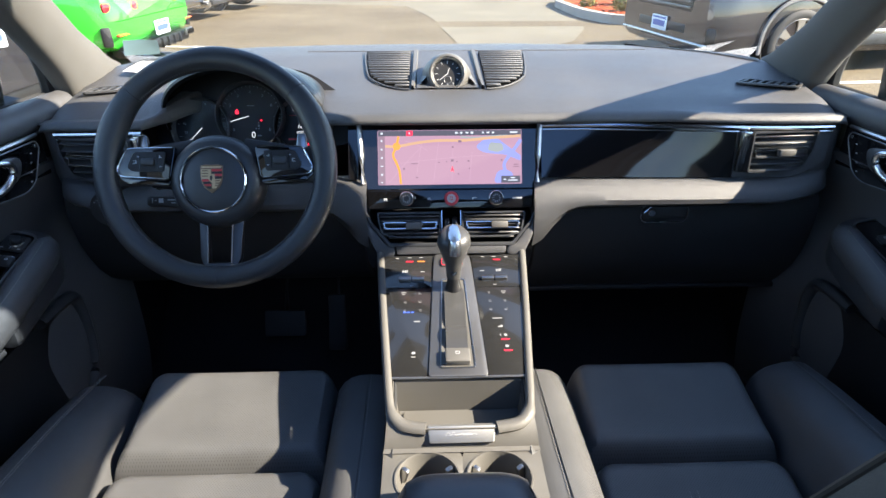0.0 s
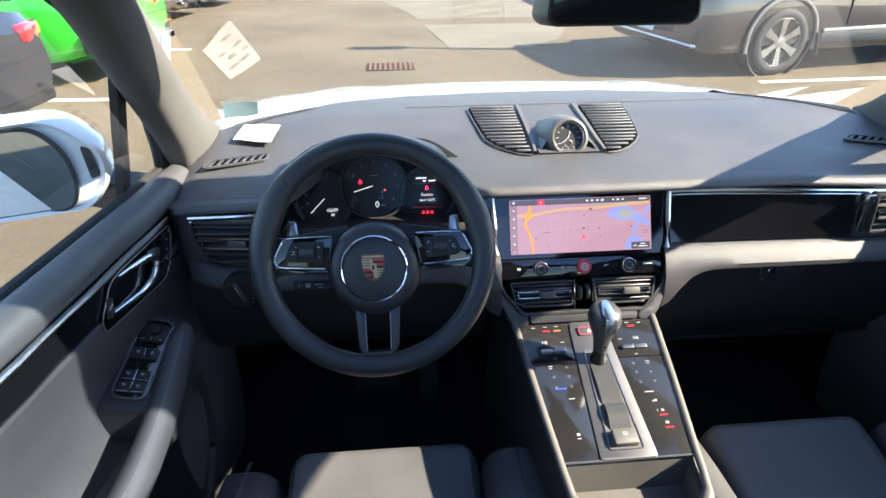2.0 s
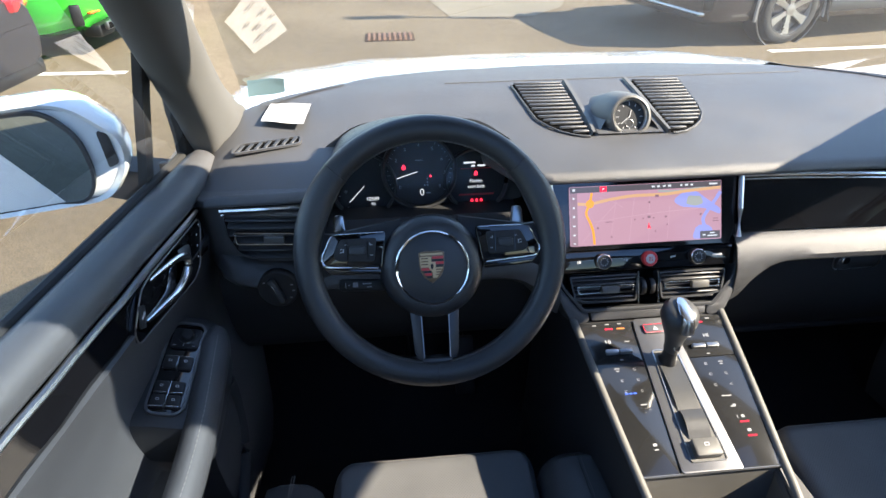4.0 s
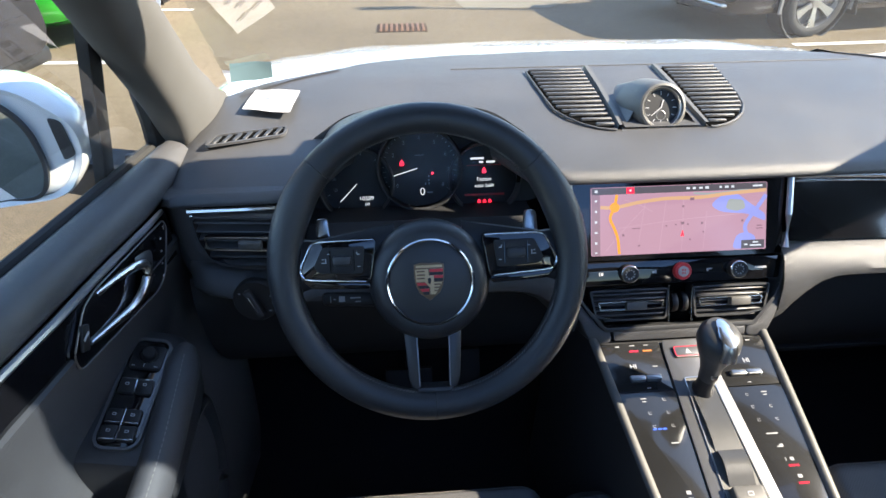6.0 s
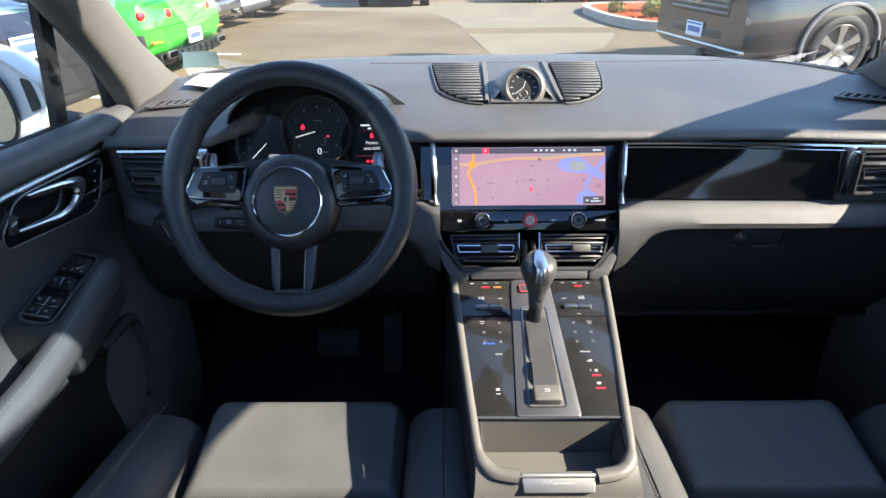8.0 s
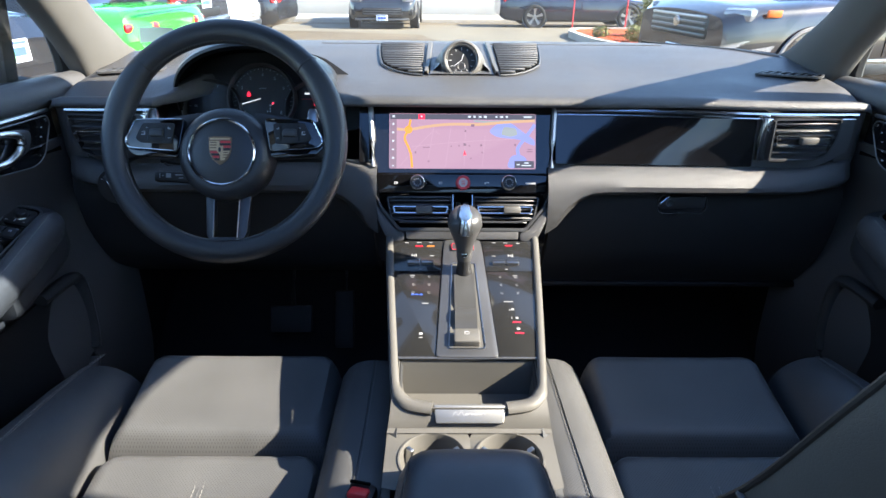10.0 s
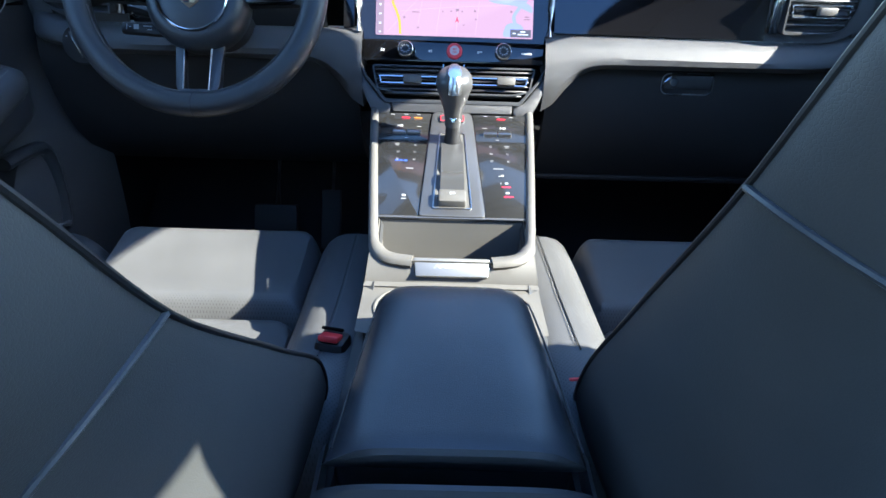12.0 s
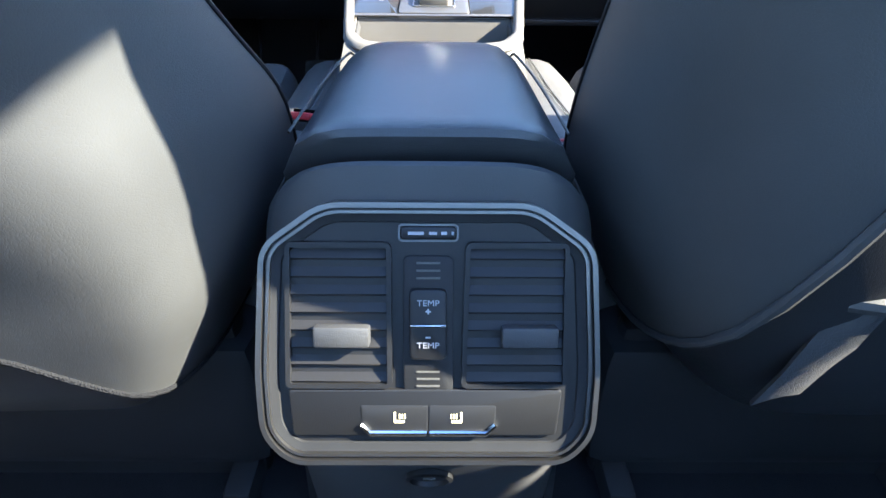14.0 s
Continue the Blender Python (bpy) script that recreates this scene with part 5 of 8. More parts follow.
def cushion_top(x, y, hw, y0, y1, z0, z1, zb, rad, dip, front=True):
    """Height of a stuffed panel at a place on it."""
    R = 0.045
    v = (y - y0) / (y1 - y0)
    dx, dy = hw - abs(x), min(y - y0, y1 - y)
    d = min(dx, dy)
    if dx < R and dy < R and front and y1 - y < R:
        d = max(0.0, R - math.hypot(R - dx, R - dy))
    k = 1 - (1 - max(0.0, min(1, d / rad))) ** 2.4
    t = z0 + (z1 - z0) * v - dip * (1 - (x / hw) ** 2) * math.sin(math.pi * v)
    return zb + (t - zb) * max(0, k) ** 0.55


def cushion_panel(cx, half0, half1, y0, y1, z0, z1, zb, rad=0.035, dip=0.012, front=True):
    """A stuffed panel with straight sides that may taper; z0 and z1 are its rear and front heights."""
    rings = []
    for v in warp_steps(34):
        y = y0 + (y1 - y0) * v
        hw = half0 + (half1 - half0) * v
        rings.append([(cx + hw * (2 * u - 1), y, cushion_top(hw * (2 * u - 1), y, hw, y0, y1, z0, z1, zb, rad, dip, front)) for u in warp_steps(34)])
    return loft(rings)


def stitches(pts, parent, gap=0.007, length=0.0045, r=0.0007):
    """A row of single stitches along a line."""
    p = [Vector(q) for q in pts]
    total = sum((b - a).length for a, b in zip(p, p[1:]))
    out = []
    s = 0.0
    while s < total - length:
        acc = 0
        for a, b in zip(p, p[1:]):
            L = (b - a).length
            if s < acc + L:
                d = (b - a) / L
                q0 = a + d * (s - acc)
                out.append(tube([q0, q0 + d * length * 0.5 + Vector((0, 0, r * 0.6)), q0 + d * length], r, 5))
                break
            acc += L
        s += gap
    return part("stitching", join(*out), M_THREAD, parent, "pale thread stitching")


def seat(cx, dy, lean, inner, label):
    st = thing("front_seat", label, "car seat", (cx, 0.55 + dy, 0.40), group="front seats")
    T = Matrix.Translation((cx, 0, 0))

    def put(name, bm, material, text="", parent=None):
        bmesh.ops.transform(bm, matrix=T, verts=bm.verts)
        return part(name, bm, material, parent or st, text)
    off, hf = (-0.010, 0.174) if lean > 0.5 else (0.0, 0.165)
    cf = put("thigh_cushion", cushion_panel(off, hf - 0.001, hf + 0.001, 0.690, 0.892, 0.700, 0.737, 0.58, 0.034, 0.006), M_PERF, "perforated black leather cushion front")
    sc = put("seat_cushion", cushion_panel(off, hf - 0.008, hf - 0.001, 0.38, 0.700, 0.650, 0.692, 0.58, 0.026, 0.012), M_PERF, "perforated black leather cushion")
    for k in (-1, 1):
        line = [(0.006 * k - 0.012, y, 0.652 + 0.034 * (y - 0.33) / 0.37 - 0.011 * math.sin(math.pi * (y - 0.33) / 0.37) + 0.0015) for y in [0.36 + 0.32 * i / 12 for i in range(13)]]
        stitches([T @ Vector(q) for q in line], sc)
    put("seam", tube([(-0.012, y, 0.652 + 0.034 * (y - 0.33) / 0.37 - 0.011 * math.sin(math.pi * (y - 0.33) / 0.37)) for y in [0.36 + 0.32 * i / 12 for i in range(13)]], 0.0022, 6), M_LEATHER, "raised cushion seam", sc)
    stitches([T @ Vector((off + x, 0.874, cushion_top(x, 0.874, hf, 0.690, 0.892, 0.700, 0.737, 0.58, 0.034, 0.006) + 0.0008)) for x in [-0.135 + 0.27 * i / 20 for i in range(21)]], cf, 0.006)
    for s in (-1, 1):
        rings = []
        low = (0.040 if lean > 0.5 else 0.022) if s == inner else 0.0
        for y, w, zt, xc in ((0.862, 0.02, 0.690, 0.190), (0.856, 0.036, 0.728, 0.190), (0.835, 0.044, 0.752, 0.192), (0.76, 0.047, 0.768, 0.194), (0.65, 0.048, 0.785, 0.196), (0.52, 0.048, 0.800, 0.198), (0.47, 0.044, 0.790, 0.197), (0.435, 0.036, 0.765, 0.192), (0.42, 0.02, 0.71, 0.186)):
            ring = []
            zt -= low * min(1.0, (0.88 - y) / 0.2)
            xc -= 0.25 * low
            if s != inner and lean > 0.5:
                xc += 0.018
                zt -= 0.022
            for k in range(18):
                a = 2 * math.pi * k / 18
                ca, sa = math.cos(a), math.sin(a)
                hh = (zt - 0.56) / 2
                ring.append((s * (xc + 0.014 + w * math.copysign(abs(ca) ** 0.6, ca) + 0.022 * sa), y, 0.56 + hh + hh * math.copysign(abs(sa) ** 0.45, sa)))
            rings.append(ring)
        bo = put("side_bolster", loft(rings, True, True), M_PERF if s == inner else M_LEATHER, "raised leather side bolster")
        ln = spline([(s * (0.226 - 0.25 * low), y, z + 0.001 - low * min(1.0, (0.88 - y) / 0.2)) for y, z in ((0.835, 0.752), (0.76, 0.768), (0.65, 0.785), (0.52, 0.800))], 24)
        put("seam", tube(ln, 0.0010, 6), M_LEATHER, "", bo)
        stitches([T @ (q + Vector((s * 0.004, 0, -0.0005))) for q in ln], bo, 0.007, 0.0045, 0.0006)
    put("seat_base", box((0, 0.60, 0.53), (0.40, 0.50, 0.18), 0.03), M_DARK, "dark plastic seat base")
    put("rear_skirt", box((0, 0.385, 0.50), (0.36, 0.03, 0.26), 0.01), M_DARK)
    for s in (-1, 1):
        put("seat_rail", box((s * 0.16, 0.60, 0.42), (0.03, 0.56, 0.05), 0.006), M_DARK)
    # backrest: front and shell
    us = [math.copysign(1 - (1 - abs(u)) ** 2.2, u) for u in [-1 + 2 * k / 40 for k in range(41)]]
    rings = []
    for w in [k / 44 for k in range(45)]:
        rings.append([])
        for u in us:
            lo = shell_low(u * inner, lean)
            rings[-1].append(rear_point(u, lo + (1.40 - lo) * w, lean))
    sh = put("backrest_shell", loft(rings), M_SHELL, "smooth black leather back of the backrest")
    zs = [0.60 + 0.80 * k / 40 for k in range(41)]
    put("backrest_front", loft([[(seat_half(z, lean) * u, seat_side(z, lean) - (0.012 * (1 - abs(u) ** 6) + 0.045 * (1 - min(1, abs(u) / 0.7) ** 3)) * (1 if z < 1.05 else 0.25), z) for u in us] for z in zs]), M_PERF, "perforated leather front of the backrest")
    put("lower_cover", loft([[rear_point(u * 0.96, z, lean, -0.030) for u in us] for z in zs[1:24]]), M_RIM, "dark grained cover below the shell")
    for s in (-1, 1):
        low = shell_low(s * inner, lean)
        put("piping", tube([rear_point(s * 0.99999, z, lean, 0.0) for z in [low + (1.38 - low) * k / 40 for k in range(41)]], 0.0020, 8), M_BLACK, "black piping along the edge", sh)
        zt, drop = 1.077 - 0.064 * lean, 0.11 + 0.12 * lean
        put("seam", tube([rear_point(s * u, zt - drop * (1 - u), lean, 0.0012) for u in (0.9999, 0.999, 0.995, 0.98, 0.95, 0.9, 0.8, 0.7, 0.6, 0.5, 0.4)], 0.0022, 8), M_ARM, "raised seam across the shell", sh)
    # Driver's edge painted matt black for shade; the passenger's keeps lighter leather.
    put("lower_edge", tube([rear_point(u, shell_low(u * inner, lean), lean, 0.0005) for u in us], 0.0022 if lean > 0.5 else 0.004, 8), M_CARPET if lean > 0.5 else M_SHELL, "rolled lower edge of the shell", sh)
    if lean < 0.5:
        # strap with a hook below the shell
        sp = part("strap", thicken(loft([[(0.229, 0.246, 0.672), (0.244, 0.243, 0.685), (0.258, 0.246, 0.684)], [(0.240, 0.244, 0.705), (0.255, 0.240, 0.715), (0.268, 0.244, 0.712)], [(0.248, 0.243, 0.738), (0.265, 0.237, 0.742), (0.281, 0.243, 0.736)], [(0.258, 0.242, 0.768), (0.275, 0.234, 0.768), (0.296, 0.242, 0.760)]]), 0.004), M_LEATHER, st, "black leather strap with pale stitching")
        part("hook", tube([(0.257, 0.238, 0.769), (0.272, 0.230, 0.772), (0.290, 0.232, 0.768), (0.310, 0.240, 0.762)], 0.006, 8), M_SHELL, sp)
        stitches([(0.246, 0.2395, 0.722), (0.260, 0.2365, 0.727), (0.276, 0.241, 0.724)], sp, 0.005, 0.0032, 0.0006)
    return st


seat(-0.362, 0.0, 1.0, 1, "black leather driver's seat with perforated sunlit cushion")
seat(0.360, 0.0, 0.0, -1, "black leather passenger seat with perforated cushion")
# belt buckles beside the console
for x, y, z, turn in ((-0.135, 0.545, 0.768, -12), (0.131, 0.493, 0.763, 6)):
    b = thing("belt_buckle", "black seat belt buckle with a red release button", "seat belt buckle", (x, y, 0.66), group="belt buckles")
    R = pose(0, 0, 0, -8, 0, turn)
    part("housing", box((x, y - 0.006, z - 0.060), (0.036, 0.034, 0.118), 0.007, R), M_BLACK, b)
    part("button", box((x, y - 0.004, z + 0.001), (0.024, 0.020, 0.008), 0.003, pose(0, 0, 0, -24, 0, turn)), M_RED, b, "red release button")
    # Flat insert painted as the shade in the tongue slot.
    part("slot", box((x, y + 0.0125, z + 0.0005), (0.026, 0.003, 0.004), 0.001, R), M_DEEPSHADE, b)
    part("stalk", tube([(x, y - 0.01, z - 0.11), (x, y - 0.03, z - 0.16), (x, y - 0.04, 0.60)], 0.009, 8), M_BLACK, b)

# ---- steering wheel ----
wheel = thing("steering_wheel", "black leather steering wheel with chrome-ringed hub", "steering wheel", (-0.366, 0.94, 1.05))
WH = frame_at((-0.3665, 0.917, 1.0892), (1, 0.0, 0.004), (0, 0.453, 0.891))
NR = 96
rim_r = 0.1682


def on_rim(a, r=rim_r, d=0.0):
    return WH @ Vector((r * math.sin(a), r * math.cos(a), d))


def rim_section(a, grow=0.0):
    """Outline of the rim at an angle from its top: thicker at the thumb rests, flatter behind."""
    deg = abs((math.degrees(a) + 180) % 360 - 180)
    thumb = math.exp(-((deg - 68) / 16) ** 2)
    wide, deep = 0.0176 + 0.0012 * thumb + grow, 0.0170 + 0.0014 * thumb + grow
    out = []
    for j in range(18):
        b = 2 * math.pi * j / 18
        ca, sa = math.cos(b), math.sin(b)
        inner = 0.0032 * thumb if ca < -0.2 else 0.0
        out.append(on_rim(a, rim_r + wide * math.copysign(abs(ca) ** 0.92, ca) - inner, deep * math.copysign(abs(sa) ** 0.92, sa)))
    return out


rings = [rim_section(2 * math.pi * k / NR) for k in range(NR)]
rings.append(rings[0])
bm = loft(rings, True)
bmesh.ops.remove_doubles(bm, verts=bm.verts, dist=1e-6)
rim = part("rim", bm, M_RIM, wheel, "smooth black leather rim")
# leather joints and inner stitching
for deg in (-47, 47, 180):
    part("joint", tube(rim_section(radians(deg), 0.0002), 0.0008, 5, True), M_BLACK, rim)
st = []
for k in range(240):
    a = radians(-172 + 344 * k / 239)
    if 76 < abs(math.degrees(a)) < 104:
        continue
    st.append(tube([on_rim(a, rim_r - 0.0172, 0.0040), on_rim(a + 0.014, rim_r - 0.0166, 0.0078)], 0.0006, 4))
part("stitching", join(*st), M_THREAD, rim)
# hub
HB0 = WH @ Matrix.Translation((-0.001, -0.0190, 0))
hub = part("hub", lathe([(0.060, -0.048), (0.0705, -0.034), (0.0722, -0.018), (0.0705, -0.004), (0.066, 0.004), (0.060, 0.009), (0.0535, 0.0115), (0.0505, 0.0110)], HB0, 56, False), M_RIM, wheel, "round leather-like airbag hub")
part("chrome_ring", lathe([(0.0505, 0.0105), (0.0506, 0.0135), (0.0490, 0.0150), (0.0474, 0.0138), (0.0470, 0.010)], HB0, 56, False), M_CHROME, hub, "chrome ring")
part("hub_cap", lathe([(0.0470, 0.0105), (0.040, 0.0128), (0.025, 0.0145), (0.0001, 0.0155)], HB0, 48, False), M_RIM, hub)
CR = HB0 @ Matrix.Translation((-0.001, 0.002, 0.0152))
shield = [(-0.0172, 0.0195), (-0.009, 0.0215), (0.0, 0.0208), (0.009, 0.0215), (0.0172, 0.0195), (0.0170, 0.004), (0.0155, -0.005), (0.0115, -0.0135), (0.0, -0.0225), (-0.0115, -0.0135), (-0.0155, -0.005), (-0.0170, 0.004)]
m_gold = mat("dull_gold", (0.50, 0.36, 0.20), 0.35, 0.2, bump=0.05)
m_edge = mat("dark_bronze", (0.16, 0.105, 0.06), 0.4, 0.4, bump=0.05)
cr = part("crest", plate(shield, CR, -0.003, 0.0012, 0.0006), m_edge, hub, "shield-shaped crest in gold, red and black")
red = mat("crest_red", (0.50, 0.035, 0.04), 0.3, bump=0.0)


def crest_field(u0, u1, v0, v1, mm, d=0.0006):
    """One field of the shield, kept inside its tapering sides."""
    def half(v):
        return 0.0160 * (1 - max(0.0, (0.004 - v) / 0.0262) ** 1.6)
    o = [(max(-half(v), min(half(v), u)), v) for u, v in ((u0, v0), (u1, v0), (u1, v1), (u0, v1))]
    part("band", plate(o, CR, 0.0010, 0.0012 + d), mm, cr)


for k in range(4):
    mm = (red, M_BLACK)[k % 2]
    crest_field(0.0007, 0.0158, 0.0140 - 0.0036 * k, 0.0107 - 0.0036 * k, mm)
    crest_field(-0.0158, -0.0007, -0.0012 - 0.0036 * k, -0.0045 - 0.0036 * k, mm)
crest_field(-0.0158, -0.0007, 0.0140, -0.0003, m_gold, 0.0004)
crest_field(0.0007, 0.0158, -0.0012, -0.0150, m_gold, 0.0004)
for k in range(3):
    crest_field(-0.0140, -0.0048, 0.0125 - 0.0040 * k, 0.0108 - 0.0040 * k, m_edge, 0.0009)
    crest_field(0.0052, 0.0125, -0.0028 - 0.0036 * k, -0.0044 - 0.0036 * k, m_edge, 0.0009)
crest_field(-0.0150, 0.0150, 0.0185, 0.0158, m_gold, 0.0004)
part("middle_shield", plate([(-0.0050, 0.0065), (0.0050, 0.0065), (0.0050, -0.0005), (0, -0.0068), (-0.0050, -0.0005)], CR, 0.0012, 0.0026, 0.0003), m_gold, cr)
part("middle_mark", plate([(-0.0018, 0.0035), (0.0012, 0.0045), (0.0022, 0.001), (0.0008, -0.0035), (-0.0016, -0.002)], CR, 0.0026, 0.0030), M_BLACK, cr)
# side spokes with keys
for s in (-1, 1):
    sp = []
    for f in [k / 10 for k in range(11)]:
        u = s * (0.040 + 0.118 * f)
        top = 0.049 - 0.020 * f + 0.010 * max(0, f - 0.85) / 0.15
        low = -0.026 + 0.004 * f - 0.010 * max(0, f - 0.85) / 0.15
        m, hh = (top + low) / 2, (top - low) / 2
        dd = -0.014 + 0.008 * f
        sp.append([WH @ Vector((u, m + hh * b, dd + c)) for b, c in ((1.0, -0.010), (0.96, -0.002), (0.72, 0.004), (-0.72, 0.006), (-0.97, 0.001), (-1.0, -0.012))])
    spoke = part("spoke", loft(sp, True, True), M_SPOKEDARK, wheel, "dark side spoke with keys")
    o = rounded([(s * 0.1500, 0.0000), (s * 0.1380, 0.0285), (s * 0.1300, 0.0330), (s * 0.0600, 0.0345), (s * 0.0690, -0.0175), (s * 0.1400, -0.0120)], 0.008)
    kp = part("key_panel", plate(o, WH, -0.006, 0.0050, 0.0012), M_PIANO, spoke, "gloss black key panel")
    lip = rounded([(s * 0.1500, -0.004), (s * 0.1400, -0.0125), (s * 0.0690, -0.0180), (s * 0.0715, -0.0250), (s * 0.1360, -0.0220), (s * 0.1480, -0.012)], 0.004)
    part("lower_lip", plate(lip, WH, -0.010, 0.0020, 0.0015), M_PIANO, spoke)
    line = [WH @ Vector((s * u, v, 0.0054)) for u, v in ((0.0640, 0.0325), (0.100, 0.0325), (0.1275, 0.0318), (0.1350, 0.0280), (0.1418, 0.0150), (0.1480, 0.0010), (0.1455, -0.0070), (0.1380, -0.0108), (0.105, -0.0132), (0.0740, -0.0155))]
    part("chrome_edge", tube(spline(line, 46), [0.0008 + 0.0007 * math.exp(-((k - 26) / 10) ** 2) for k in range(46)], 8, False), M_CHROME, kp, "chrome line round the keys")
    kb = rounded([(s * 0.0740, 0.0255), (s * 0.1220, 0.0260), (s * 0.1330, 0.0030), (s * 0.1260, -0.0035), (s * 0.0780, -0.0055)], 0.004)
    part("key_block", plate(kb, WH, 0.005, 0.0078, 0.0012), M_DARK, kp, "block of thumb keys")
    part("thumb_roller", box((0, 0, 0), (0.021, 0.0115, 0.008), 0.003), M_PLASTIC, kp, "small thumb roller").matrix_basis = WH @ Matrix.Translation((s * 0.100, 0.0105, 0.0095))
    for k in (-1, 1):
        part("key_gap", bars(WH @ Matrix.Translation((0, 0, 0.0078)), [(s * 0.100 + k * 0.0135, 0.0105, 0.0007, 0.024)]), M_PIANO, kp)
    part("signs", bars(WH @ Matrix.Translation((0, 0, 0.0078)), [(s * 0.1185, 0.0105, 0.0012, 0.0055), (s * 0.1215, 0.0085, 0.0040, 0.0010), (s * 0.1215, 0.0125, 0.0022, 0.0010), (s * 0.0815, 0.0170, 0.0036, 0.0012), (s * 0.0815, 0.0030, 0.0036, 0.0010), (s * 0.0830, 0.0185, 0.0010, 0.0030), (s * 0.1150, 0.0185, 0.0030, 0.0010)]), M_PRINT, kp)
    # shift paddle
    part("paddle", plate(rounded([(s * 0.116, 0.0300), (s * 0.134, 0.0300), (s * 0.1330, 0.0520), (s * 0.1310, 0.0570), (s * 0.1195, 0.0575)], 0.004), WH, -0.036, -0.028, 0.0015), M_SATIN, wheel, "bright metal shift paddle")
    part("paddle_arm", plate(rounded([(s * 0.070, 0.005), (s * 0.120, 0.016), (s * 0.132, 0.034), (s * 0.116, 0.036), (s * 0.070, 0.030)], 0.004), WH, -0.038, -0.031), M_BLACK, wheel)
# lower double spoke: two bevelled blades that meet the rim
for s in (-1, 1):
    o = [(s * 0.0355, -0.0700), (s * 0.0205, -0.0740), (s * 0.0170, -0.1640), (s * 0.0215, -0.1610), (s * 0.0310, -0.1390)]
    bm = plate(o if s < 0 else o[::-1], WH, -0.022, 0.0005, 0.0)
    for v in bm.verts:
        q = WH.inverted() @ v.co
        if q.z > -0.005:
            q.z += -0.012 + 0.010 * min(1, (-q.y - 0.07) / 0.09) - 0.30 * (abs(q.x) - 0.017)
            v.co = WH @ q
    part("lower_spoke", bevelled(bm, 0.0012), M_SPOKE, wheel, "satin dark metal lower spoke")
    part("blade_line", tube([WH @ Vector((s * 0.0195, -0.076, -0.0105)), WH @ Vector((s * 0.0178, -0.160, -0.0005))], 0.0009, 6), M_SATIN, wheel)
part("spoke_bridge", plate(rounded([(-0.020, -0.146), (0.020, -0.146), (0.024, -0.166), (-0.024, -0.166)], 0.004), WH, -0.016, 0.004, 0.003), M_RIM, wheel)
part("column", lathe([(0.045, -0.04), (0.040, -0.08), (0.040, -0.16)], HB0, 24, False), M_BLACK, wheel, "dark steering column cover")
stalk = part("stalk", tube([WH @ Vector(p) for p in ((-0.03, -0.030, -0.075), (-0.09, -0.020, -0.070), (-0.125, -0.014, -0.066))], [0.008, 0.010, 0.013], 10, False, 0.7), M_BLACK, wheel, "dark column stalk")
part("stalk_ring", lathe([(0.0105, -0.003), (0.0115, 0.0), (0.0105, 0.003)], WH @ Matrix.Translation((-0.118, -0.016, -0.067)) @ pose(0, 0, 0, 0, 80, 0), 16, False), M_CHROME, stalk, "chrome stalk ring")
low = part("cruise_stalk", box((0, 0, 0), (0.070, 0.018, 0.014), 0.006), M_BLACK, wheel, "dark lower column stalk")
low.matrix_basis = WH @ Matrix.Translation((-0.100, -0.047, -0.060)) @ pose(0, 0, 0, 0, 0, -3)
part("signs", bars(WH @ Matrix.Translation((0, 0, -0.0530)), [(-0.124, -0.045, 0.0012, 0.008), (-0.119, -0.045, 0.003, 0.0012), (-0.110, -0.045, 0.0075, 0.007), (-0.093, -0.044, 0.013, 0.0018), (-0.090, -0.049, 0.007, 0.0014)]), M_SIGN, stalk)

# ---- instruments ----
inst = thing("instrument_cluster", "three round dark instruments under a hooded binnacle", "instrument cluster", (-0.37, 1.13, 1.05))
CL = frame_at((-0.366, 1.140, 1.108), (1, 0, 0), (0, 0.36, 0.933))
HOOD = ((1.078, 0.146, 1.208, 1.090), (1.080, 0.149, 1.213, 1.090), (1.088, 0.150, 1.216, 1.094), (1.10, 0.149, 1.216, 1.10), (1.13, 0.145, 1.210, 1.11), (1.16, 0.140, 1.200, 1.12), (1.20, 0.136, 1.184, 1.125), (1.25, 0.128, 1.162, 1.13), (1.30, 0.106, 1.146, 1.125))


def hood_rings(grow):
    return [[(-0.369 + (hw + grow) * math.cos(a), y + 0.040 * (1 - math.sin(a)) ** 2, zb + (zt + grow - zb) * math.sin(a) ** 0.80) for a in [math.pi * k / 36 for k in range(37)]] for y, hw, zt, zb in HOOD]


# Darker than the dash pad: the mirror's shadow is put into its colour.
part("hood", loft(hood_rings(0.0)), M_RIM, inst, "smooth padded hood, dark for the mirror's shadow")
# Lining coloured as deep shade, so that no sun shows on it.
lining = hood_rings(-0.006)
part("hood_lining", loft([hood_rings(0.0)[0]] + lining[:-1]), M_DEEPSHADE, inst, "black hood lining with shade painted in")
part("back_panel", plate(rounded([(-0.185, -0.055), (0.185, -0.055), (0.18, 0.03), (0.10, 0.085), (-0.10, 0.085), (-0.18, 0.03)], 0.03), CL, -0.025, -0.012), M_BLACK, inst)
part("lower_panel", loft([[(x, 1.125, 1.055), (x, 1.07, 1.062), (x, 1.045, 1.045), (x, 1.05, 1.01)] for x in (-0.53, -0.45, -0.37, -0.29, -0.21)]), M_DARK, inst)
gauges = ((-0.0960, -0.0205, 0.0525, "speed_dial"), (-0.0025, 0.001, 0.0600, "rev_counter"), (0.0935, -0.0190, 0.0515, "info_dial"))
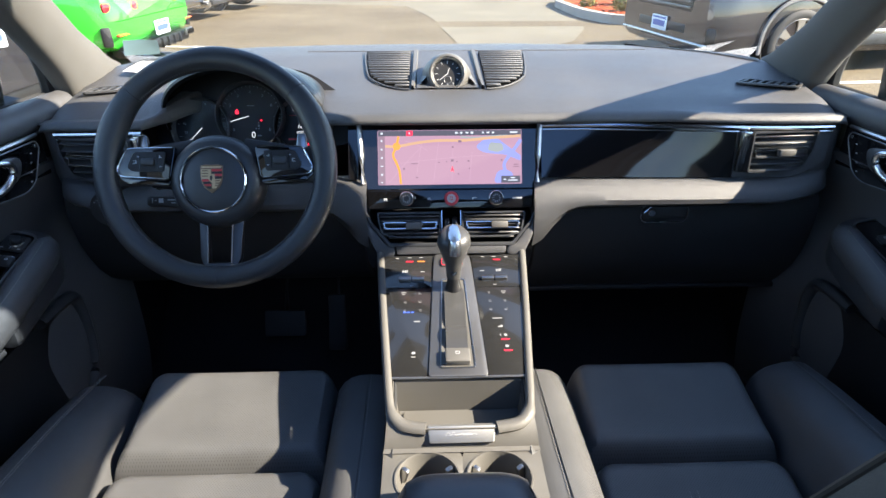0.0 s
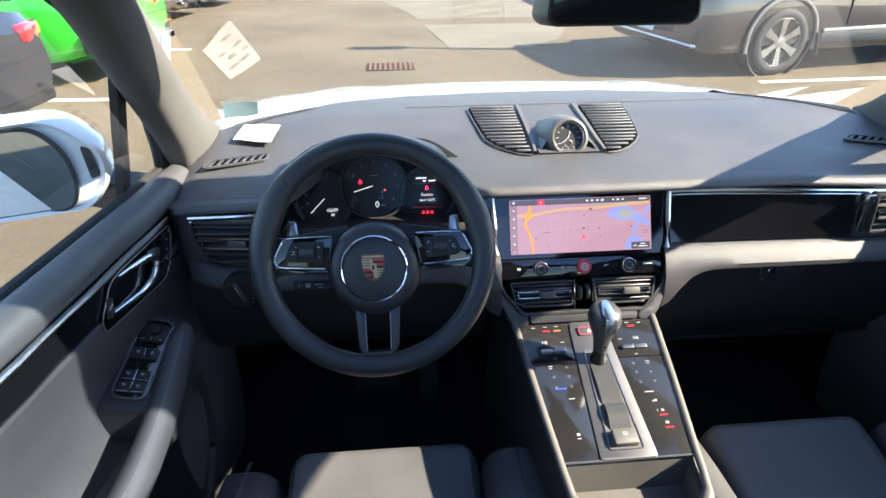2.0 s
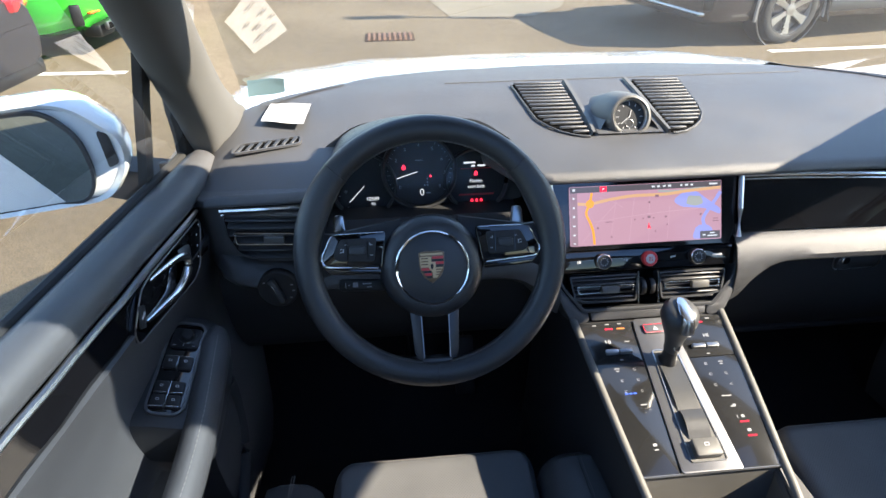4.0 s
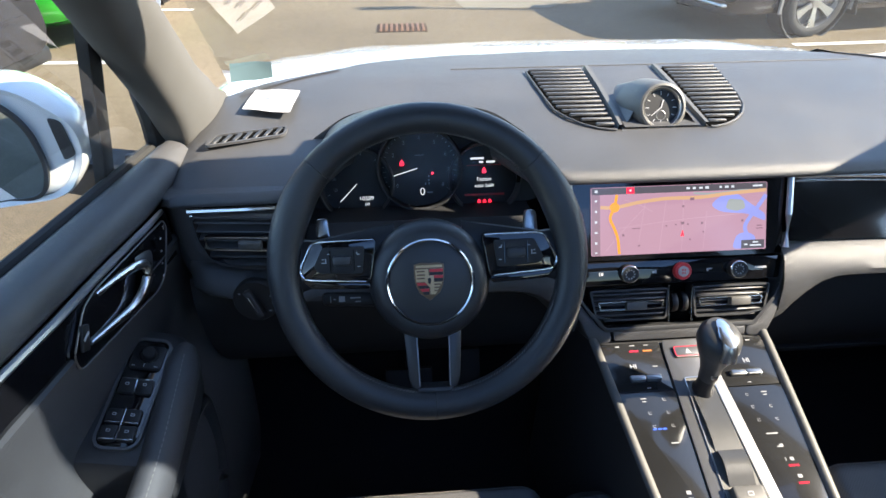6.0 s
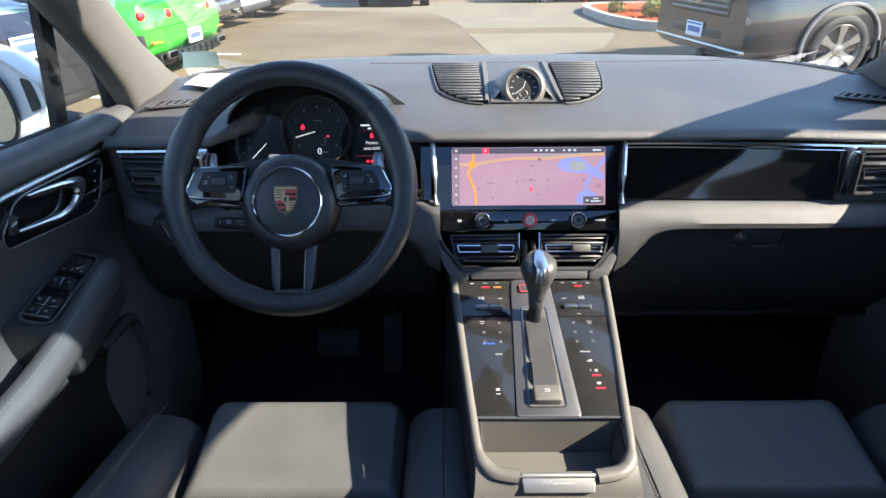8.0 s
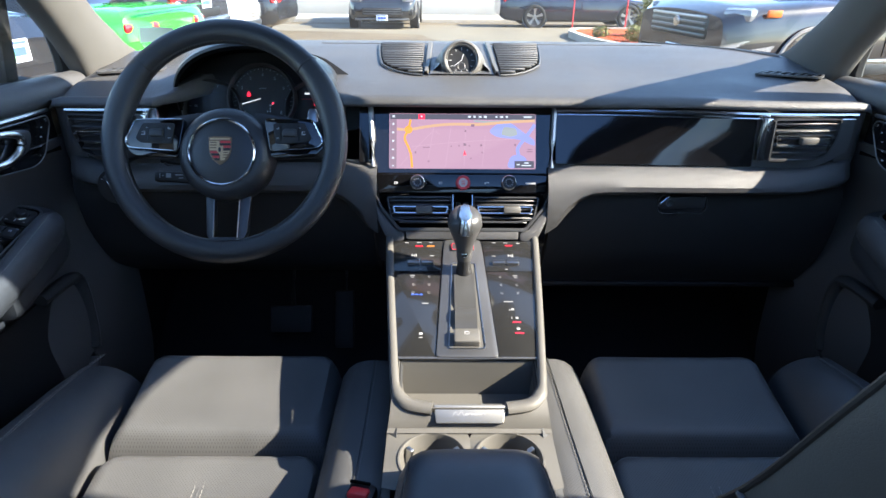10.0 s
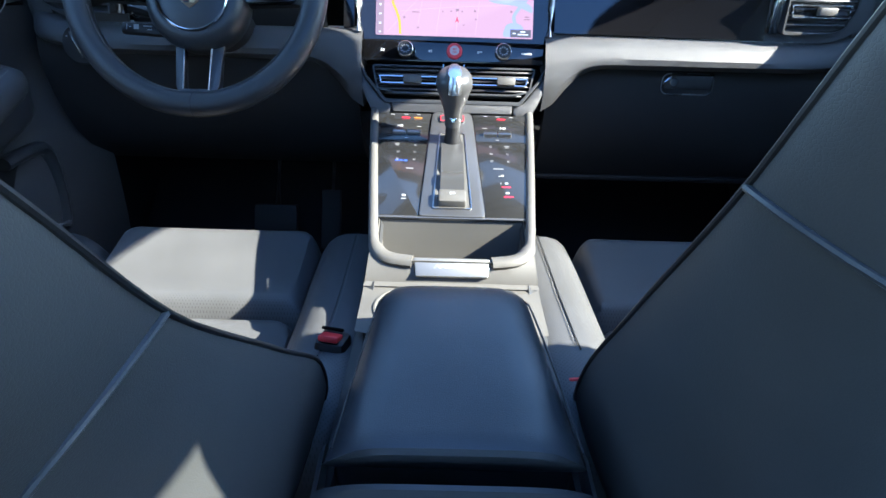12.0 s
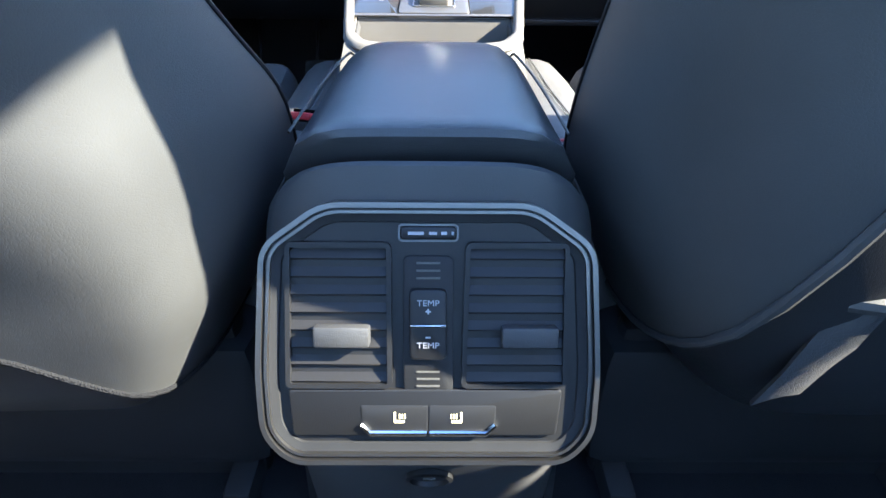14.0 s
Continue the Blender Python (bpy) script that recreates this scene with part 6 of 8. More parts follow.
for u, v, r, nm in gauges:
    G = CL @ Matrix.Translation((u, v, 0.0 if nm != "rev_counter" else 0.006))
    g = part(nm, lathe([(0.0001, -0.010), (r - 0.003, -0.010)], G, 48, False), M_BLACK, inst, "black dial with white figures")
    part("bezel", lathe([(r - 0.003, -0.011), (r - 0.001, 0.004), (r + 0.001, 0.006), (r + 0.003, 0.004), (r + 0.004, -0.012)], G, 48, False), M_PLASTIC, g)
    part("cover", lathe([(0.0001, 0.0035), (r - 0.001, 0.0035)], G, 40, False), M_COVER, g).visible_shadow = False
    F0 = G @ Matrix.Translation((0, 0, -0.0098))
    if nm == "rev_counter":
        for k in range(9):
            a = radians(-128 + 32 * k)
            part("mark", bars(F0 @ pose(0, 0, 0, 0, 0, -math.degrees(a)), [(0, r - 0.008, 0.0010, 0.0045)]), M_SIGN, g)
            lettering("figure", str(k), 0.0080, F0 @ Matrix.Translation(((r - 0.0175) * math.sin(a), (r - 0.0175) * math.cos(a), 0)), M_PRINT, g)
        for k in range(33):
            a = -128 + 8 * k
            if k % 4:
                part("fine_mark", bars(F0 @ pose(0, 0, 0, 0, 0, -a), [(0, r - 0.0068, 0.0007, 0.0026)]), M_PRINT, g)
        part("needle", bars(F0 @ pose(0, 0, 0.002, 0, 0, 106), [(0, 0.022, 0.0014, 0.036)], 0.001), M_GLOWWHITE, g)
        part("belt_lamp", plate([(-0.003, -0.005), (0.003, -0.005), (0.0035, 0.0), (0.0015, 0.002), (0, 0.005), (-0.0015, 0.002), (-0.0035, 0.0)], F0 @ Matrix.Translation((-0.026, 0.008, 0)), 0.0002, 0.001), M_GLOWRED, g, "lit red seat belt lamp")
        part("lamp", lathe([(0.0001, 0.001), (0.0019, 0.001)], F0 @ Matrix.Translation((0.0185, -0.009, 0)), 12, False), M_GLOWRED, g)
        part("gear_marks", bars(F0, [(0.013, -0.013, 0.002, 0.003), (0.013, -0.019, 0.002, 0.003), (0.008, -0.024, 0.002, 0.003), (0.013, -0.024, 0.002, 0.003), (0.0, 0.018, 0.014, 0.0012)]), M_PRINT, g)
        lettering("figure", "0", 0.016, F0 @ Matrix.Translation((0.003, -0.036, 0)), M_GLOWWHITE, g)
        part("unit", bars(F0, [(0.014, -0.037, 0.008, 0.002)]), M_PRINT, g)
    elif nm == "speed_dial":
        for k in range(9):
            a = radians(-140 + 30 * k)
            part("mark", bars(F0 @ pose(0, 0, 0, 0, 0, -math.degrees(a)), [(0, r - 0.008, 0.001, 0.004)]), M_PRINT, g)
        lettering("figure", "25", 0.006, F0 @ Matrix.Translation((-0.031, -0.008, 0)), M_PRINT, g)
        lettering("figure", "50", 0.006, F0 @ Matrix.Translation((-0.033, 0.008, 0)), M_PRINT, g)
        part("needle", bars(F0 @ pose(0, 0, 0.002, 0, 0, 135), [(0, 0.018, 0.0013, 0.036)], 0.001), M_GLOWWHITE, g)
        lettering("figure", "10589", 0.0088, F0 @ Matrix.Translation((0.013, -0.022, 0)), M_GLOWWHITE, g)
        lettering("figure", "00", 0.0068, F0 @ Matrix.Translation((0.014, -0.0305, 0)), M_GLOWWHITE, g)
    else:
        part("red_rule", bars(F0, [(0.0, 0.020, 0.052, 0.0012), (0.0, -0.024, 0.060, 0.003)]), M_RED, g, "thin red rules")
        part("bars_top", bars(F0, [(-0.010, 0.030, 0.020, 0.003), (-0.004, 0.0245, 0.006, 0.003), (0.010, 0.0245, 0.013, 0.003)]), M_GLOWWHITE, g)
        lettering("letters", "Fasten", 0.0085, F0 @ Matrix.Translation((0.0, -0.001, 0)), M_GLOWWHITE, g)
        lettering("letters", "seat belt", 0.0085, F0 @ Matrix.Translation((0.0, -0.0105, 0)), M_GLOWWHITE, g)
        part("belt_lamp", plate([(-0.003, -0.004), (0.003, -0.004), (0.003, 0.001), (0, 0.005), (-0.003, 0.001)], F0 @ Matrix.Translation((0, 0.012, 0)), 0.0002, 0.001), M_GLOWRED, g)
        for k in range(3):
            part("belt_lamp", plate([(-0.0025, -0.0035), (0.0025, -0.0035), (0.0025, 0.001), (0, 0.0035), (-0.0025, 0.001)], F0 @ Matrix.Translation((-0.008 + 0.008 * k, -0.034, 0)), 0.0002, 0.001), M_GLOWRED, g)
part("trip_key", lathe([(0.0001, 0.010), (0.006, 0.010), (0.008, 0.008), (0.008, 0.0)], CL @ Matrix.Translation((-0.103, -0.068, 0.01)), 20), M_BLACK, inst, "small round key")

# ---- doors ----


def door_x(y):
    """Inner face of the door, at its chrome line."""
    return lerp_table(((0.1, 0.82), (0.53, 0.780), (0.61, 0.769), (0.71, 0.754), (0.854, 0.733), (1.046, 0.706), (1.18, 0.697)), y)[0]


def glass_x(y):
    """Plan line of the window glass at the sill."""
    return 0.800 - 0.138 * (y - 0.86)


def door(s):
    d = thing("door_1" if s < 0 else "door_2", "closed front door with grey upper panel and chrome line" if s < 0 else "closed passenger door with grey upper panel", "car door", (s * 0.75, 0.75, 0.42), kind="structure")
    ys = [0.42, 0.5, 0.6, 0.7, 0.8, 0.9, 1.0, 1.06, 1.12, 1.172]
    rings = []
    for y in ys:
        x = door_x(y)
        nose = max(0, (y - 1.06) / 0.112) ** 2
        G = glass_x(y)
        rings.append(spline([(s * (G - 0.004), y, 1.125), (s * (G - 0.010), y, 1.140), (s * (G - 0.022), y, 1.147), (s * (G + x) / 2, y, 1.153 - 0.002 * nose), (s * (x + 0.012), y, 1.149 - 0.003 * nose), (s * (x + 0.001), y, 1.137 - 0.006 * nose), (s * x, y, 1.120), (s * (x + 0.006), y, 1.110)], 22))
    part("sill_pad", loft(rings), M_VINYL, d, "grey grained window sill")
    # end face towards the dashboard
    part("front_edge", box((s * 0.745, 1.166, 0.90), (0.09, 0.012, 0.47), 0.004), M_PLASTIC, d)
    part("belt_seal", tube([(s * (glass_x(y) - 0.004), y, 1.142) for y in (0.42, 0.6, 0.8, 1.0, 1.17)], 0.0075, 8), M_RUBBER, d, "black window seal")
    part("chrome_strip", tube([(s * (door_x(y) - 0.001), y, 1.1075) for y in [0.42 + 0.62 * k / 14 for k in range(15)]], [0.0048] * 13 + [0.0044, 0.003], 8, False), M_SATIN, d, "satin chrome line")
    part("trim_band", thicken(loft([[(s * (door_x(y) + 0.004), y, 1.104), (s * (door_x(y) + 0.005), y, 1.085), (s * (door_x(y) + 0.004), y, 1.056 - 0.02 * max(0, (y - 0.78) / 0.26))] for y in [0.42 + 0.63 * k / 12 for k in range(13)]]), 0.004), M_PIANO, d, "gloss black trim band")
    # middle panel
    rings = []
    for y in ys:
        x = door_x(y)
        rings.append(spline([(s * (x + 0.005), y, 1.06), (s * (x + 0.014), y, 1.03), (s * (x + 0.028), y, 0.99), (s * (x + 0.040), y, 0.94), (s * (x + 0.042), y, 0.90), (s * (x + 0.034), y, 0.86), (s * (x + 0.018), y, 0.82), (s * (x + 0.008), y, 0.76), (s * (x + 0.006), y, 0.70), (s * (x + 0.012), y, 0.56), (s * (x + 0.03), y, 0.45)], 33))
    part("middle_panel", thicken(loft(rings), 0.01), M_VINYL, d, "grey padded door panel")
    # Hidden sheet added inside the door to stop sun leaking through slits.
    part("door_light_block", thicken(loft([[(s * (glass_x(y) - 0.012), y, z) for z in (0.45, 0.7, 0.95, 1.128)] for y in ys]), 0.006), M_BLACK, d)
    part("outer_skin", box((s * 0.86, 0.79, 0.75), (0.05, 0.78, 0.58), 0.02), M_WHITE, d)
    # inner handle
    hb = [(0.820, 1.042), (0.820, 1.062), (0.856, 1.096), (0.880, 1.1005), (1.030, 1.1005), (1.034, 1.088), (1.004, 1.037), (0.980, 1.026)]

    def hpt(y, z, o=0.0):
        return Vector((s * (door_x(y) + 0.002 - o), y, z))
    n = len(hb)
    ho = rounded(hb, 0.012)
    bm = bmesh.new()
    a = [bm.verts.new(hpt(y, z, 0.0)) for y, z in ho]
    b = [bm.verts.new(hpt(y, z, 0.006)) for y, z in ho]
    bm.faces.new(b)
    for i in range(len(a)):
        bm.faces.new((a[i], a[(i + 1) % len(a)], b[(i + 1) % len(a)], b[i]))
    hd = part("handle_plate", bm, M_PIANO, d, "gloss black handle plate", smooth=False)
    edge = [hpt(y, z, 0.0062) for y, z in ho]
    part("plate_edge", tube(edge, 0.0012, 6, True), M_DKMETAL, hd, "thin satin edge")
    lp = spline([hpt(0.878, 1.0970, 0.009), hpt(0.912, 1.0950, 0.014), hpt(0.941, 1.0905, 0.018), hpt(0.9555, 1.0790, 0.018), hpt(0.945, 1.0600, 0.017), hpt(0.919, 1.0490, 0.014), hpt(0.881, 1.0520, 0.011), hpt(0.846, 1.0575, 0.008)], 38)
    part("door_handle", tube(lp, [0.0022 + 0.0036 * math.sin(math.pi * k / 37) ** 1.2 for k in range(38)], 12, False, 1.2), M_HANDLE, hd, "looped metal door handle")
    inner = [(0.941, 1.0905, 0.0165), (0.9555, 1.0790, 0.0165), (0.945, 1.0600, 0.0155), (0.930, 1.0520, 0.014)]
    outer = [(0.952, 1.0945, 0.0100), (0.984, 1.0840, 0.0090), (0.974, 1.0580, 0.0090), (0.946, 1.0465, 0.0090)]
    part("handle_flap", loft([spline([hpt(*q) for q in row], 14) for row in (inner, [tuple((a + b) / 2 for a, b in zip(p, q)) for p, q in zip(inner, outer)], outer)]), M_DKMETAL, hd, "grey back of the handle")
    bm = bmesh.new()
    bm.faces.new([bm.verts.new(hpt(y, z, 0.0068)) for y, z in rounded([(0.852, 1.057), (0.886, 1.0945), (0.944, 1.089), (0.950, 1.080), (0.940, 1.058), (0.920, 1.050)], 0.006)])
    part("handle_bowl", bm, M_DARK, hd, smooth=False)
    part("lock_key", box((s * (door_x(0.84) - 0.006), 0.840, 1.070), (0.004, 0.014, 0.028), 0.0015, pose(0, 0, 0, -30)), M_BLACK, hd)
    part("lock_mark", box((s * (door_x(0.84) - 0.0085), 0.840, 1.072), (0.001, 0.012, 0.003), 0.0004, pose(0, 0, 0, 10)), M_PRINT, hd)
    for k in range(4):
        part("memory_key_mark", box((s * (door_x(1.0) - 0.0085), 0.988 + 0.007 * k, 1.043 + 0.014 * k), (0.001, 0.004, 0.002), 0.0004), M_PRINT, hd)
    part("tweeter_dot", box((s * (door_x(1.02) - 0.008), 1.022, 1.094), (0.003, 0.006, 0.005), 0.001), M_CHROME, hd)
    # armrest: a block with a sloping top that falls towards the cabin
    def arm_top(y):
        return 0.942 + 0.236 * (y - 0.889)
    rings = []
    for y, hw, dz in ((0.800, 0.050, 0.012), (0.802, 0.056, 0.004), (0.810, 0.059, 0.0), (0.86, 0.060, 0.0), (0.91, 0.060, 0.0), (0.945, 0.058, 0.0), (0.968, 0.050, 0.002), (0.982, 0.036, 0.008), (0.988, 0.020, 0.022)):
        xc, t = 0.735 - 0.02 * (y - 0.889), arm_top(y) - dz
        bot = t - 0.078 + 2 * dz
        ring = []
        for k in range(36):
            a = 2 * math.pi * k / 36
            ca, sa = math.cos(a), math.sin(a)
            dx = hw * math.copysign(abs(ca) ** 0.40, ca)
            ring.append((s * xc + dx, y, (t + bot) / 2 + (t - bot) / 2 * math.copysign(abs(sa) ** 0.42, sa) + s * 0.22 * dx))
        rings.append(ring)
    part("door_armrest", loft(rings, True, True), M_PLASTIC, d, "dark padded armrest with window keys")
    pull = spline([(s * 0.692, 0.965, 0.938), (s * 0.690, 0.88, 0.916), (s * 0.690, 0.80, 0.895), (s * 0.696, 0.70, 0.876), (s * 0.716, 0.58, 0.862), (s * 0.748, 0.42, 0.850)], 24)
    bar = part("pull_bar", tube(pull, [0.012, 0.018] + [0.0215] * 22, 16, False, 1.35), M_VINYL, d, "padded grey pull bar with a stitched seam")
    stitches([q + Vector((-s * 0.009, 0, 0.0268)) for q in pull[2:]], bar, 0.007, 0.0045, 0.0006)
    part("pocket_floor", thicken(loft([[(s * x, y, z) for x, z in ((0.705, 0.838), (0.735, 0.832), (0.775, 0.838), (0.800, 0.850))] for y in (0.42, 0.55, 0.68, 0.80)]), 0.008), M_VINYL, d, "grey floor of the pull pocket")
    # key plate lying on the armrest
    KP = frame_at((s * 0.7300, 0.887, 0.9430), (1, 0, s * 0.22), (-s * 0.03, 0.97, 0.236))
    o = rrect(0.046, 0.146, 0.013)
    kp = part("key_plate", plate(inset(o, 0.001), KP, -0.006, 0.0015, 0.0008), M_PIANO, d, "gloss black window key plate")
    part("plate_rim", bevelled(ring_plate(inset(o, -0.0025), inset(o, 0.0008), KP, -0.004, 0.0035), 0.0008), M_DKMETAL, kp)
    if s < 0:
        part("knob_base", plate(rrect(0.038, 0.034, 0.005), KP @ Matrix.Translation((0.001, 0.046, 0.0015)), 0, 0.004, 0.0015), M_BLACK, kp)
        K = KP @ Matrix.Translation((0.002, 0.049, 0.0045))
        k = part("mirror_knob", lathe([(0.0001, 0.0085), (0.007, 0.0085), (0.0085, 0.0070), (0.0092, 0.0)], K, 24), M_BLACK, kp, "round mirror knob")
        part("ring", lathe([(0.0104, 0.0), (0.0118, 0.0024), (0.0132, 0.0)], K, 28, False), M_CHROME, k)
        part("sign", bars(KP @ Matrix.Translation((0, 0, 0.0055)), [(-0.012, 0.0325, 0.004, 0.0012), (0.014, 0.0325, 0.004, 0.0012), (0.0, 0.0335, 0.0010, 0.005)]), M_PRINT, kp)
        keys = [(-0.0095, 0.004), (0.0105, 0.004), (-0.0105, -0.036), (0.0095, -0.036), (-0.0105, -0.0565), (0.0095, -0.0565)]
    else:
        keys = [(0.0, 0.02)]
    for u, v in keys:
        k = part("window_key", plate(rrect(0.0185, 0.0185, 0.0025), KP @ Matrix.Translation((u, v, 0.0015)) @ pose(0, 0, 0, 10), 0, 0.0065, 0.002), M_BLACK, kp, "black window key")
        part("chrome_lip", box((0, 0, 0), (0.0175, 0.0018, 0.002), 0.0008), M_CHROME, k).matrix_basis = KP @ Matrix.Translation((u, v + (0.0085 if v > -0.03 else -0.0085), 0.0078))
        part("sign", bars(KP @ Matrix.Translation((u, v + 0.001, 0.0086)) @ pose(0, 0, 0, 10), [(0, 0.0012, 0.0040, 0.0007), (0, -0.0012, 0.0040, 0.0007), (-0.0018, 0, 0.0007, 0.003), (0.0018, 0, 0.0007, 0.003)]), M_PRINT, k)
    for v in ((0.004, -0.046) if s < 0 else ()):
        part("key_divider", box((0, 0, 0), (0.0012, 0.018 if v > 0 else 0.040, 0.002), 0.0004), M_CHROME, kp).matrix_basis = KP @ Matrix.Translation((0.0002, v, 0.0082))
    # loudspeaker pocket ring
    ring = spline([(s * 0.716, 0.90, 0.815), (s * 0.712, 0.97, 0.815), (s * 0.711, 1.0, 0.800), (s * 0.711, 1.004, 0.74), (s * 0.712, 0.99, 0.66), (s * 0.716, 0.93, 0.575), (s * 0.722, 0.82, 0.52), (s * 0.728, 0.66, 0.50)], 36)
    part("pocket_ring", tube(ring, 0.0125, 10, False, 0.9), M_PLASTIC, d, "raised dark ring of the door pocket")
    part("speaker_mesh", thicken(loft([[(s * 0.728, y, z) for z in (0.50, 0.60, 0.70, 0.808)] for y in (0.60, 0.80, 0.99)]), 0.004), M_BLACK, d)
    # window frame, post and glass
    fr = spline([(s * 0.752, 1.203, 1.136), (s * 0.750, 1.201, 1.180), (s * 0.745, 1.178, 1.240), (s * 0.734, 1.130, 1.298), (s * 0.718, 1.060, 1.350), (s * 0.698, 0.970, 1.412), (s * 0.672, 0.82, 1.492), (s * 0.645, 0.62, 1.556), (s * 0.640, 0.40, 1.570)], 30)
    part("window_frame", tube(fr, 0.018, 10, False, 1.5), M_RUBBER, d, "black window frame")
    part("frame_seal", tube([q + Vector((-s * 0.017, -0.008, -0.002)) for q in fr], 0.005, 8), M_BLACK, d, "ridged rubber seal")
    part("window_post", loft([[(s * x, y + o * 0.016, z) for x, o in ((xx, -1), (xx - 0.012, -0.9), (xx - 0.012, 0.9), (xx, 1))] for xx, y, z in ((0.787, 1.074, 1.13), (0.769, 1.062, 1.19), (0.749, 1.046, 1.26), (0.722, 1.024, 1.345))], True, True), M_RUBBER, d, "black post of the quarter window")
    g = part("pane", loft([[(s * (glass_x(y) + (0.640 - glass_x(y)) * f), y, 1.13 + 0.44 * f) for f in (0, 0.25, 0.5, 0.75, 1)] for y in (0.42, 0.6, 0.8, 1.0, 1.10, 1.205)]), M_GLASS, d)
    g.visible_shadow = False
    return d


door(-1)
door(1)

# ---- mirrors, papers ----
mir = thing("rear_view_mirror", "dark frameless rear-view mirror under the roof", "mirror", (0, 1.0, 1.45))
MF = frame_at((0, 0.992, 1.436), (1, 0, 0), (0, 0.12, 0.99))
part("casing", plate(rounded([(-0.105, 0.034), (0.105, 0.034), (0.112, -0.022), (0.100, -0.034), (-0.100, -0.034), (-0.112, -0.022)], 0.014), MF, -0.090, 0.0, 0.006), M_BLACK, mir)
part("glass", plate(rounded([(-0.100, 0.030), (0.100, 0.030), (0.106, -0.020), (0.095, -0.030), (-0.095, -0.030), (-0.106, -0.020)], 0.012), MF, 0.0, 0.002), M_DARKGLASS, mir, "dimmed dark mirror glass")
part("stem", tube([(0, 1.035, 1.455), (0, 1.045, 1.478), (0, 1.050, 1.495)], 0.014, 10), M_BLACK, mir)


def paper(name, corners, label, marks, material=M_PAPER):
    """A sheet spanned by four corners."""
    c = [Vector(p) for p in corners]
    rings = [[c[0].lerp(c[1], i / 8).lerp(c[3].lerp(c[2], i / 8), j / 8) + Vector((0, 0, 0.0008 * math.sin(0.9 * i + 0.5 * j))) for i in range(9)] for j in range(9)]
    ob = tagged(part(name, loft(rings), material), label, "paper")
    frm = frame_at(c[0], c[1] - c[0], c[3] - c[0])
    if marks:
        part("marks", bars(frm @ Matrix.Translation((0, 0, 0.003)), marks), M_INK, ob, "faint handwriting")
    return ob


paper("windscreen_sticker", [(-0.672, 1.345, 1.180), (-0.607, 1.369, 1.180), (-0.604, 1.360, 1.210), (-0.668, 1.345, 1.212)], "pale blue-green registration sticker on the windscreen", [], mat("sticker_blue", (0.13, 0.20, 0.22), 0.5, bump=0.0))
paper("loose_paper", [(-0.635, 1.245, 1.1690), (-0.560, 1.225, 1.1680), (-0.5545, 1.313, 1.1745), (-0.627, 1.319, 1.1755)], "white curled handwritten paper on the dashboard", [(0.050, 0.015, 0.020, 0.002), (0.018, 0.060, 0.020, 0.003), (0.045, 0.062, 0.022, 0.003), (0.030, 0.045, 0.014, 0.004), (0.055, 0.035, 0.016, 0.003), (0.02, 0.03, 0.012, 0.003), (0.060, 0.05, 0.012, 0.003)])
# pedals
for x, w, nm in ((-0.40, 0.10, "brake_pedal"), (-0.27, 0.045, "accelerator_pedal")):
    pd = thing(nm, "black ribbed rubber foot pedal", "pedal", (x, 1.28, 0.45), group="pedals")
    part("pad", box((x, 1.26, 0.55), (w, 0.02, 0.065 if w > 0.06 else 0.14), 0.005, pose(0, 0, 0, -25)), M_RUBBER, pd)
    part("arm", tube([(x, 1.28, 0.56), (x, 1.36, 0.70), (x, 1.37, 0.80)], 0.009, 8), M_BLACK, pd)

# ---- own car, outside ----
body = thing("white_car", "gleaming white car body round the dark cabin", "car", (0, 2.2, 0.5))


def hood_z(x, y):
    u = abs(x) / 0.88
    crease = 0.008 * math.exp(-((abs(x) - 0.52) / 0.10) ** 2) + 0.014 * math.exp(-((abs(x) - 0.78) / 0.10) ** 2)
    return 1.105 + crease - 0.042 * u ** 2.2 - 0.055 * u ** 8 - 0.20 * max(0, y - 1.60) ** 2 - 0.35 * max(0, y - 2.35) ** 2


def nose_in(y):
    """Narrowing of the car towards its nose."""
    return 1 - 0.30 * max(0.0, (y - 1.95) / 0.80) ** 1.5


part("bonnet", thicken(loft([[(x * nose_in(y), y, hood_z(x, y)) for x, y in [(x, yf(x) + 0.07 + (2.735 - yf(x) - 0.07) * k / 23) for x in [-0.88 + 1.76 * i / 36 for i in range(37)]]] for k in range(24)]), 0.01), M_WHITE, body, "white bonnet")
for s in (-1, 1):
    part("wing", loft([[(s * x * nose_in(y), y, z) for x, z in ((0.88, hood_z(0.88, y)), (0.91, hood_z(0.88, y) - 0.02), (0.94, hood_z(0.88, y) - 0.08), (0.955, 0.80), (0.95, 0.45))] for y in [1.25 + 0.09 * k for k in range(17)]]), M_WHITE, body, "white front wing")
part("cowl", thicken(loft([[(x, yf(x) + d, z) for d, z in ((0.0, 1.105), (0.03, 1.085), (0.06, 1.080), (0.10, 1.085))] for x in [-0.80 + 1.6 * i / 20 for i in range(21)]]), 0.01), M_BLACK, body, "black scuttle below the windscreen")
part("nose", loft([[(x, 2.735 + d, z) for d, z in ((0.0, 0.78), (0.06, 0.70), (0.10, 0.55), (0.08, 0.30))] for x in (-0.60, -0.35, 0, 0.35, 0.60)]), M_WHITE, body)
lamp_post = thing("street_lamp", "slim grey car park lamp post", "street lamp", (8.8, 6.7, 0))
part("pole", tube([(8.8, 6.7, -0.05), (8.8, 6.7, 3.2), (8.8, 6.7, 6.4)], [0.06, 0.05, 0.04], 10), M_GREYPL, lamp_post)
part("lamp_head", box((8.5, 6.7, 6.42), (0.7, 0.22, 0.09), 0.03), M_GREYPL, lamp_post)
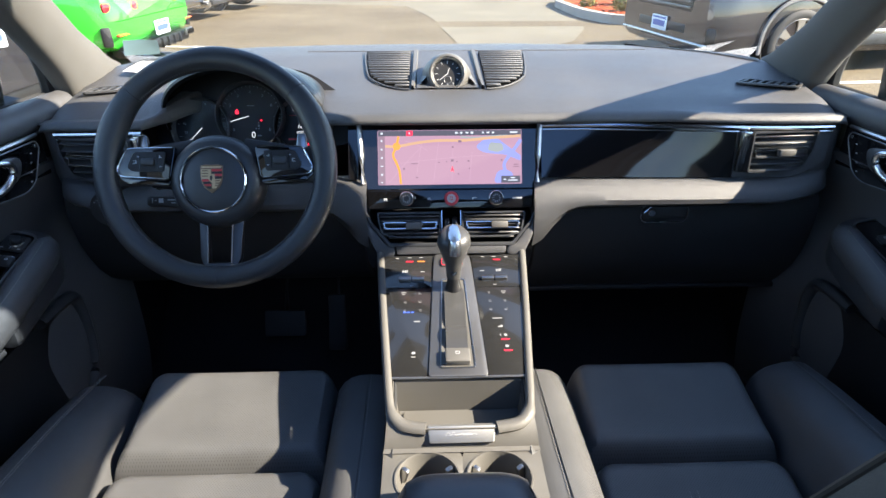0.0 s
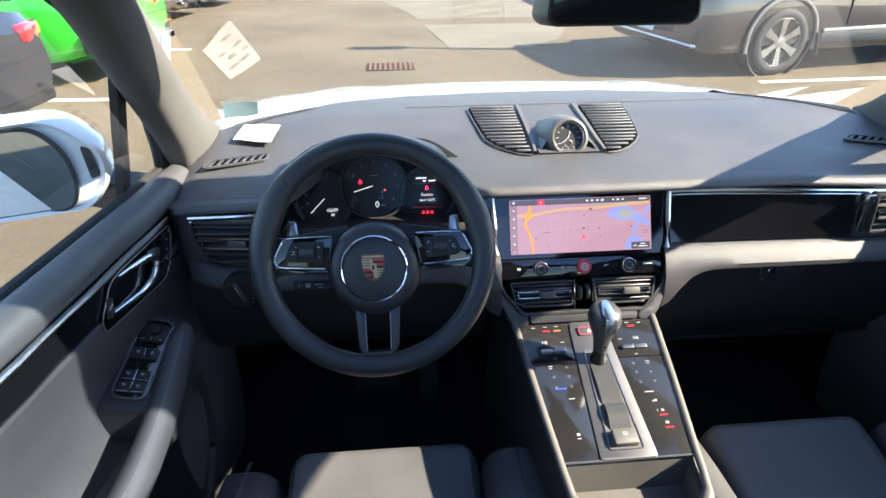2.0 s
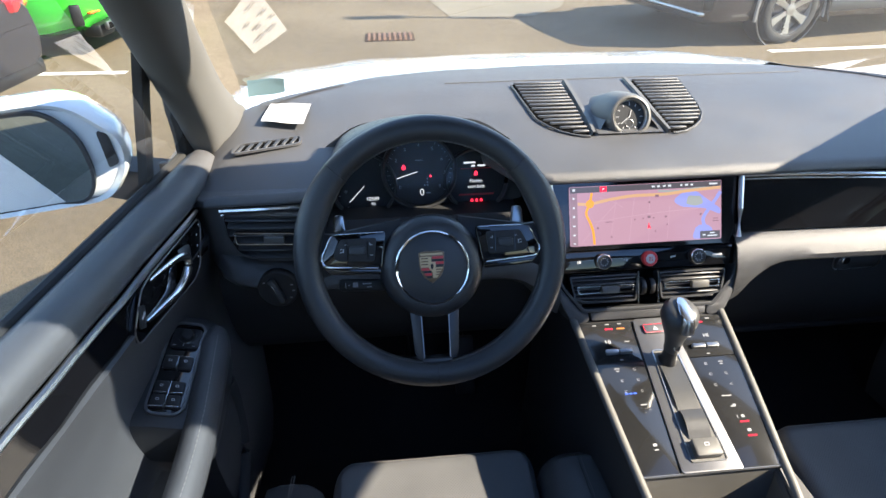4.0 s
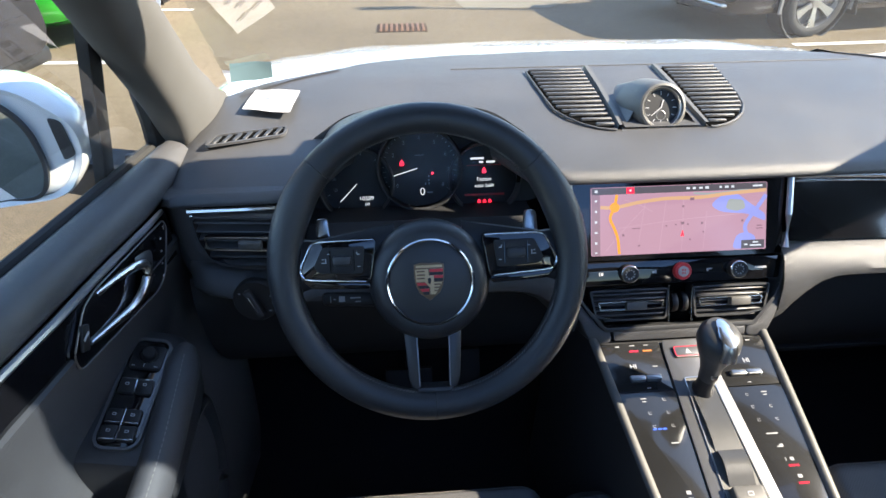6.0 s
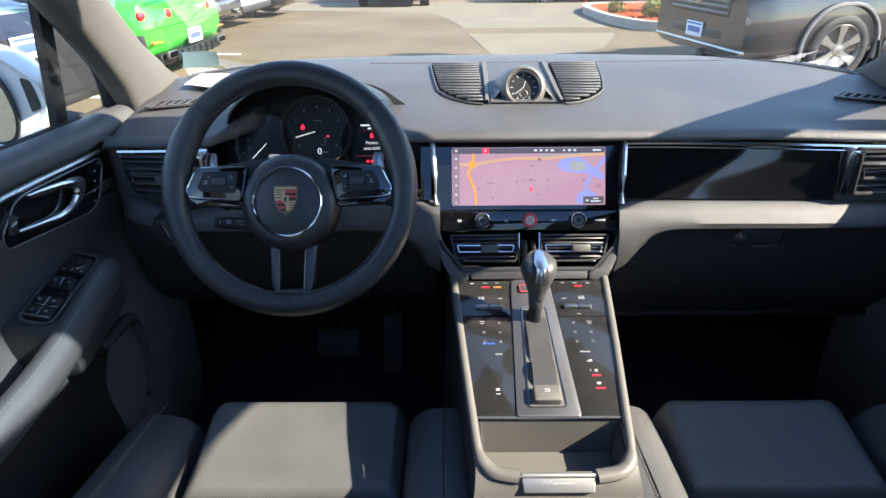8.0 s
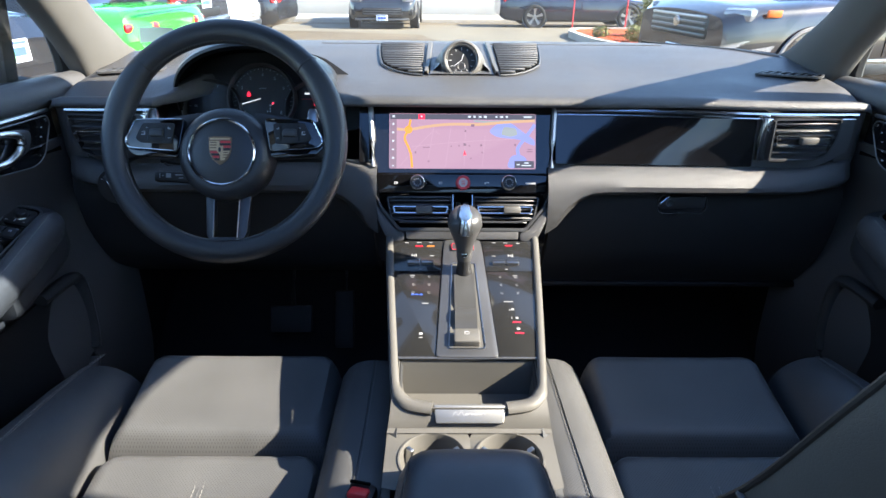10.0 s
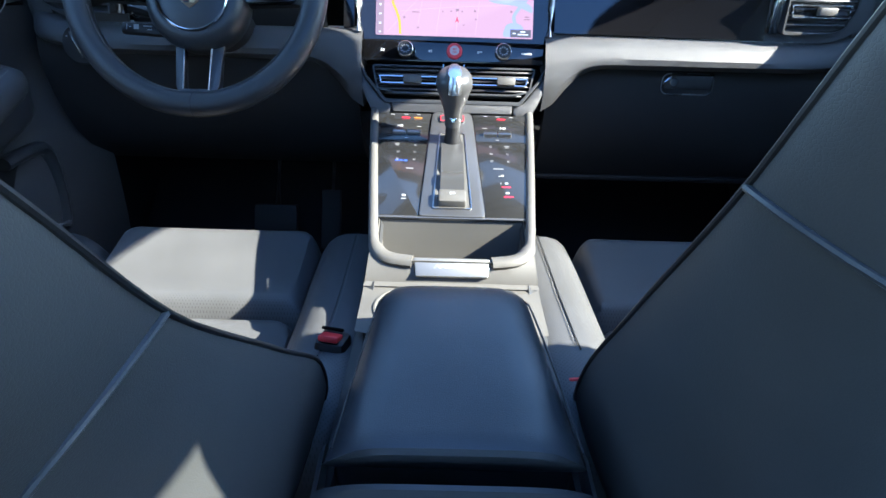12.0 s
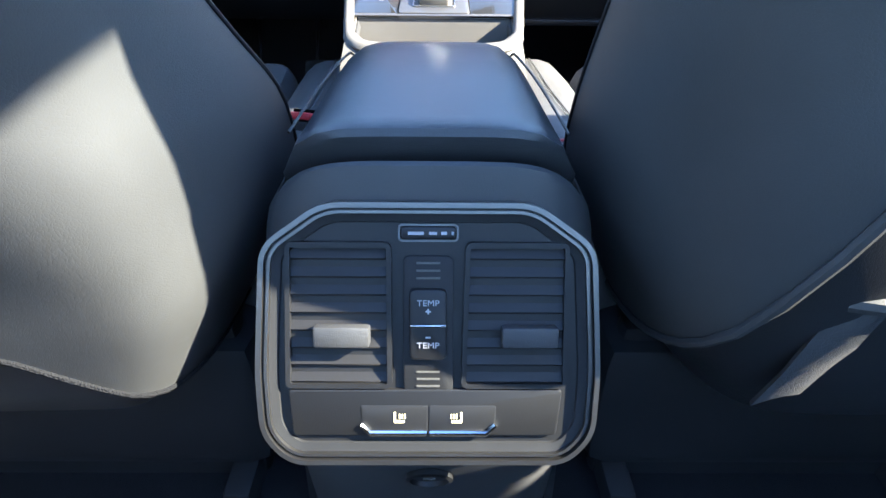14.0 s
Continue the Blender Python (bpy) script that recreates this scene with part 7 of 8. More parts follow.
wiper = thing("windscreen_wiper", "black windscreen wiper resting on the scuttle", "wiper", (0.2, 1.62, 1.10))
part("blade", tube([(-0.15, 1.655, 1.128), (0.15, 1.650, 1.129), (0.45, 1.56, 1.128)], 0.006, 6), M_RUBBER, wiper)

def roof_skin(xs, ys):
    return thicken(loft([[(x, y, roof_z(x * 0.94, y) + 0.045) for x in xs] for y in ys]), 0.008)


part("roof_skin", join(roof_skin([-0.66 + 1.32 * i / 16 for i in range(17)], (0.78, 0.72, 0.66)), roof_skin([-0.66 + 1.32 * i / 16 for i in range(17)], (-0.95, -1.15, -1.35, -1.45)), *[roof_skin([q * (0.43 + 0.23 * i / 6) for i in range(7)], (0.66, 0.4, 0.1, -0.3, -0.7, -0.95)) for q in (-1, 1)]), M_WHITE, body)
for s in (-1, 1):
    part("rear_quarter", thicken(loft([[(s * 0.86, y, 1.09), (s * 0.93, y, 1.02), (s * 0.955, y, 0.80), (s * 0.94, y, 0.45)] for y in (0.39, 0.0, -0.4, -0.9, -1.4, -1.75)]), 0.01), M_WHITE, body)
    part("rear_pillar", tube([(s * 0.63, -1.40, 1.50), (s * 0.72, -1.62, 1.30), (s * 0.80, -1.74, 1.08)], 0.05, 10), M_WHITE, body)
part("tail", thicken(loft([[(x, -1.74 - 0.06 * (1 - (x / 0.95) ** 2), z) for x in [-0.93 + 1.86 * i / 12 for i in range(13)]] for z in (1.08, 0.95, 0.7, 0.45)]), 0.01), M_WHITE, body)
glass = part("rear_window", loft([[(x * f, y, z) for x in (-0.70, -0.35, 0, 0.35, 0.70)] for y, z, f in ((-1.42, 1.58, 0.86), (-1.60, 1.34, 0.96), (-1.76, 1.09, 1.05))]), M_DARKPANE, body)
glass.visible_shadow = False
for s in (-1, 1):
    # Added panes, never in view, that cut the light on the seat backs.
    part("rear_side_window", loft([[(s * (0.805 - 0.165 * f), y, 1.11 + 0.42 * f) for f in (0, 0.33, 0.66, 1)] for y in (0.17, -0.2, -0.6, -1.0, -1.42)]), M_TINTED, body, "unseen rear side glass, tinted to dim the cabin")
ext = thing("door_mirror", "pale blue-white exterior mirror with dark base", "mirror", (-0.83, 1.12, 1.08))
EM = frame_at((-0.930, 1.095, 1.182), (1, 0.22, 0), (0, 0.0, 1))
rings = []
for d, sx, sy in ((0.012, 0.90, 0.90), (0.016, 0.97, 0.97), (0.008, 1.0, 1.0), (-0.03, 1.02, 1.03), (-0.07, 0.95, 0.95), (-0.105, 0.78, 0.75), (-0.13, 0.5, 0.42), (-0.14, 0.15, 0.1)):
    o = rounded([(-0.125, 0.070), (0.060, 0.082), (0.122, 0.020), (0.120, -0.030), (0.085, -0.080), (-0.105, -0.088), (-0.135, -0.04)], 0.045, 5)
    rings.append([EM @ Vector((u * sx, v * sy, d)) for u, v in o])
part("housing", loft(rings, True, False), M_WHITE, ext, "pale painted housing")
o = rounded([(-0.118, 0.060), (0.035, 0.070), (0.068, 0.030), (0.072, -0.030), (0.055, -0.072), (-0.100, -0.078), (-0.125, -0.035)], 0.030, 5)
part("backing", plate(inset(rounded([(-0.125, 0.070), (0.060, 0.082), (0.122, 0.020), (0.120, -0.030), (0.085, -0.080), (-0.105, -0.088), (-0.135, -0.04)], 0.045, 5), 0.010), EM, -0.002, 0.011), M_WHITE, ext)
part("glass", plate(o, EM @ pose(0, 0, 0, 4, -6, 0), 0.010, 0.014), M_MIRROR, ext, "tinted mirror glass")
part("glass_edge", ring_plate(inset(o, -0.004), inset(o, 0.001), EM @ pose(0, 0, 0, 4, -6, 0), 0.009, 0.016), M_BLACK, ext)
part("indicator", plate(rounded([(0.090, 0.032), (0.104, 0.026), (0.108, -0.020), (0.093, -0.026)], 0.004), EM, 0.004, 0.0145), M_BLACK, ext, "dark slot on the housing")
part("foot", loft([[EM @ Vector(p) for p in r] for r in (((0.02, -0.075, -0.03), (0.10, -0.050, -0.03), (0.11, -0.045, -0.075), (0.03, -0.075, -0.08)), ((0.10, -0.105, -0.03), (0.155, -0.070, -0.03), (0.165, -0.065, -0.09), (0.11, -0.105, -0.09)), ((0.15, -0.115, -0.02), (0.185, -0.075, -0.02), (0.19, -0.07, -0.10), (0.16, -0.115, -0.10)))], True, True), M_BLACK, ext, "black mirror foot")

# ---- car park ----


def gz(y):
    """The ground falls away gently beyond the near bays."""
    d = max(0.0, y - 10.2)
    return -0.042 * (math.sqrt(d * d + 0.25) - 0.5)


m_asphalt, n, l, b = node_mat("asphalt")
tc = n.new("ShaderNodeTexCoord")
tex = []
for sc, de in ((140.0, 2.0), (16.0, 4.0), (0.45, 6.0)):
    t = n.new("ShaderNodeTexNoise")
    t.inputs["Scale"].default_value, t.inputs["Detail"].default_value = sc, de
    l.new(tc.outputs["Object"], t.inputs["Vector"])
    tex.append(t)
ramp = n.new("ShaderNodeValToRGB")
ramp.color_ramp.elements[0].position, ramp.color_ramp.elements[0].color = 0.35, (0.108, 0.085, 0.056, 1)
ramp.color_ramp.elements[1].position, ramp.color_ramp.elements[1].color = 0.68, (0.160, 0.128, 0.085, 1)
l.new(tex[2].outputs["Fac"], ramp.inputs[0])
fl = n.new("ShaderNodeMapRange")
fl.inputs["From Min"].default_value, fl.inputs["From Max"].default_value = 0.3, 0.7
fl.inputs["To Min"].default_value, fl.inputs["To Max"].default_value = 0.55, 1.45
l.new(tex[0].outputs["Fac"], fl.inputs["Value"])
fm = n.new("ShaderNodeMapRange")
fm.inputs["From Min"].default_value, fm.inputs["From Max"].default_value = 0.35, 0.65
fm.inputs["To Min"].default_value, fm.inputs["To Max"].default_value = 0.90, 1.08
l.new(tex[1].outputs["Fac"], fm.inputs["Value"])
mm = n.new("ShaderNodeMath")
mm.operation = "MULTIPLY"
l.new(fl.outputs[0], mm.inputs[0])
l.new(fm.outputs[0], mm.inputs[1])
vm = n.new("ShaderNodeVectorMath")
vm.operation = "SCALE"
l.new(ramp.outputs[0], vm.inputs[0])
l.new(mm.outputs[0], vm.inputs["Scale"])
l.new(vm.outputs[0], b.inputs["Base Color"])
b.inputs["Roughness"].default_value = 0.92
b.inputs["Specular IOR Level"].default_value = 0.2
bp = n.new("ShaderNodeBump")
bp.inputs["Strength"].default_value, bp.inputs["Distance"].default_value = 0.6, 0.006
l.new(tex[0].outputs["Fac"], bp.inputs["Height"])
l.new(bp.outputs[0], b.inputs["Normal"])
GY = [-250, -60, -15, 0, 4, 8] + [9.5 + 0.5 * k for k in range(12)] + [17, 20, 26, 40]


def ground_z(y):
    return gz(y) if y < 26 else gz(26)


solo("ground", loft([[(x, y, ground_z(y)) for x in (-250, -40, -8, -3, 0, 3, 8, 40, 250)] for y in GY + [250]]), m_asphalt, "sunlit worn tan asphalt of a car park", "ground", kind="structure")
m_conc = mat("pale_concrete", (0.168, 0.147, 0.110), 0.9, grain=90, bump=0.5, vary=0.2, blotch=0.9, spec=0.2, depth=0.004)
solo("pavement_apron", loft([[(x0 + (x1 - x0) * k / 6, y, ground_z(y) + 0.005) for k in range(7)] for y, x0, x1 in ((8.2, 0.48, 1.55), (8.8, 0.40, 2.1), (10, 0.25, 2.55), (11.5, 0.12, 2.75), (13, -0.1, 3.2), (15, -0.5, 6.5), (17, -6.0, 12), (20, -12, 14))]), m_conc, "paler worn concrete apron", "pavement", kind="structure")
m_line = mat("line_paint", (0.62, 0.60, 0.54), 0.8, grain=60, bump=0.4, vary=0.25, blotch=6, depth=0.002)
for x0, x1, y0, y1 in ((-7.5, -2.83, 6.25, 6.04), (-7.5, -2.98, 8.90, 8.50), (-7.5, -2.93, 11.35, 10.92), (-7.5, -2.85, 13.95, 13.45), (-7.5, -2.8, 16.4, 15.9), (3.55, 8.5, 6.08, 6.25), (-7.5, -2.7, 3.6, 3.5)):
    solo("parking_line", loft([[(x0 + (x1 - x0) * k / 4, y0 + (y1 - y0) * k / 4 + w, ground_z(y0) + 0.006) for k in range(5)] for w in (-0.05, 0.05)]), m_line, "worn white parking bay line", "parking line", group="bay lines", kind="structure")
# drain
dr = thing("drain_grate", "rusty iron drain grate set in the asphalt", "drain", (-0.34, 7.2, 0), kind="structure")
m_rust = mat("rusty_iron", (0.16, 0.085, 0.05), 0.8, 0.3, grain=80, bump=0.6, vary=0.4, blotch=12)
# Flat slab in dark rust: painted shade of the hollow under the bars.
part("pit", box((-0.34, 7.22, 0.004), (0.56, 0.40, 0.006), 0.001), mat("rust_pit_shade", (0.055, 0.036, 0.024), 0.9, spec=0.1), dr)
for k in range(9):
    part("bar", box((-0.575 + 0.0588 * k, 7.22, 0.010), (0.028, 0.38, 0.010), 0.002), m_rust, dr)
# planted island with its kerb
isl = [(2.85, 12.1), (2.92, 11.2), (3.15, 10.35), (3.9, 10.25), (7.5, 10.6), (9, 11.5), (9, 16.5), (3.4, 16.2), (2.95, 14.5)]
io = rounded(isl, 0.5, 5)


def drape(pts, top, bev=0.03):
    bm = plate(pts, Matrix.Identity(4), -0.6, top, bev)
    for v in bm.verts:
        v.co.z += ground_z(v.co.y)
    return bm


m_kerb = mat("kerb_concrete", (0.34, 0.31, 0.27), 0.9, grain=60, bump=0.5, vary=0.2, blotch=3, depth=0.004)
bm = ring_plate(io, inset(io, 0.15), Matrix.Identity(4), -0.5, 0.15)
for v in bm.verts:
    v.co.z += ground_z(v.co.y)
solo("kerb", bm, m_kerb, "pale concrete kerb round the planted island", "kerb", kind="structure")
m_mulch = mat("red_mulch", (0.42, 0.09, 0.035), 0.95, grain=50, bump=1.0, vary=0.5, blotch=9, depth=0.03, spec=0.1)
solo("mulch", drape(inset(io, 0.15), 0.11, 0.0), m_mulch, "red bark mulch in the planted island", "mulch", kind="structure")
rng = random.Random(4)
bm = bmesh.new()
for k in range(1500):
    x, y = rng.uniform(3.05, 7.5), rng.uniform(10.45, 13.5)
    c = Vector((x, y, ground_z(y) + 0.115))
    a, sz = rng.uniform(0, 6.28), rng.uniform(0.02, 0.05)
    dx, dy = Vector((math.cos(a), math.sin(a), rng.uniform(-0.4, 0.4))) * sz, Vector((-math.sin(a), math.cos(a), rng.uniform(-0.4, 0.6))) * sz * 0.4
    bm.faces.new([bm.verts.new(c + q) for q in (-dx - dy, dx - dy, dx + dy, -dx + dy)])
solo("bark_chips", bm, m_mulch, "loose red bark chips", "mulch", kind="stuff", smooth=False)

m_leaf, n, l, b = node_mat("leaves")
oi = n.new("ShaderNodeNewGeometry")
rp = n.new("ShaderNodeValToRGB")
rp.color_ramp.elements[0].color = (0.07, 0.085, 0.015, 1)
rp.color_ramp.elements[1].color = (0.22, 0.22, 0.045, 1)
l.new(oi.outputs["Random Per Island"], rp.inputs[0])
l.new(rp.outputs[0], b.inputs["Base Color"])
b.inputs["Roughness"].default_value = 0.6


def bush(x, y, w, h, seed, count, label):
    r = random.Random(seed)
    t = thing("bush", label, "bush", (x, y, ground_z(y) + 0.1), group="bushes")
    z0 = ground_z(y) + 0.1
    part("stems", join(*[tube([(x + 0.03 * a, y + 0.03 * c, z0), (x + 0.15 * w * a, y + 0.15 * w * c, z0 + h * 0.4), (x + 0.35 * w * a, y + 0.35 * w * c, z0 + h * 0.8)], [0.02, 0.012, 0.005], 6) for a, c in ((1, 0.3), (-0.8, 0.5), (0.2, -1), (-0.3, 0.9), (0.6, -0.6))]), mat("twig", (0.09, 0.06, 0.035), 0.9), t)
    bm = bmesh.new()
    for k in range(count):
        d = Vector((r.gauss(0, 1), r.gauss(0, 1), r.gauss(0, 1))).normalized()
        q = r.uniform(0.72, 1.04) * (1 + 0.10 * math.sin(5 * d.x + 3 * d.z + seed) + 0.08 * math.sin(9 * d.y + seed))
        c = Vector((x + d.x * w / 2 * q, y + d.y * w / 2 * q, z0 + h / 2 + math.copysign(abs(d.z) ** 0.7, d.z) * h / 2 * q))
        u = Vector((r.gauss(0, 1), r.gauss(0, 1), r.gauss(0, 1))).normalized() * r.uniform(0.015, 0.03)
        v = u.cross(d).normalized() * u.length * 0.6
        bm.faces.new([bm.verts.new(c + e) for e in (-u, v, u, -v)])
    part("leaves", bm, m_leaf, t, smooth=False)
    return t


bush(4.70, 13.4, 1.0, 0.95, 1, 6500, "clipped yellow-green box bush in red mulch")
bush(3.75, 11.7, 0.6, 0.30, 2, 1300, "low ragged green plant in red mulch")
bush(3.3, 12.9, 0.35, 0.22, 3, 600, "small low plant at the island kerb")
for x, y in ((3.62, 17.2), (4.9, 16.6)):
    st = thing("marker_post", "thin red marker post", "post", (x, y, ground_z(y)), group="marker posts")
    part("rod", tube([(x, y, ground_z(y) - 0.05), (x, y, ground_z(y) + 1.5)], 0.018, 8), M_RED, st)
solo("far_wall", box((0, 25.0, ground_z(25) + 0.7), (60, 0.4, 1.6), 0.02), mat("pale_wall", (0.55, 0.52, 0.47), 0.9, grain=30, bump=0.4, vary=0.12, blotch=1.5), "low pale wall behind the car park", "wall", kind="structure")
solo("far_kerb", box((0, 22.6, ground_z(22.6) + 0.05), (60, 2.0, 0.24), 0.02), m_kerb, "pale pavement at the far edge", "pavement", kind="structure")


# ---- parked cars ----
def paint(name, color, metal=0.0, rough=0.22):
    return mat(name, color, rough, metal, grain=40, bump=0.0, coat=1.0, vary=0.06, blotch=2.0, rvary=0.04)


def wheel_parts(car, x, y, r, side, spokes, rimcol, width=0.24):
    """Tyre and spoked rim; side is +1 on the car's left."""
    A = Matrix.Translation((x, y, r)) @ pose(0, 0, 0, -90 * side, 0, 0)
    w = part("wheel", lathe([(r * 0.70, -width * 0.9), (r * 0.93, -width * 0.95), (r, -width * 0.75), (r, -0.03), (r * 0.975, 0.0), (r * 0.90, 0.012), (r * 0.78, 0.012), (r * 0.735, 0.004), (r * 0.72, -0.03)], A, 36, False), M_RUBBER, car, "black tyre on a spoked rim", world=False)
    part("rim", lathe([(r * 0.735, 0.003), (r * 0.72, 0.008), (r * 0.69, -0.01), (r * 0.66, -0.06), (0.001, -0.07)], A, 36, False), M_DKMETAL, w, world=False)
    for k in range(spokes):
        B = A @ pose(0, 0, 0, 0, 0, 360 * k / spokes)
        hw0, hw1 = r * 0.105, r * 0.135
        part("spoke", loft([[B @ Vector(p) for p in ((-a, v, d - 0.03), (-a, v, d), (a, v, d), (a, v, d - 0.03))] for v, a, d in ((r * 0.10, hw0 * 0.8, -0.012), (r * 0.35, hw0 * 0.75, -0.006), (r * 0.70, hw1, 0.002))], True, True), rimcol, w, world=False)
    part("cap", lathe([(0.0001, 0.0), (r * 0.16, -0.004), (r * 0.17, -0.03)], A, 20, False), rimcol, w, world=False)
    return w


def parked_car(name, label, at, turn, L, W, H, col, style="suv", wr=0.35, wb=2.75, rear_seen=True, rimcol=None, spokes=5, cat="car", arch_r=1.06, blunt=0.0):
    car = thing(name, label, cat, (at[0], at[1], ground_z(at[1])), group="parked cars", turn=turn)
    h2, w2 = L / 2, W / 2
    suv = style == "suv"
    zb = 0.98 if suv else 0.80
    lo = (0.20 if blunt else 0.30) if suv else 0.20
    # stations: place, half width, low edge, shoulder height
    if style == "suv":
        sts = ((-h2, 0.80, lo + 0.18, 0.86), (-h2 + 0.06, 0.90, lo + 0.06, 0.98), (-h2 + 0.35, 0.98, lo, 1.02), (-1.0, 1.0, lo - 0.02, 1.0), (0.4, 1.0, lo - 0.02, 0.99), (h2 - 1.25, 1.0, lo, 1.04), (h2 - 0.55, 0.98, lo, 1.00), (h2 - 0.18, 0.93, lo, 0.93), (h2 - 0.03, 0.82, lo + 0.05, 0.82), (h2, 0.74, lo + 0.12, 0.70))
    elif style == "sports":
        sts = ((-h2, 0.72, lo + 0.22, 0.72), (-h2 + 0.08, 0.88, lo + 0.08, 0.84), (-h2 + 0.5, 0.98, lo, 0.88), (-h2 + 1.1, 1.0, lo - 0.03, 0.86), (0.2, 0.96, lo - 0.03, 0.80), (h2 - 1.1, 0.98, lo - 0.02, 0.80), (h2 - 0.4, 0.93, lo, 0.68), (h2 - 0.08, 0.80, lo, 0.55), (h2, 0.66, lo + 0.06, 0.45))
    else:
        sts = ((-h2, 0.78, lo + 0.18, 0.80), (-h2 + 0.08, 0.90, lo + 0.06, 0.93), (-h2 + 0.6, 0.98, lo, 0.95), (-0.8, 1.0, lo, 0.90), (0.5, 1.0, lo, 0.88), (h2 - 1.1, 0.99, lo, 0.86), (h2 - 0.4, 0.94, lo, 0.76), (h2 - 0.08, 0.82, lo, 0.66), (h2, 0.70, lo + 0.08, 0.55))
    if blunt:
        sts = sts[:-3] + ((h2 - 0.18, 0.97, lo, 0.97), (h2 - 0.05, 0.93, lo + 0.02, 0.94), (h2, 0.86, lo + 0.06, 0.88))
    tab = [(x, w * w2, a, bb) for x, w, a, bb in sts]
    rings = []
    N = 34
    for i in range(N + 1):
        x = -h2 + L * i / N
        w, a, bb = lerp_table(tab, x)
        mid = (a + bb) / 2
        half = [(0, a), (w * 0.80, a), (w * 0.95, a + 0.05), (w, a + 0.16), (w * 1.0, mid), (w * 0.985, bb - 0.14), (w * 0.96, bb - 0.06), (w * 0.90, bb - 0.015), (w * 0.7, bb + 0.012), (w * 0.35, bb + 0.03), (0, bb + 0.035)]
        rings.append([(x, -y, z) for y, z in half] + [(x, y, z) for y, z in half[-2:0:-1]])
    part("body", loft(rings, True, True), col, car, world=False)
    # cabin glass and roof
    if suv:
        cab = ((-h2 + 0.12, 0.80, 0.98), (-h2 + 0.50, 0.72, H - 0.06), (-0.4, 0.70, H), (0.35, 0.70, H - 0.03), (1.15, 0.82, 1.04))
    elif style == "sports":
        cab = ((-h2 + 0.75, 0.74, 0.86), (-0.75, 0.66, H - 0.08), (-0.1, 0.64, H), (0.35, 0.66, H - 0.06), (1.05, 0.80, 0.82))
    else:
        cab = ((-h2 + 0.45, 0.80, 0.93), (-1.0, 0.68, H - 0.08), (-0.3, 0.66, H), (0.3, 0.66, H - 0.04), (1.15, 0.80, 0.88))
    cb = [(x, w * w2, z) for x, w, z in cab]
    base = [(x, w * w2, bb) for x, w, a, bb in sts]
    gr, rr = [], []
    for i in range(21):
        x = cb[0][0] + (cb[-1][0] - cb[0][0]) * i / 20
        w, z = lerp_table(cb, x)
        bw, bz = lerp_table(base, x)
        bw *= 0.93
        z = max(z, bz + 0.005)
        gr.append([(x, -bw, bz - 0.03), (x, -(bw + w) / 2, (bz + z) / 2), (x, -w, z - 0.02), (x, 0, z), (x, w, z - 0.02), (x, (bw + w) / 2, (bz + z) / 2), (x, bw, bz - 0.03)])
        if 3 <= i <= 15:
            rr.append([(x, -w * 1.01, z - 0.03), (x, -w * 0.9, z + 0.004), (x, 0, z + 0.012), (x, w * 0.9, z + 0.004), (x, w * 1.01, z - 0.03)])
    part("windows", loft(gr), M_DARKGLASS, car, "dark window glass", world=False)
    part("roof", loft(rr), col, car, world=False)
    rimcol = rimcol or M_SATIN
    for xx in (wb / 2 + 0.05, -wb / 2 + 0.05):
        for s in (-1, 1):
            arch = Matrix.Translation((xx, s * (w2 - 0.03), wr + 0.02)) @ pose(0, 0, 0, -90 * s, 0, 0)
            part("wheel_arch", lathe([(0.001, -0.20), (wr * arch_r, -0.20), (wr * (arch_r + 0.01), 0.030), (wr * (arch_r + 0.05), 0.036), (wr * (arch_r + 0.07), 0.01)], arch, 36, False), M_BLACK if suv else col, car, world=False)
            wheel_parts(car, xx, s * (w2 + 0.012), wr, s, spokes, rimcol)
    return car


def lamp_pair(car, x, y, z, size, material, name, label, front=True, rot=0.0):
    for s in (-1, 1):
        part(name, box((x, s * y, z), size, min(size) * 0.35, pose(0, 0, 0, 0, 0, -rot * s)), material, car, label, world=False)


M_TAIL = mat("tail_lamp_red", (0.45, 0.015, 0.02), 0.12, coat=0.8, bump=0.0)
M_LENS = mat("clear_lens", (0.20, 0.21, 0.23), 0.08, 0.3, coat=0.8, bump=0.0)
M_AMBER = mat("amber_lens", (0.6, 0.13, 0.02), 0.15, bump=0.0)
M_PLATE = mat("number_plate", (0.66, 0.72, 0.80), 0.4, bump=0.0)
M_PLATEBAND = mat("plate_band", (0.06, 0.10, 0.35), 0.4, bump=0.0)


def number_plate(car, x, z, face):
    P = Matrix.Translation((x, 0, z)) @ pose(0, 0, 0, 90, 0, 90 * face)
    p = part("number_plate", plate(rrect(0.31, 0.155, 0.01), P, 0, 0.008, 0.002), M_PLATE, car, "pale number plate", world=False)
    part("plate_bar", plate([(-0.14, 0.045), (0.14, 0.045), (0.14, 0.065), (-0.14, 0.065)], P, 0.008, 0.0095), M_PLATEBAND, p, world=False)
    part("plate_bar", plate([(-0.12, -0.035), (0.12, -0.035), (0.12, 0.025), (-0.12, 0.025)], P, 0.008, 0.0095), M_PLATEBAND, p, world=False)
    return p


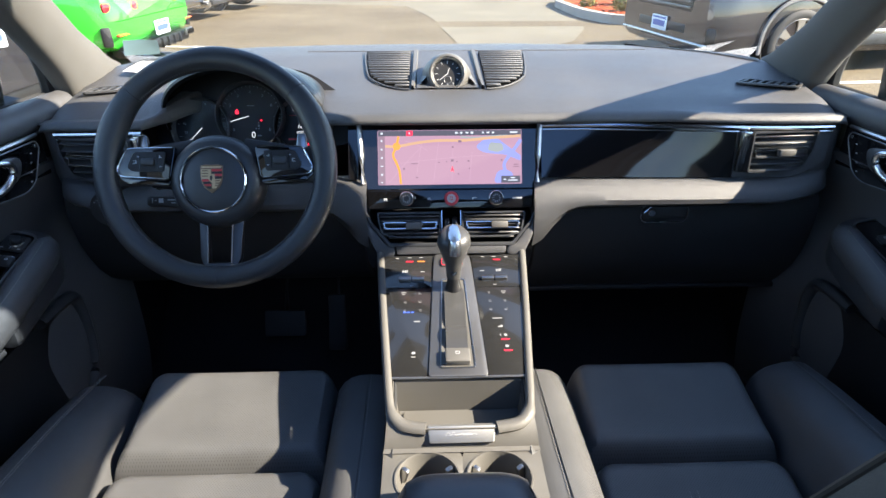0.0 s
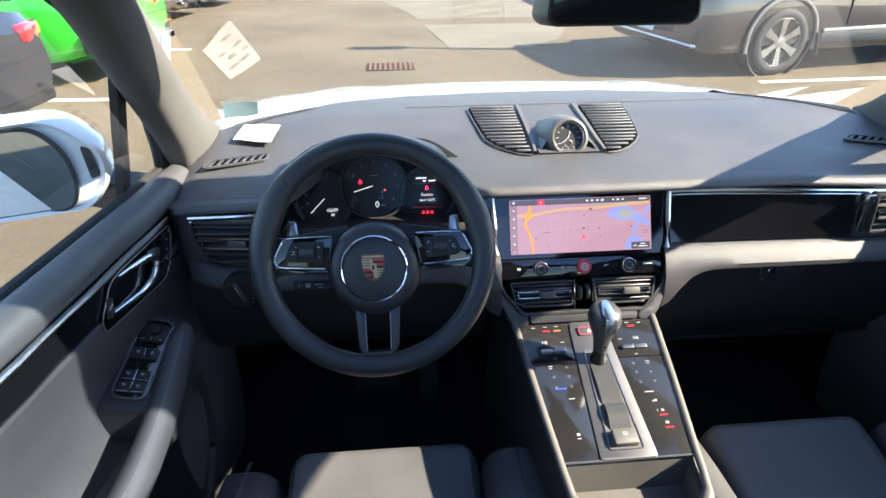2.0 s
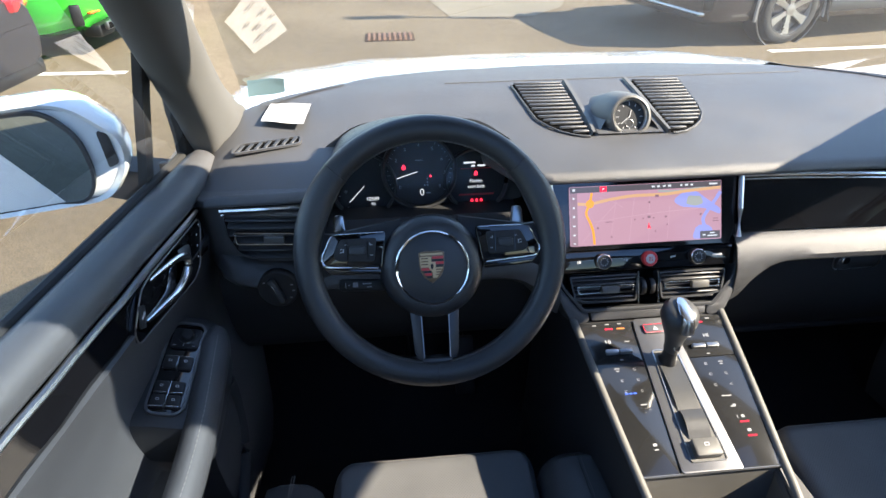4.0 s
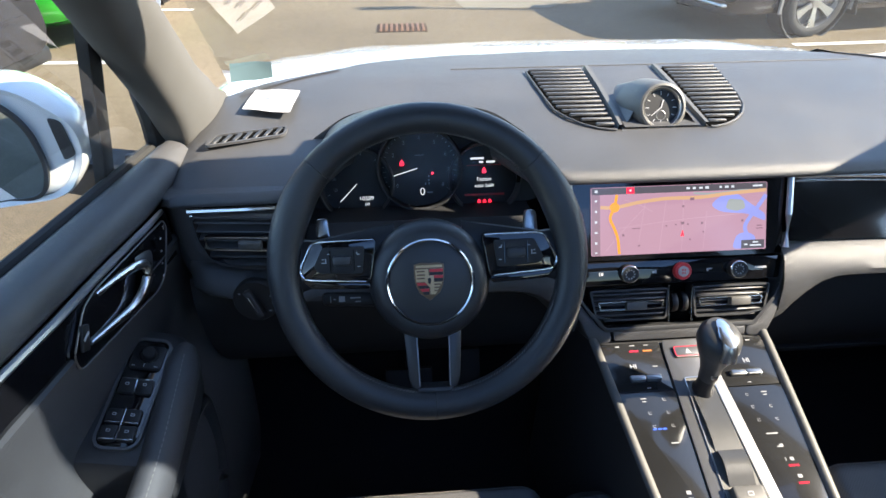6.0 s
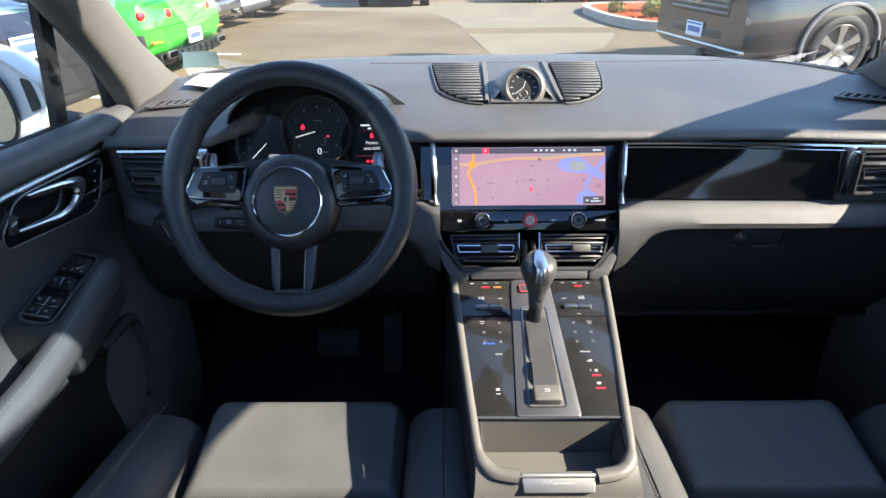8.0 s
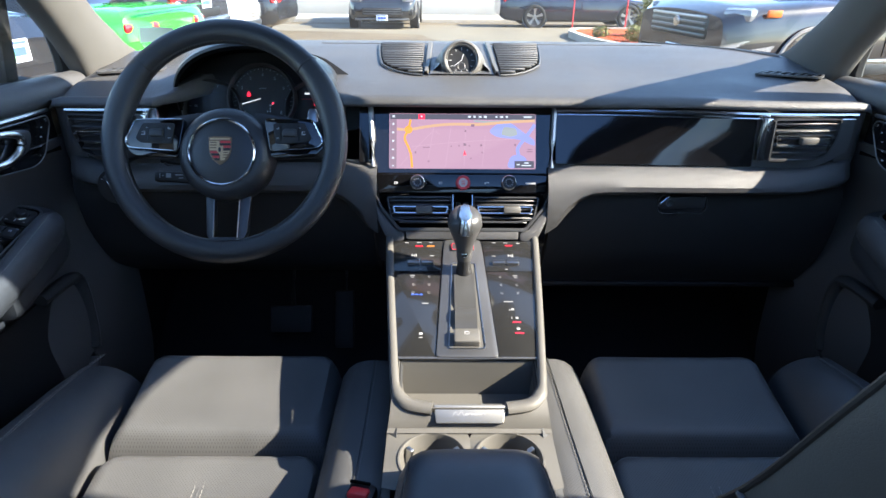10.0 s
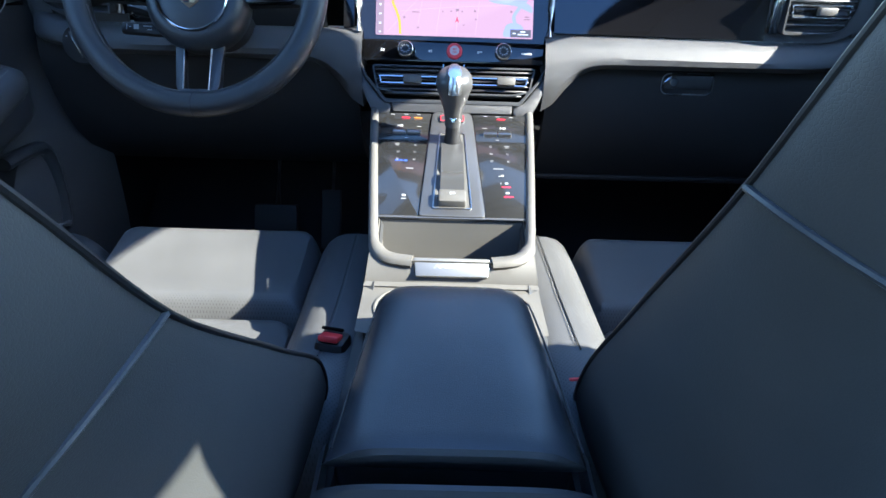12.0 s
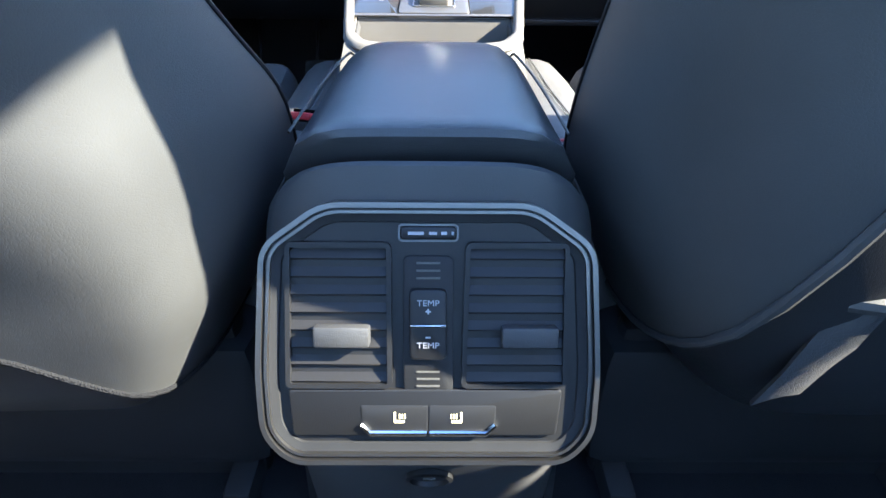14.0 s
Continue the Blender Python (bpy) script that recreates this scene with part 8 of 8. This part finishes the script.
# bays on the left: tails towards the lane
c = parked_car("black_car", "black saloon parked tail-out with red tail lamps", (-5.40, 4.62), 174, 4.7, 1.86, 1.44, paint("paint_black", (0.012, 0.013, 0.018)), "sedan", 0.33)
lamp_pair(c, -2.29, 0.66, 0.80, (0.10, 0.36, 0.13), M_TAIL, "tail_lamp", "red tail lamp", rot=18)
number_plate(c, -2.36, 0.76, -1)
part("bumper", box((-2.26, 0, 0.34), (0.14, 1.46, 0.13), 0.04), M_BLACK, c, "dark lower bumper", world=False)
part("boot_line", box((-2.30, 0, 0.64), (0.10, 1.36, 0.012), 0.004), M_BLACK, c, world=False)
c = parked_car("green_car", "bright green low sports car parked tail-out", (-5.37, 7.70), 173, 4.5, 1.94, 1.30, paint("paint_green", (0.05, 0.50, 0.035)), "sports", 0.345, 2.6, rimcol=M_BLACK)
lamp_pair(c, -2.175, 0.62, 0.70, (0.08, 0.46, 0.10), M_TAIL, "tail_lamp", "slim red tail lamp", rot=16)
part("diffuser", box((-2.12, 0, 0.24), (0.20, 1.40, 0.13), 0.04), M_BLACK, c, "black finned diffuser", world=False)
for k in range(7):
    part("diffuser_fin", box((-2.215, -0.42 + 0.14 * k, 0.235), (0.06, 0.014, 0.11), 0.004), M_BLACK, c, world=False)
for s in (-1, 1):
    part("exhaust_pipe", box((-2.275, s * 0.58, 0.29), (0.05, 0.20, 0.085), 0.03), M_DKMETAL, c, "dark square exhaust outlet", world=False)
    # Flat near-black insert: painted shade of the pipe's mouth.
    part("exhaust_mouth", box((-2.298, s * 0.58, 0.29), (0.012, 0.165, 0.055), 0.018), M_DEEPSHADE, c, world=False)
    part("reflector", box((-2.212, s * 0.68, 0.43), (0.04, 0.26, 0.020), 0.006), M_AMBER, c, world=False)
    part("corner_vent", box((-2.12, s * 0.86, 0.42), (0.10, 0.05, 0.20), 0.02, pose(0, 0, 0, 0, 0, s * 32)), M_BLACK, c, world=False)
part("boot_spoiler", loft([[(-2.20 + 0.05 * a, y, 0.865 + z) for a, z in ((0, 0.0), (-1.2, 0.020), (-1.4, 0.012), (0.4, -0.012))] for y in (-0.72, -0.4, 0, 0.4, 0.72)]), paint("paint_green_lip", (0.05, 0.50, 0.035)), c, world=False)
part("boot_line", box((-2.20, 0, 0.60), (0.06, 1.20, 0.010), 0.003), M_DEEPSHADE, c, world=False)
part("tail_mark", box((-2.228, -0.36, 0.66), (0.01, 0.20, 0.018), 0.004), M_BLACK, c, world=False)
number_plate(c, -2.262, 0.42, -1)
c = parked_car("grey_car", "dark grey SUV parked tail-out with round exhausts", (-6.05, 9.95), 174, 4.9, 1.95, 1.62, paint("paint_grey", (0.055, 0.06, 0.075), 0.5), "suv", 0.37, 2.9)
lamp_pair(c, -2.38, 0.70, 0.90, (0.10, 0.32, 0.16), M_TAIL, "tail_lamp", "red tail lamp", rot=14)
part("bumper", box((-2.42, 0, 0.50), (0.14, 1.56, 0.18), 0.05), paint("paint_grey_low", (0.07, 0.07, 0.08), 0.3), c, world=False)
for s in (-1, 1):
    part("exhaust_pipe", tube([(-2.40, s * 0.56, 0.36), (-2.53, s * 0.56, 0.36)], 0.055, 16, False, 0.8), M_CHROME, c, "round chrome exhaust tip", world=False)
part("mesh_panel", box((-2.455, 0.0, 0.66), (0.03, 0.9, 0.12), 0.01), M_BLACK, c, world=False)
number_plate(c, -2.47, 0.80, -1)
c = parked_car("silver_car", "silver-white coupe parked tail-out", (-5.95, 12.3), 174, 4.5, 1.88, 1.34, paint("paint_silver", (0.50, 0.51, 0.53), 0.3), "sports", 0.34, 2.5)
lamp_pair(c, -2.17, 0.62, 0.70, (0.06, 0.40, 0.06), M_TAIL, "tail_lamp", "slim red tail lamp", rot=16)
part("bumper", box((-2.18, 0, 0.36), (0.14, 1.40, 0.12), 0.04), M_PLASTIC, c, world=False)
c = parked_car("black_car", "black car parked tail-out beyond the silver coupe", (-5.9, 14.9), 175, 4.7, 1.9, 1.45, paint("paint_black_far", (0.02, 0.021, 0.025)), "sedan", 0.34)
lamp_pair(c, -2.29, 0.66, 0.80, (0.10, 0.36, 0.13), M_TAIL, "tail_lamp", "red tail lamp", rot=18)
# facing cars at the end of the lane
c = parked_car("black_suv", "black SUV at the end of the lane, facing the camera", (-1.62, 19.6), -90, 4.7, 1.94, 1.60, paint("paint_black_suv", (0.014, 0.015, 0.018)), "suv", 0.36)
lamp_pair(c, 2.25, 0.70, 0.86, (0.10, 0.32, 0.14), M_LENS, "head_lamp", "clear head lamp", rot=-16)
part("grille", box((2.33, 0, 0.56), (0.06, 1.10, 0.20), 0.03), M_BLACK, c, "black grille", world=False)
for z in (0.50, 0.56, 0.62):
    part("grille_bar", box((2.365, 0, z), (0.02, 1.02, 0.015), 0.004), M_DKMETAL, c, world=False)
for s in (-1, 1):
    part("side_intake", box((2.27, s * 0.70, 0.54), (0.10, 0.28, 0.16), 0.03), M_BLACK, c, world=False)
part("bumper", box((2.31, 0, 0.36), (0.08, 1.5, 0.05), 0.015), M_DKMETAL, c, world=False)
number_plate(c, 2.365, 0.40, 1)
c = parked_car("dark_saloon", "dark blue-black saloon parked across the end of the lane", (4.15, 19.75), 2, 4.8, 1.86, 1.44, paint("paint_dark_blue", (0.015, 0.018, 0.03)), "sedan", 0.345, 2.85)
lamp_pair(c, -2.30, 0.66, 0.80, (0.10, 0.36, 0.13), M_TAIL, "tail_lamp", "red tail lamp", rot=18)
# dark SUV on the right, nose to the lane
c = parked_car("dark_suv", "dark brown-black SUV with pale-edged arches and six-spoke rims", (5.12, 7.64), 191, 4.95, 1.96, 1.78, paint("paint_brown_black", (0.022, 0.020, 0.024)), "suv", 0.345, 2.82, rimcol=M_SATIN, spokes=6, arch_r=1.17, blunt=1.0)
lamp_pair(c, 2.26, 0.78, 0.90, (0.24, 0.30, 0.13), M_LENS, "head_lamp", "clear head lamp", rot=-30)
m_arch = mat("arch_grey", (0.17, 0.165, 0.16), 0.6)
for s in (-1, 1):
    part("marker_lamp", box((2.02, s * 0.955, 0.92), (0.16, 0.03, 0.07), 0.01), M_AMBER, c, "amber marker lamp", world=False)
    part("fog_recess", box((2.36, s * 0.76, 0.44), (0.12, 0.30, 0.17), 0.04, pose(0, 0, 0, 0, 0, -s * 26)), M_BLACK, c, world=False)
    part("fog_lamp", box((2.395, s * 0.78, 0.44), (0.09, 0.19, 0.11), 0.03, pose(0, 0, 0, 0, 0, -s * 26)), M_LENS, c, "clear fog lamp", world=False)
    for xx in (1.46, -1.36):
        band = [[(xx + r * math.cos(a) * (1 + 0.05 * abs(math.sin(2 * a))), s * w, 0.345 + r * math.sin(a) * (1 + 0.05 * abs(math.sin(2 * a)))) for a in [radians(-12 + 204 * k / 28) for k in range(29)]] for r, w in ((0.420, 0.965), (0.424, 0.998), (0.430, 1.003), (0.450, 1.002), (0.458, 0.985))]
        part("arch_edge", loft(band), m_arch, c, "pale band of the wheel arch", world=False)
    part("sill_strip", box((0.05, s * 0.985, 0.44), (1.75, 0.03, 0.05), 0.012), M_SATIN, c, "bright sill strip", world=False)
    part("sill_cladding", box((0.05, s * 0.975, 0.36), (1.80, 0.05, 0.13), 0.03), M_PLASTIC, c, world=False)
    part("door_line", box((0.62, s * 0.978, 0.72), (0.010, 0.012, 0.46), 0.003), M_DEEPSHADE, c, world=False)
    part("door_line", box((-0.55, s * 0.978, 0.72), (0.010, 0.012, 0.46), 0.003), M_DEEPSHADE, c, world=False)
    part("mud_flap", box((1.00, s * 0.93, 0.32), (0.02, 0.22, 0.24), 0.01, pose(0, 0, 0, 0, 14, 0)), M_RUBBER, c, world=False)
gr = part("grille", box((2.45, 0, 0.76), (0.07, 1.15, 0.26), 0.04), M_BLACK, c, "black grille with pale bars", world=False)
for z in (0.68, 0.74, 0.80, 0.86):
    part("grille_bar", box((2.490, 0, z), (0.03, 1.08, 0.026), 0.008), M_DKMETAL if z < 0.84 else M_SATIN, gr, world=False)
part("grille_mark", lathe([(0.0001, 0.012), (0.055, 0.010), (0.062, 0.0)], Matrix.Translation((2.500, 0, 0.79)) @ pose(0, 0, 0, 0, 90, 0), 24, False), M_CHROME, gr, "round bright mark", world=False)
part("bumper_opening", box((2.45, 0, 0.46), (0.06, 1.00, 0.12), 0.03), M_BLACK, c, world=False)
part("bumper_strip", box((2.43, 0, 0.33), (0.12, 1.70, 0.045), 0.02), M_SATIN, c, "pale lower bumper strip", world=False)
number_plate(c, 2.492, 0.47, 1)
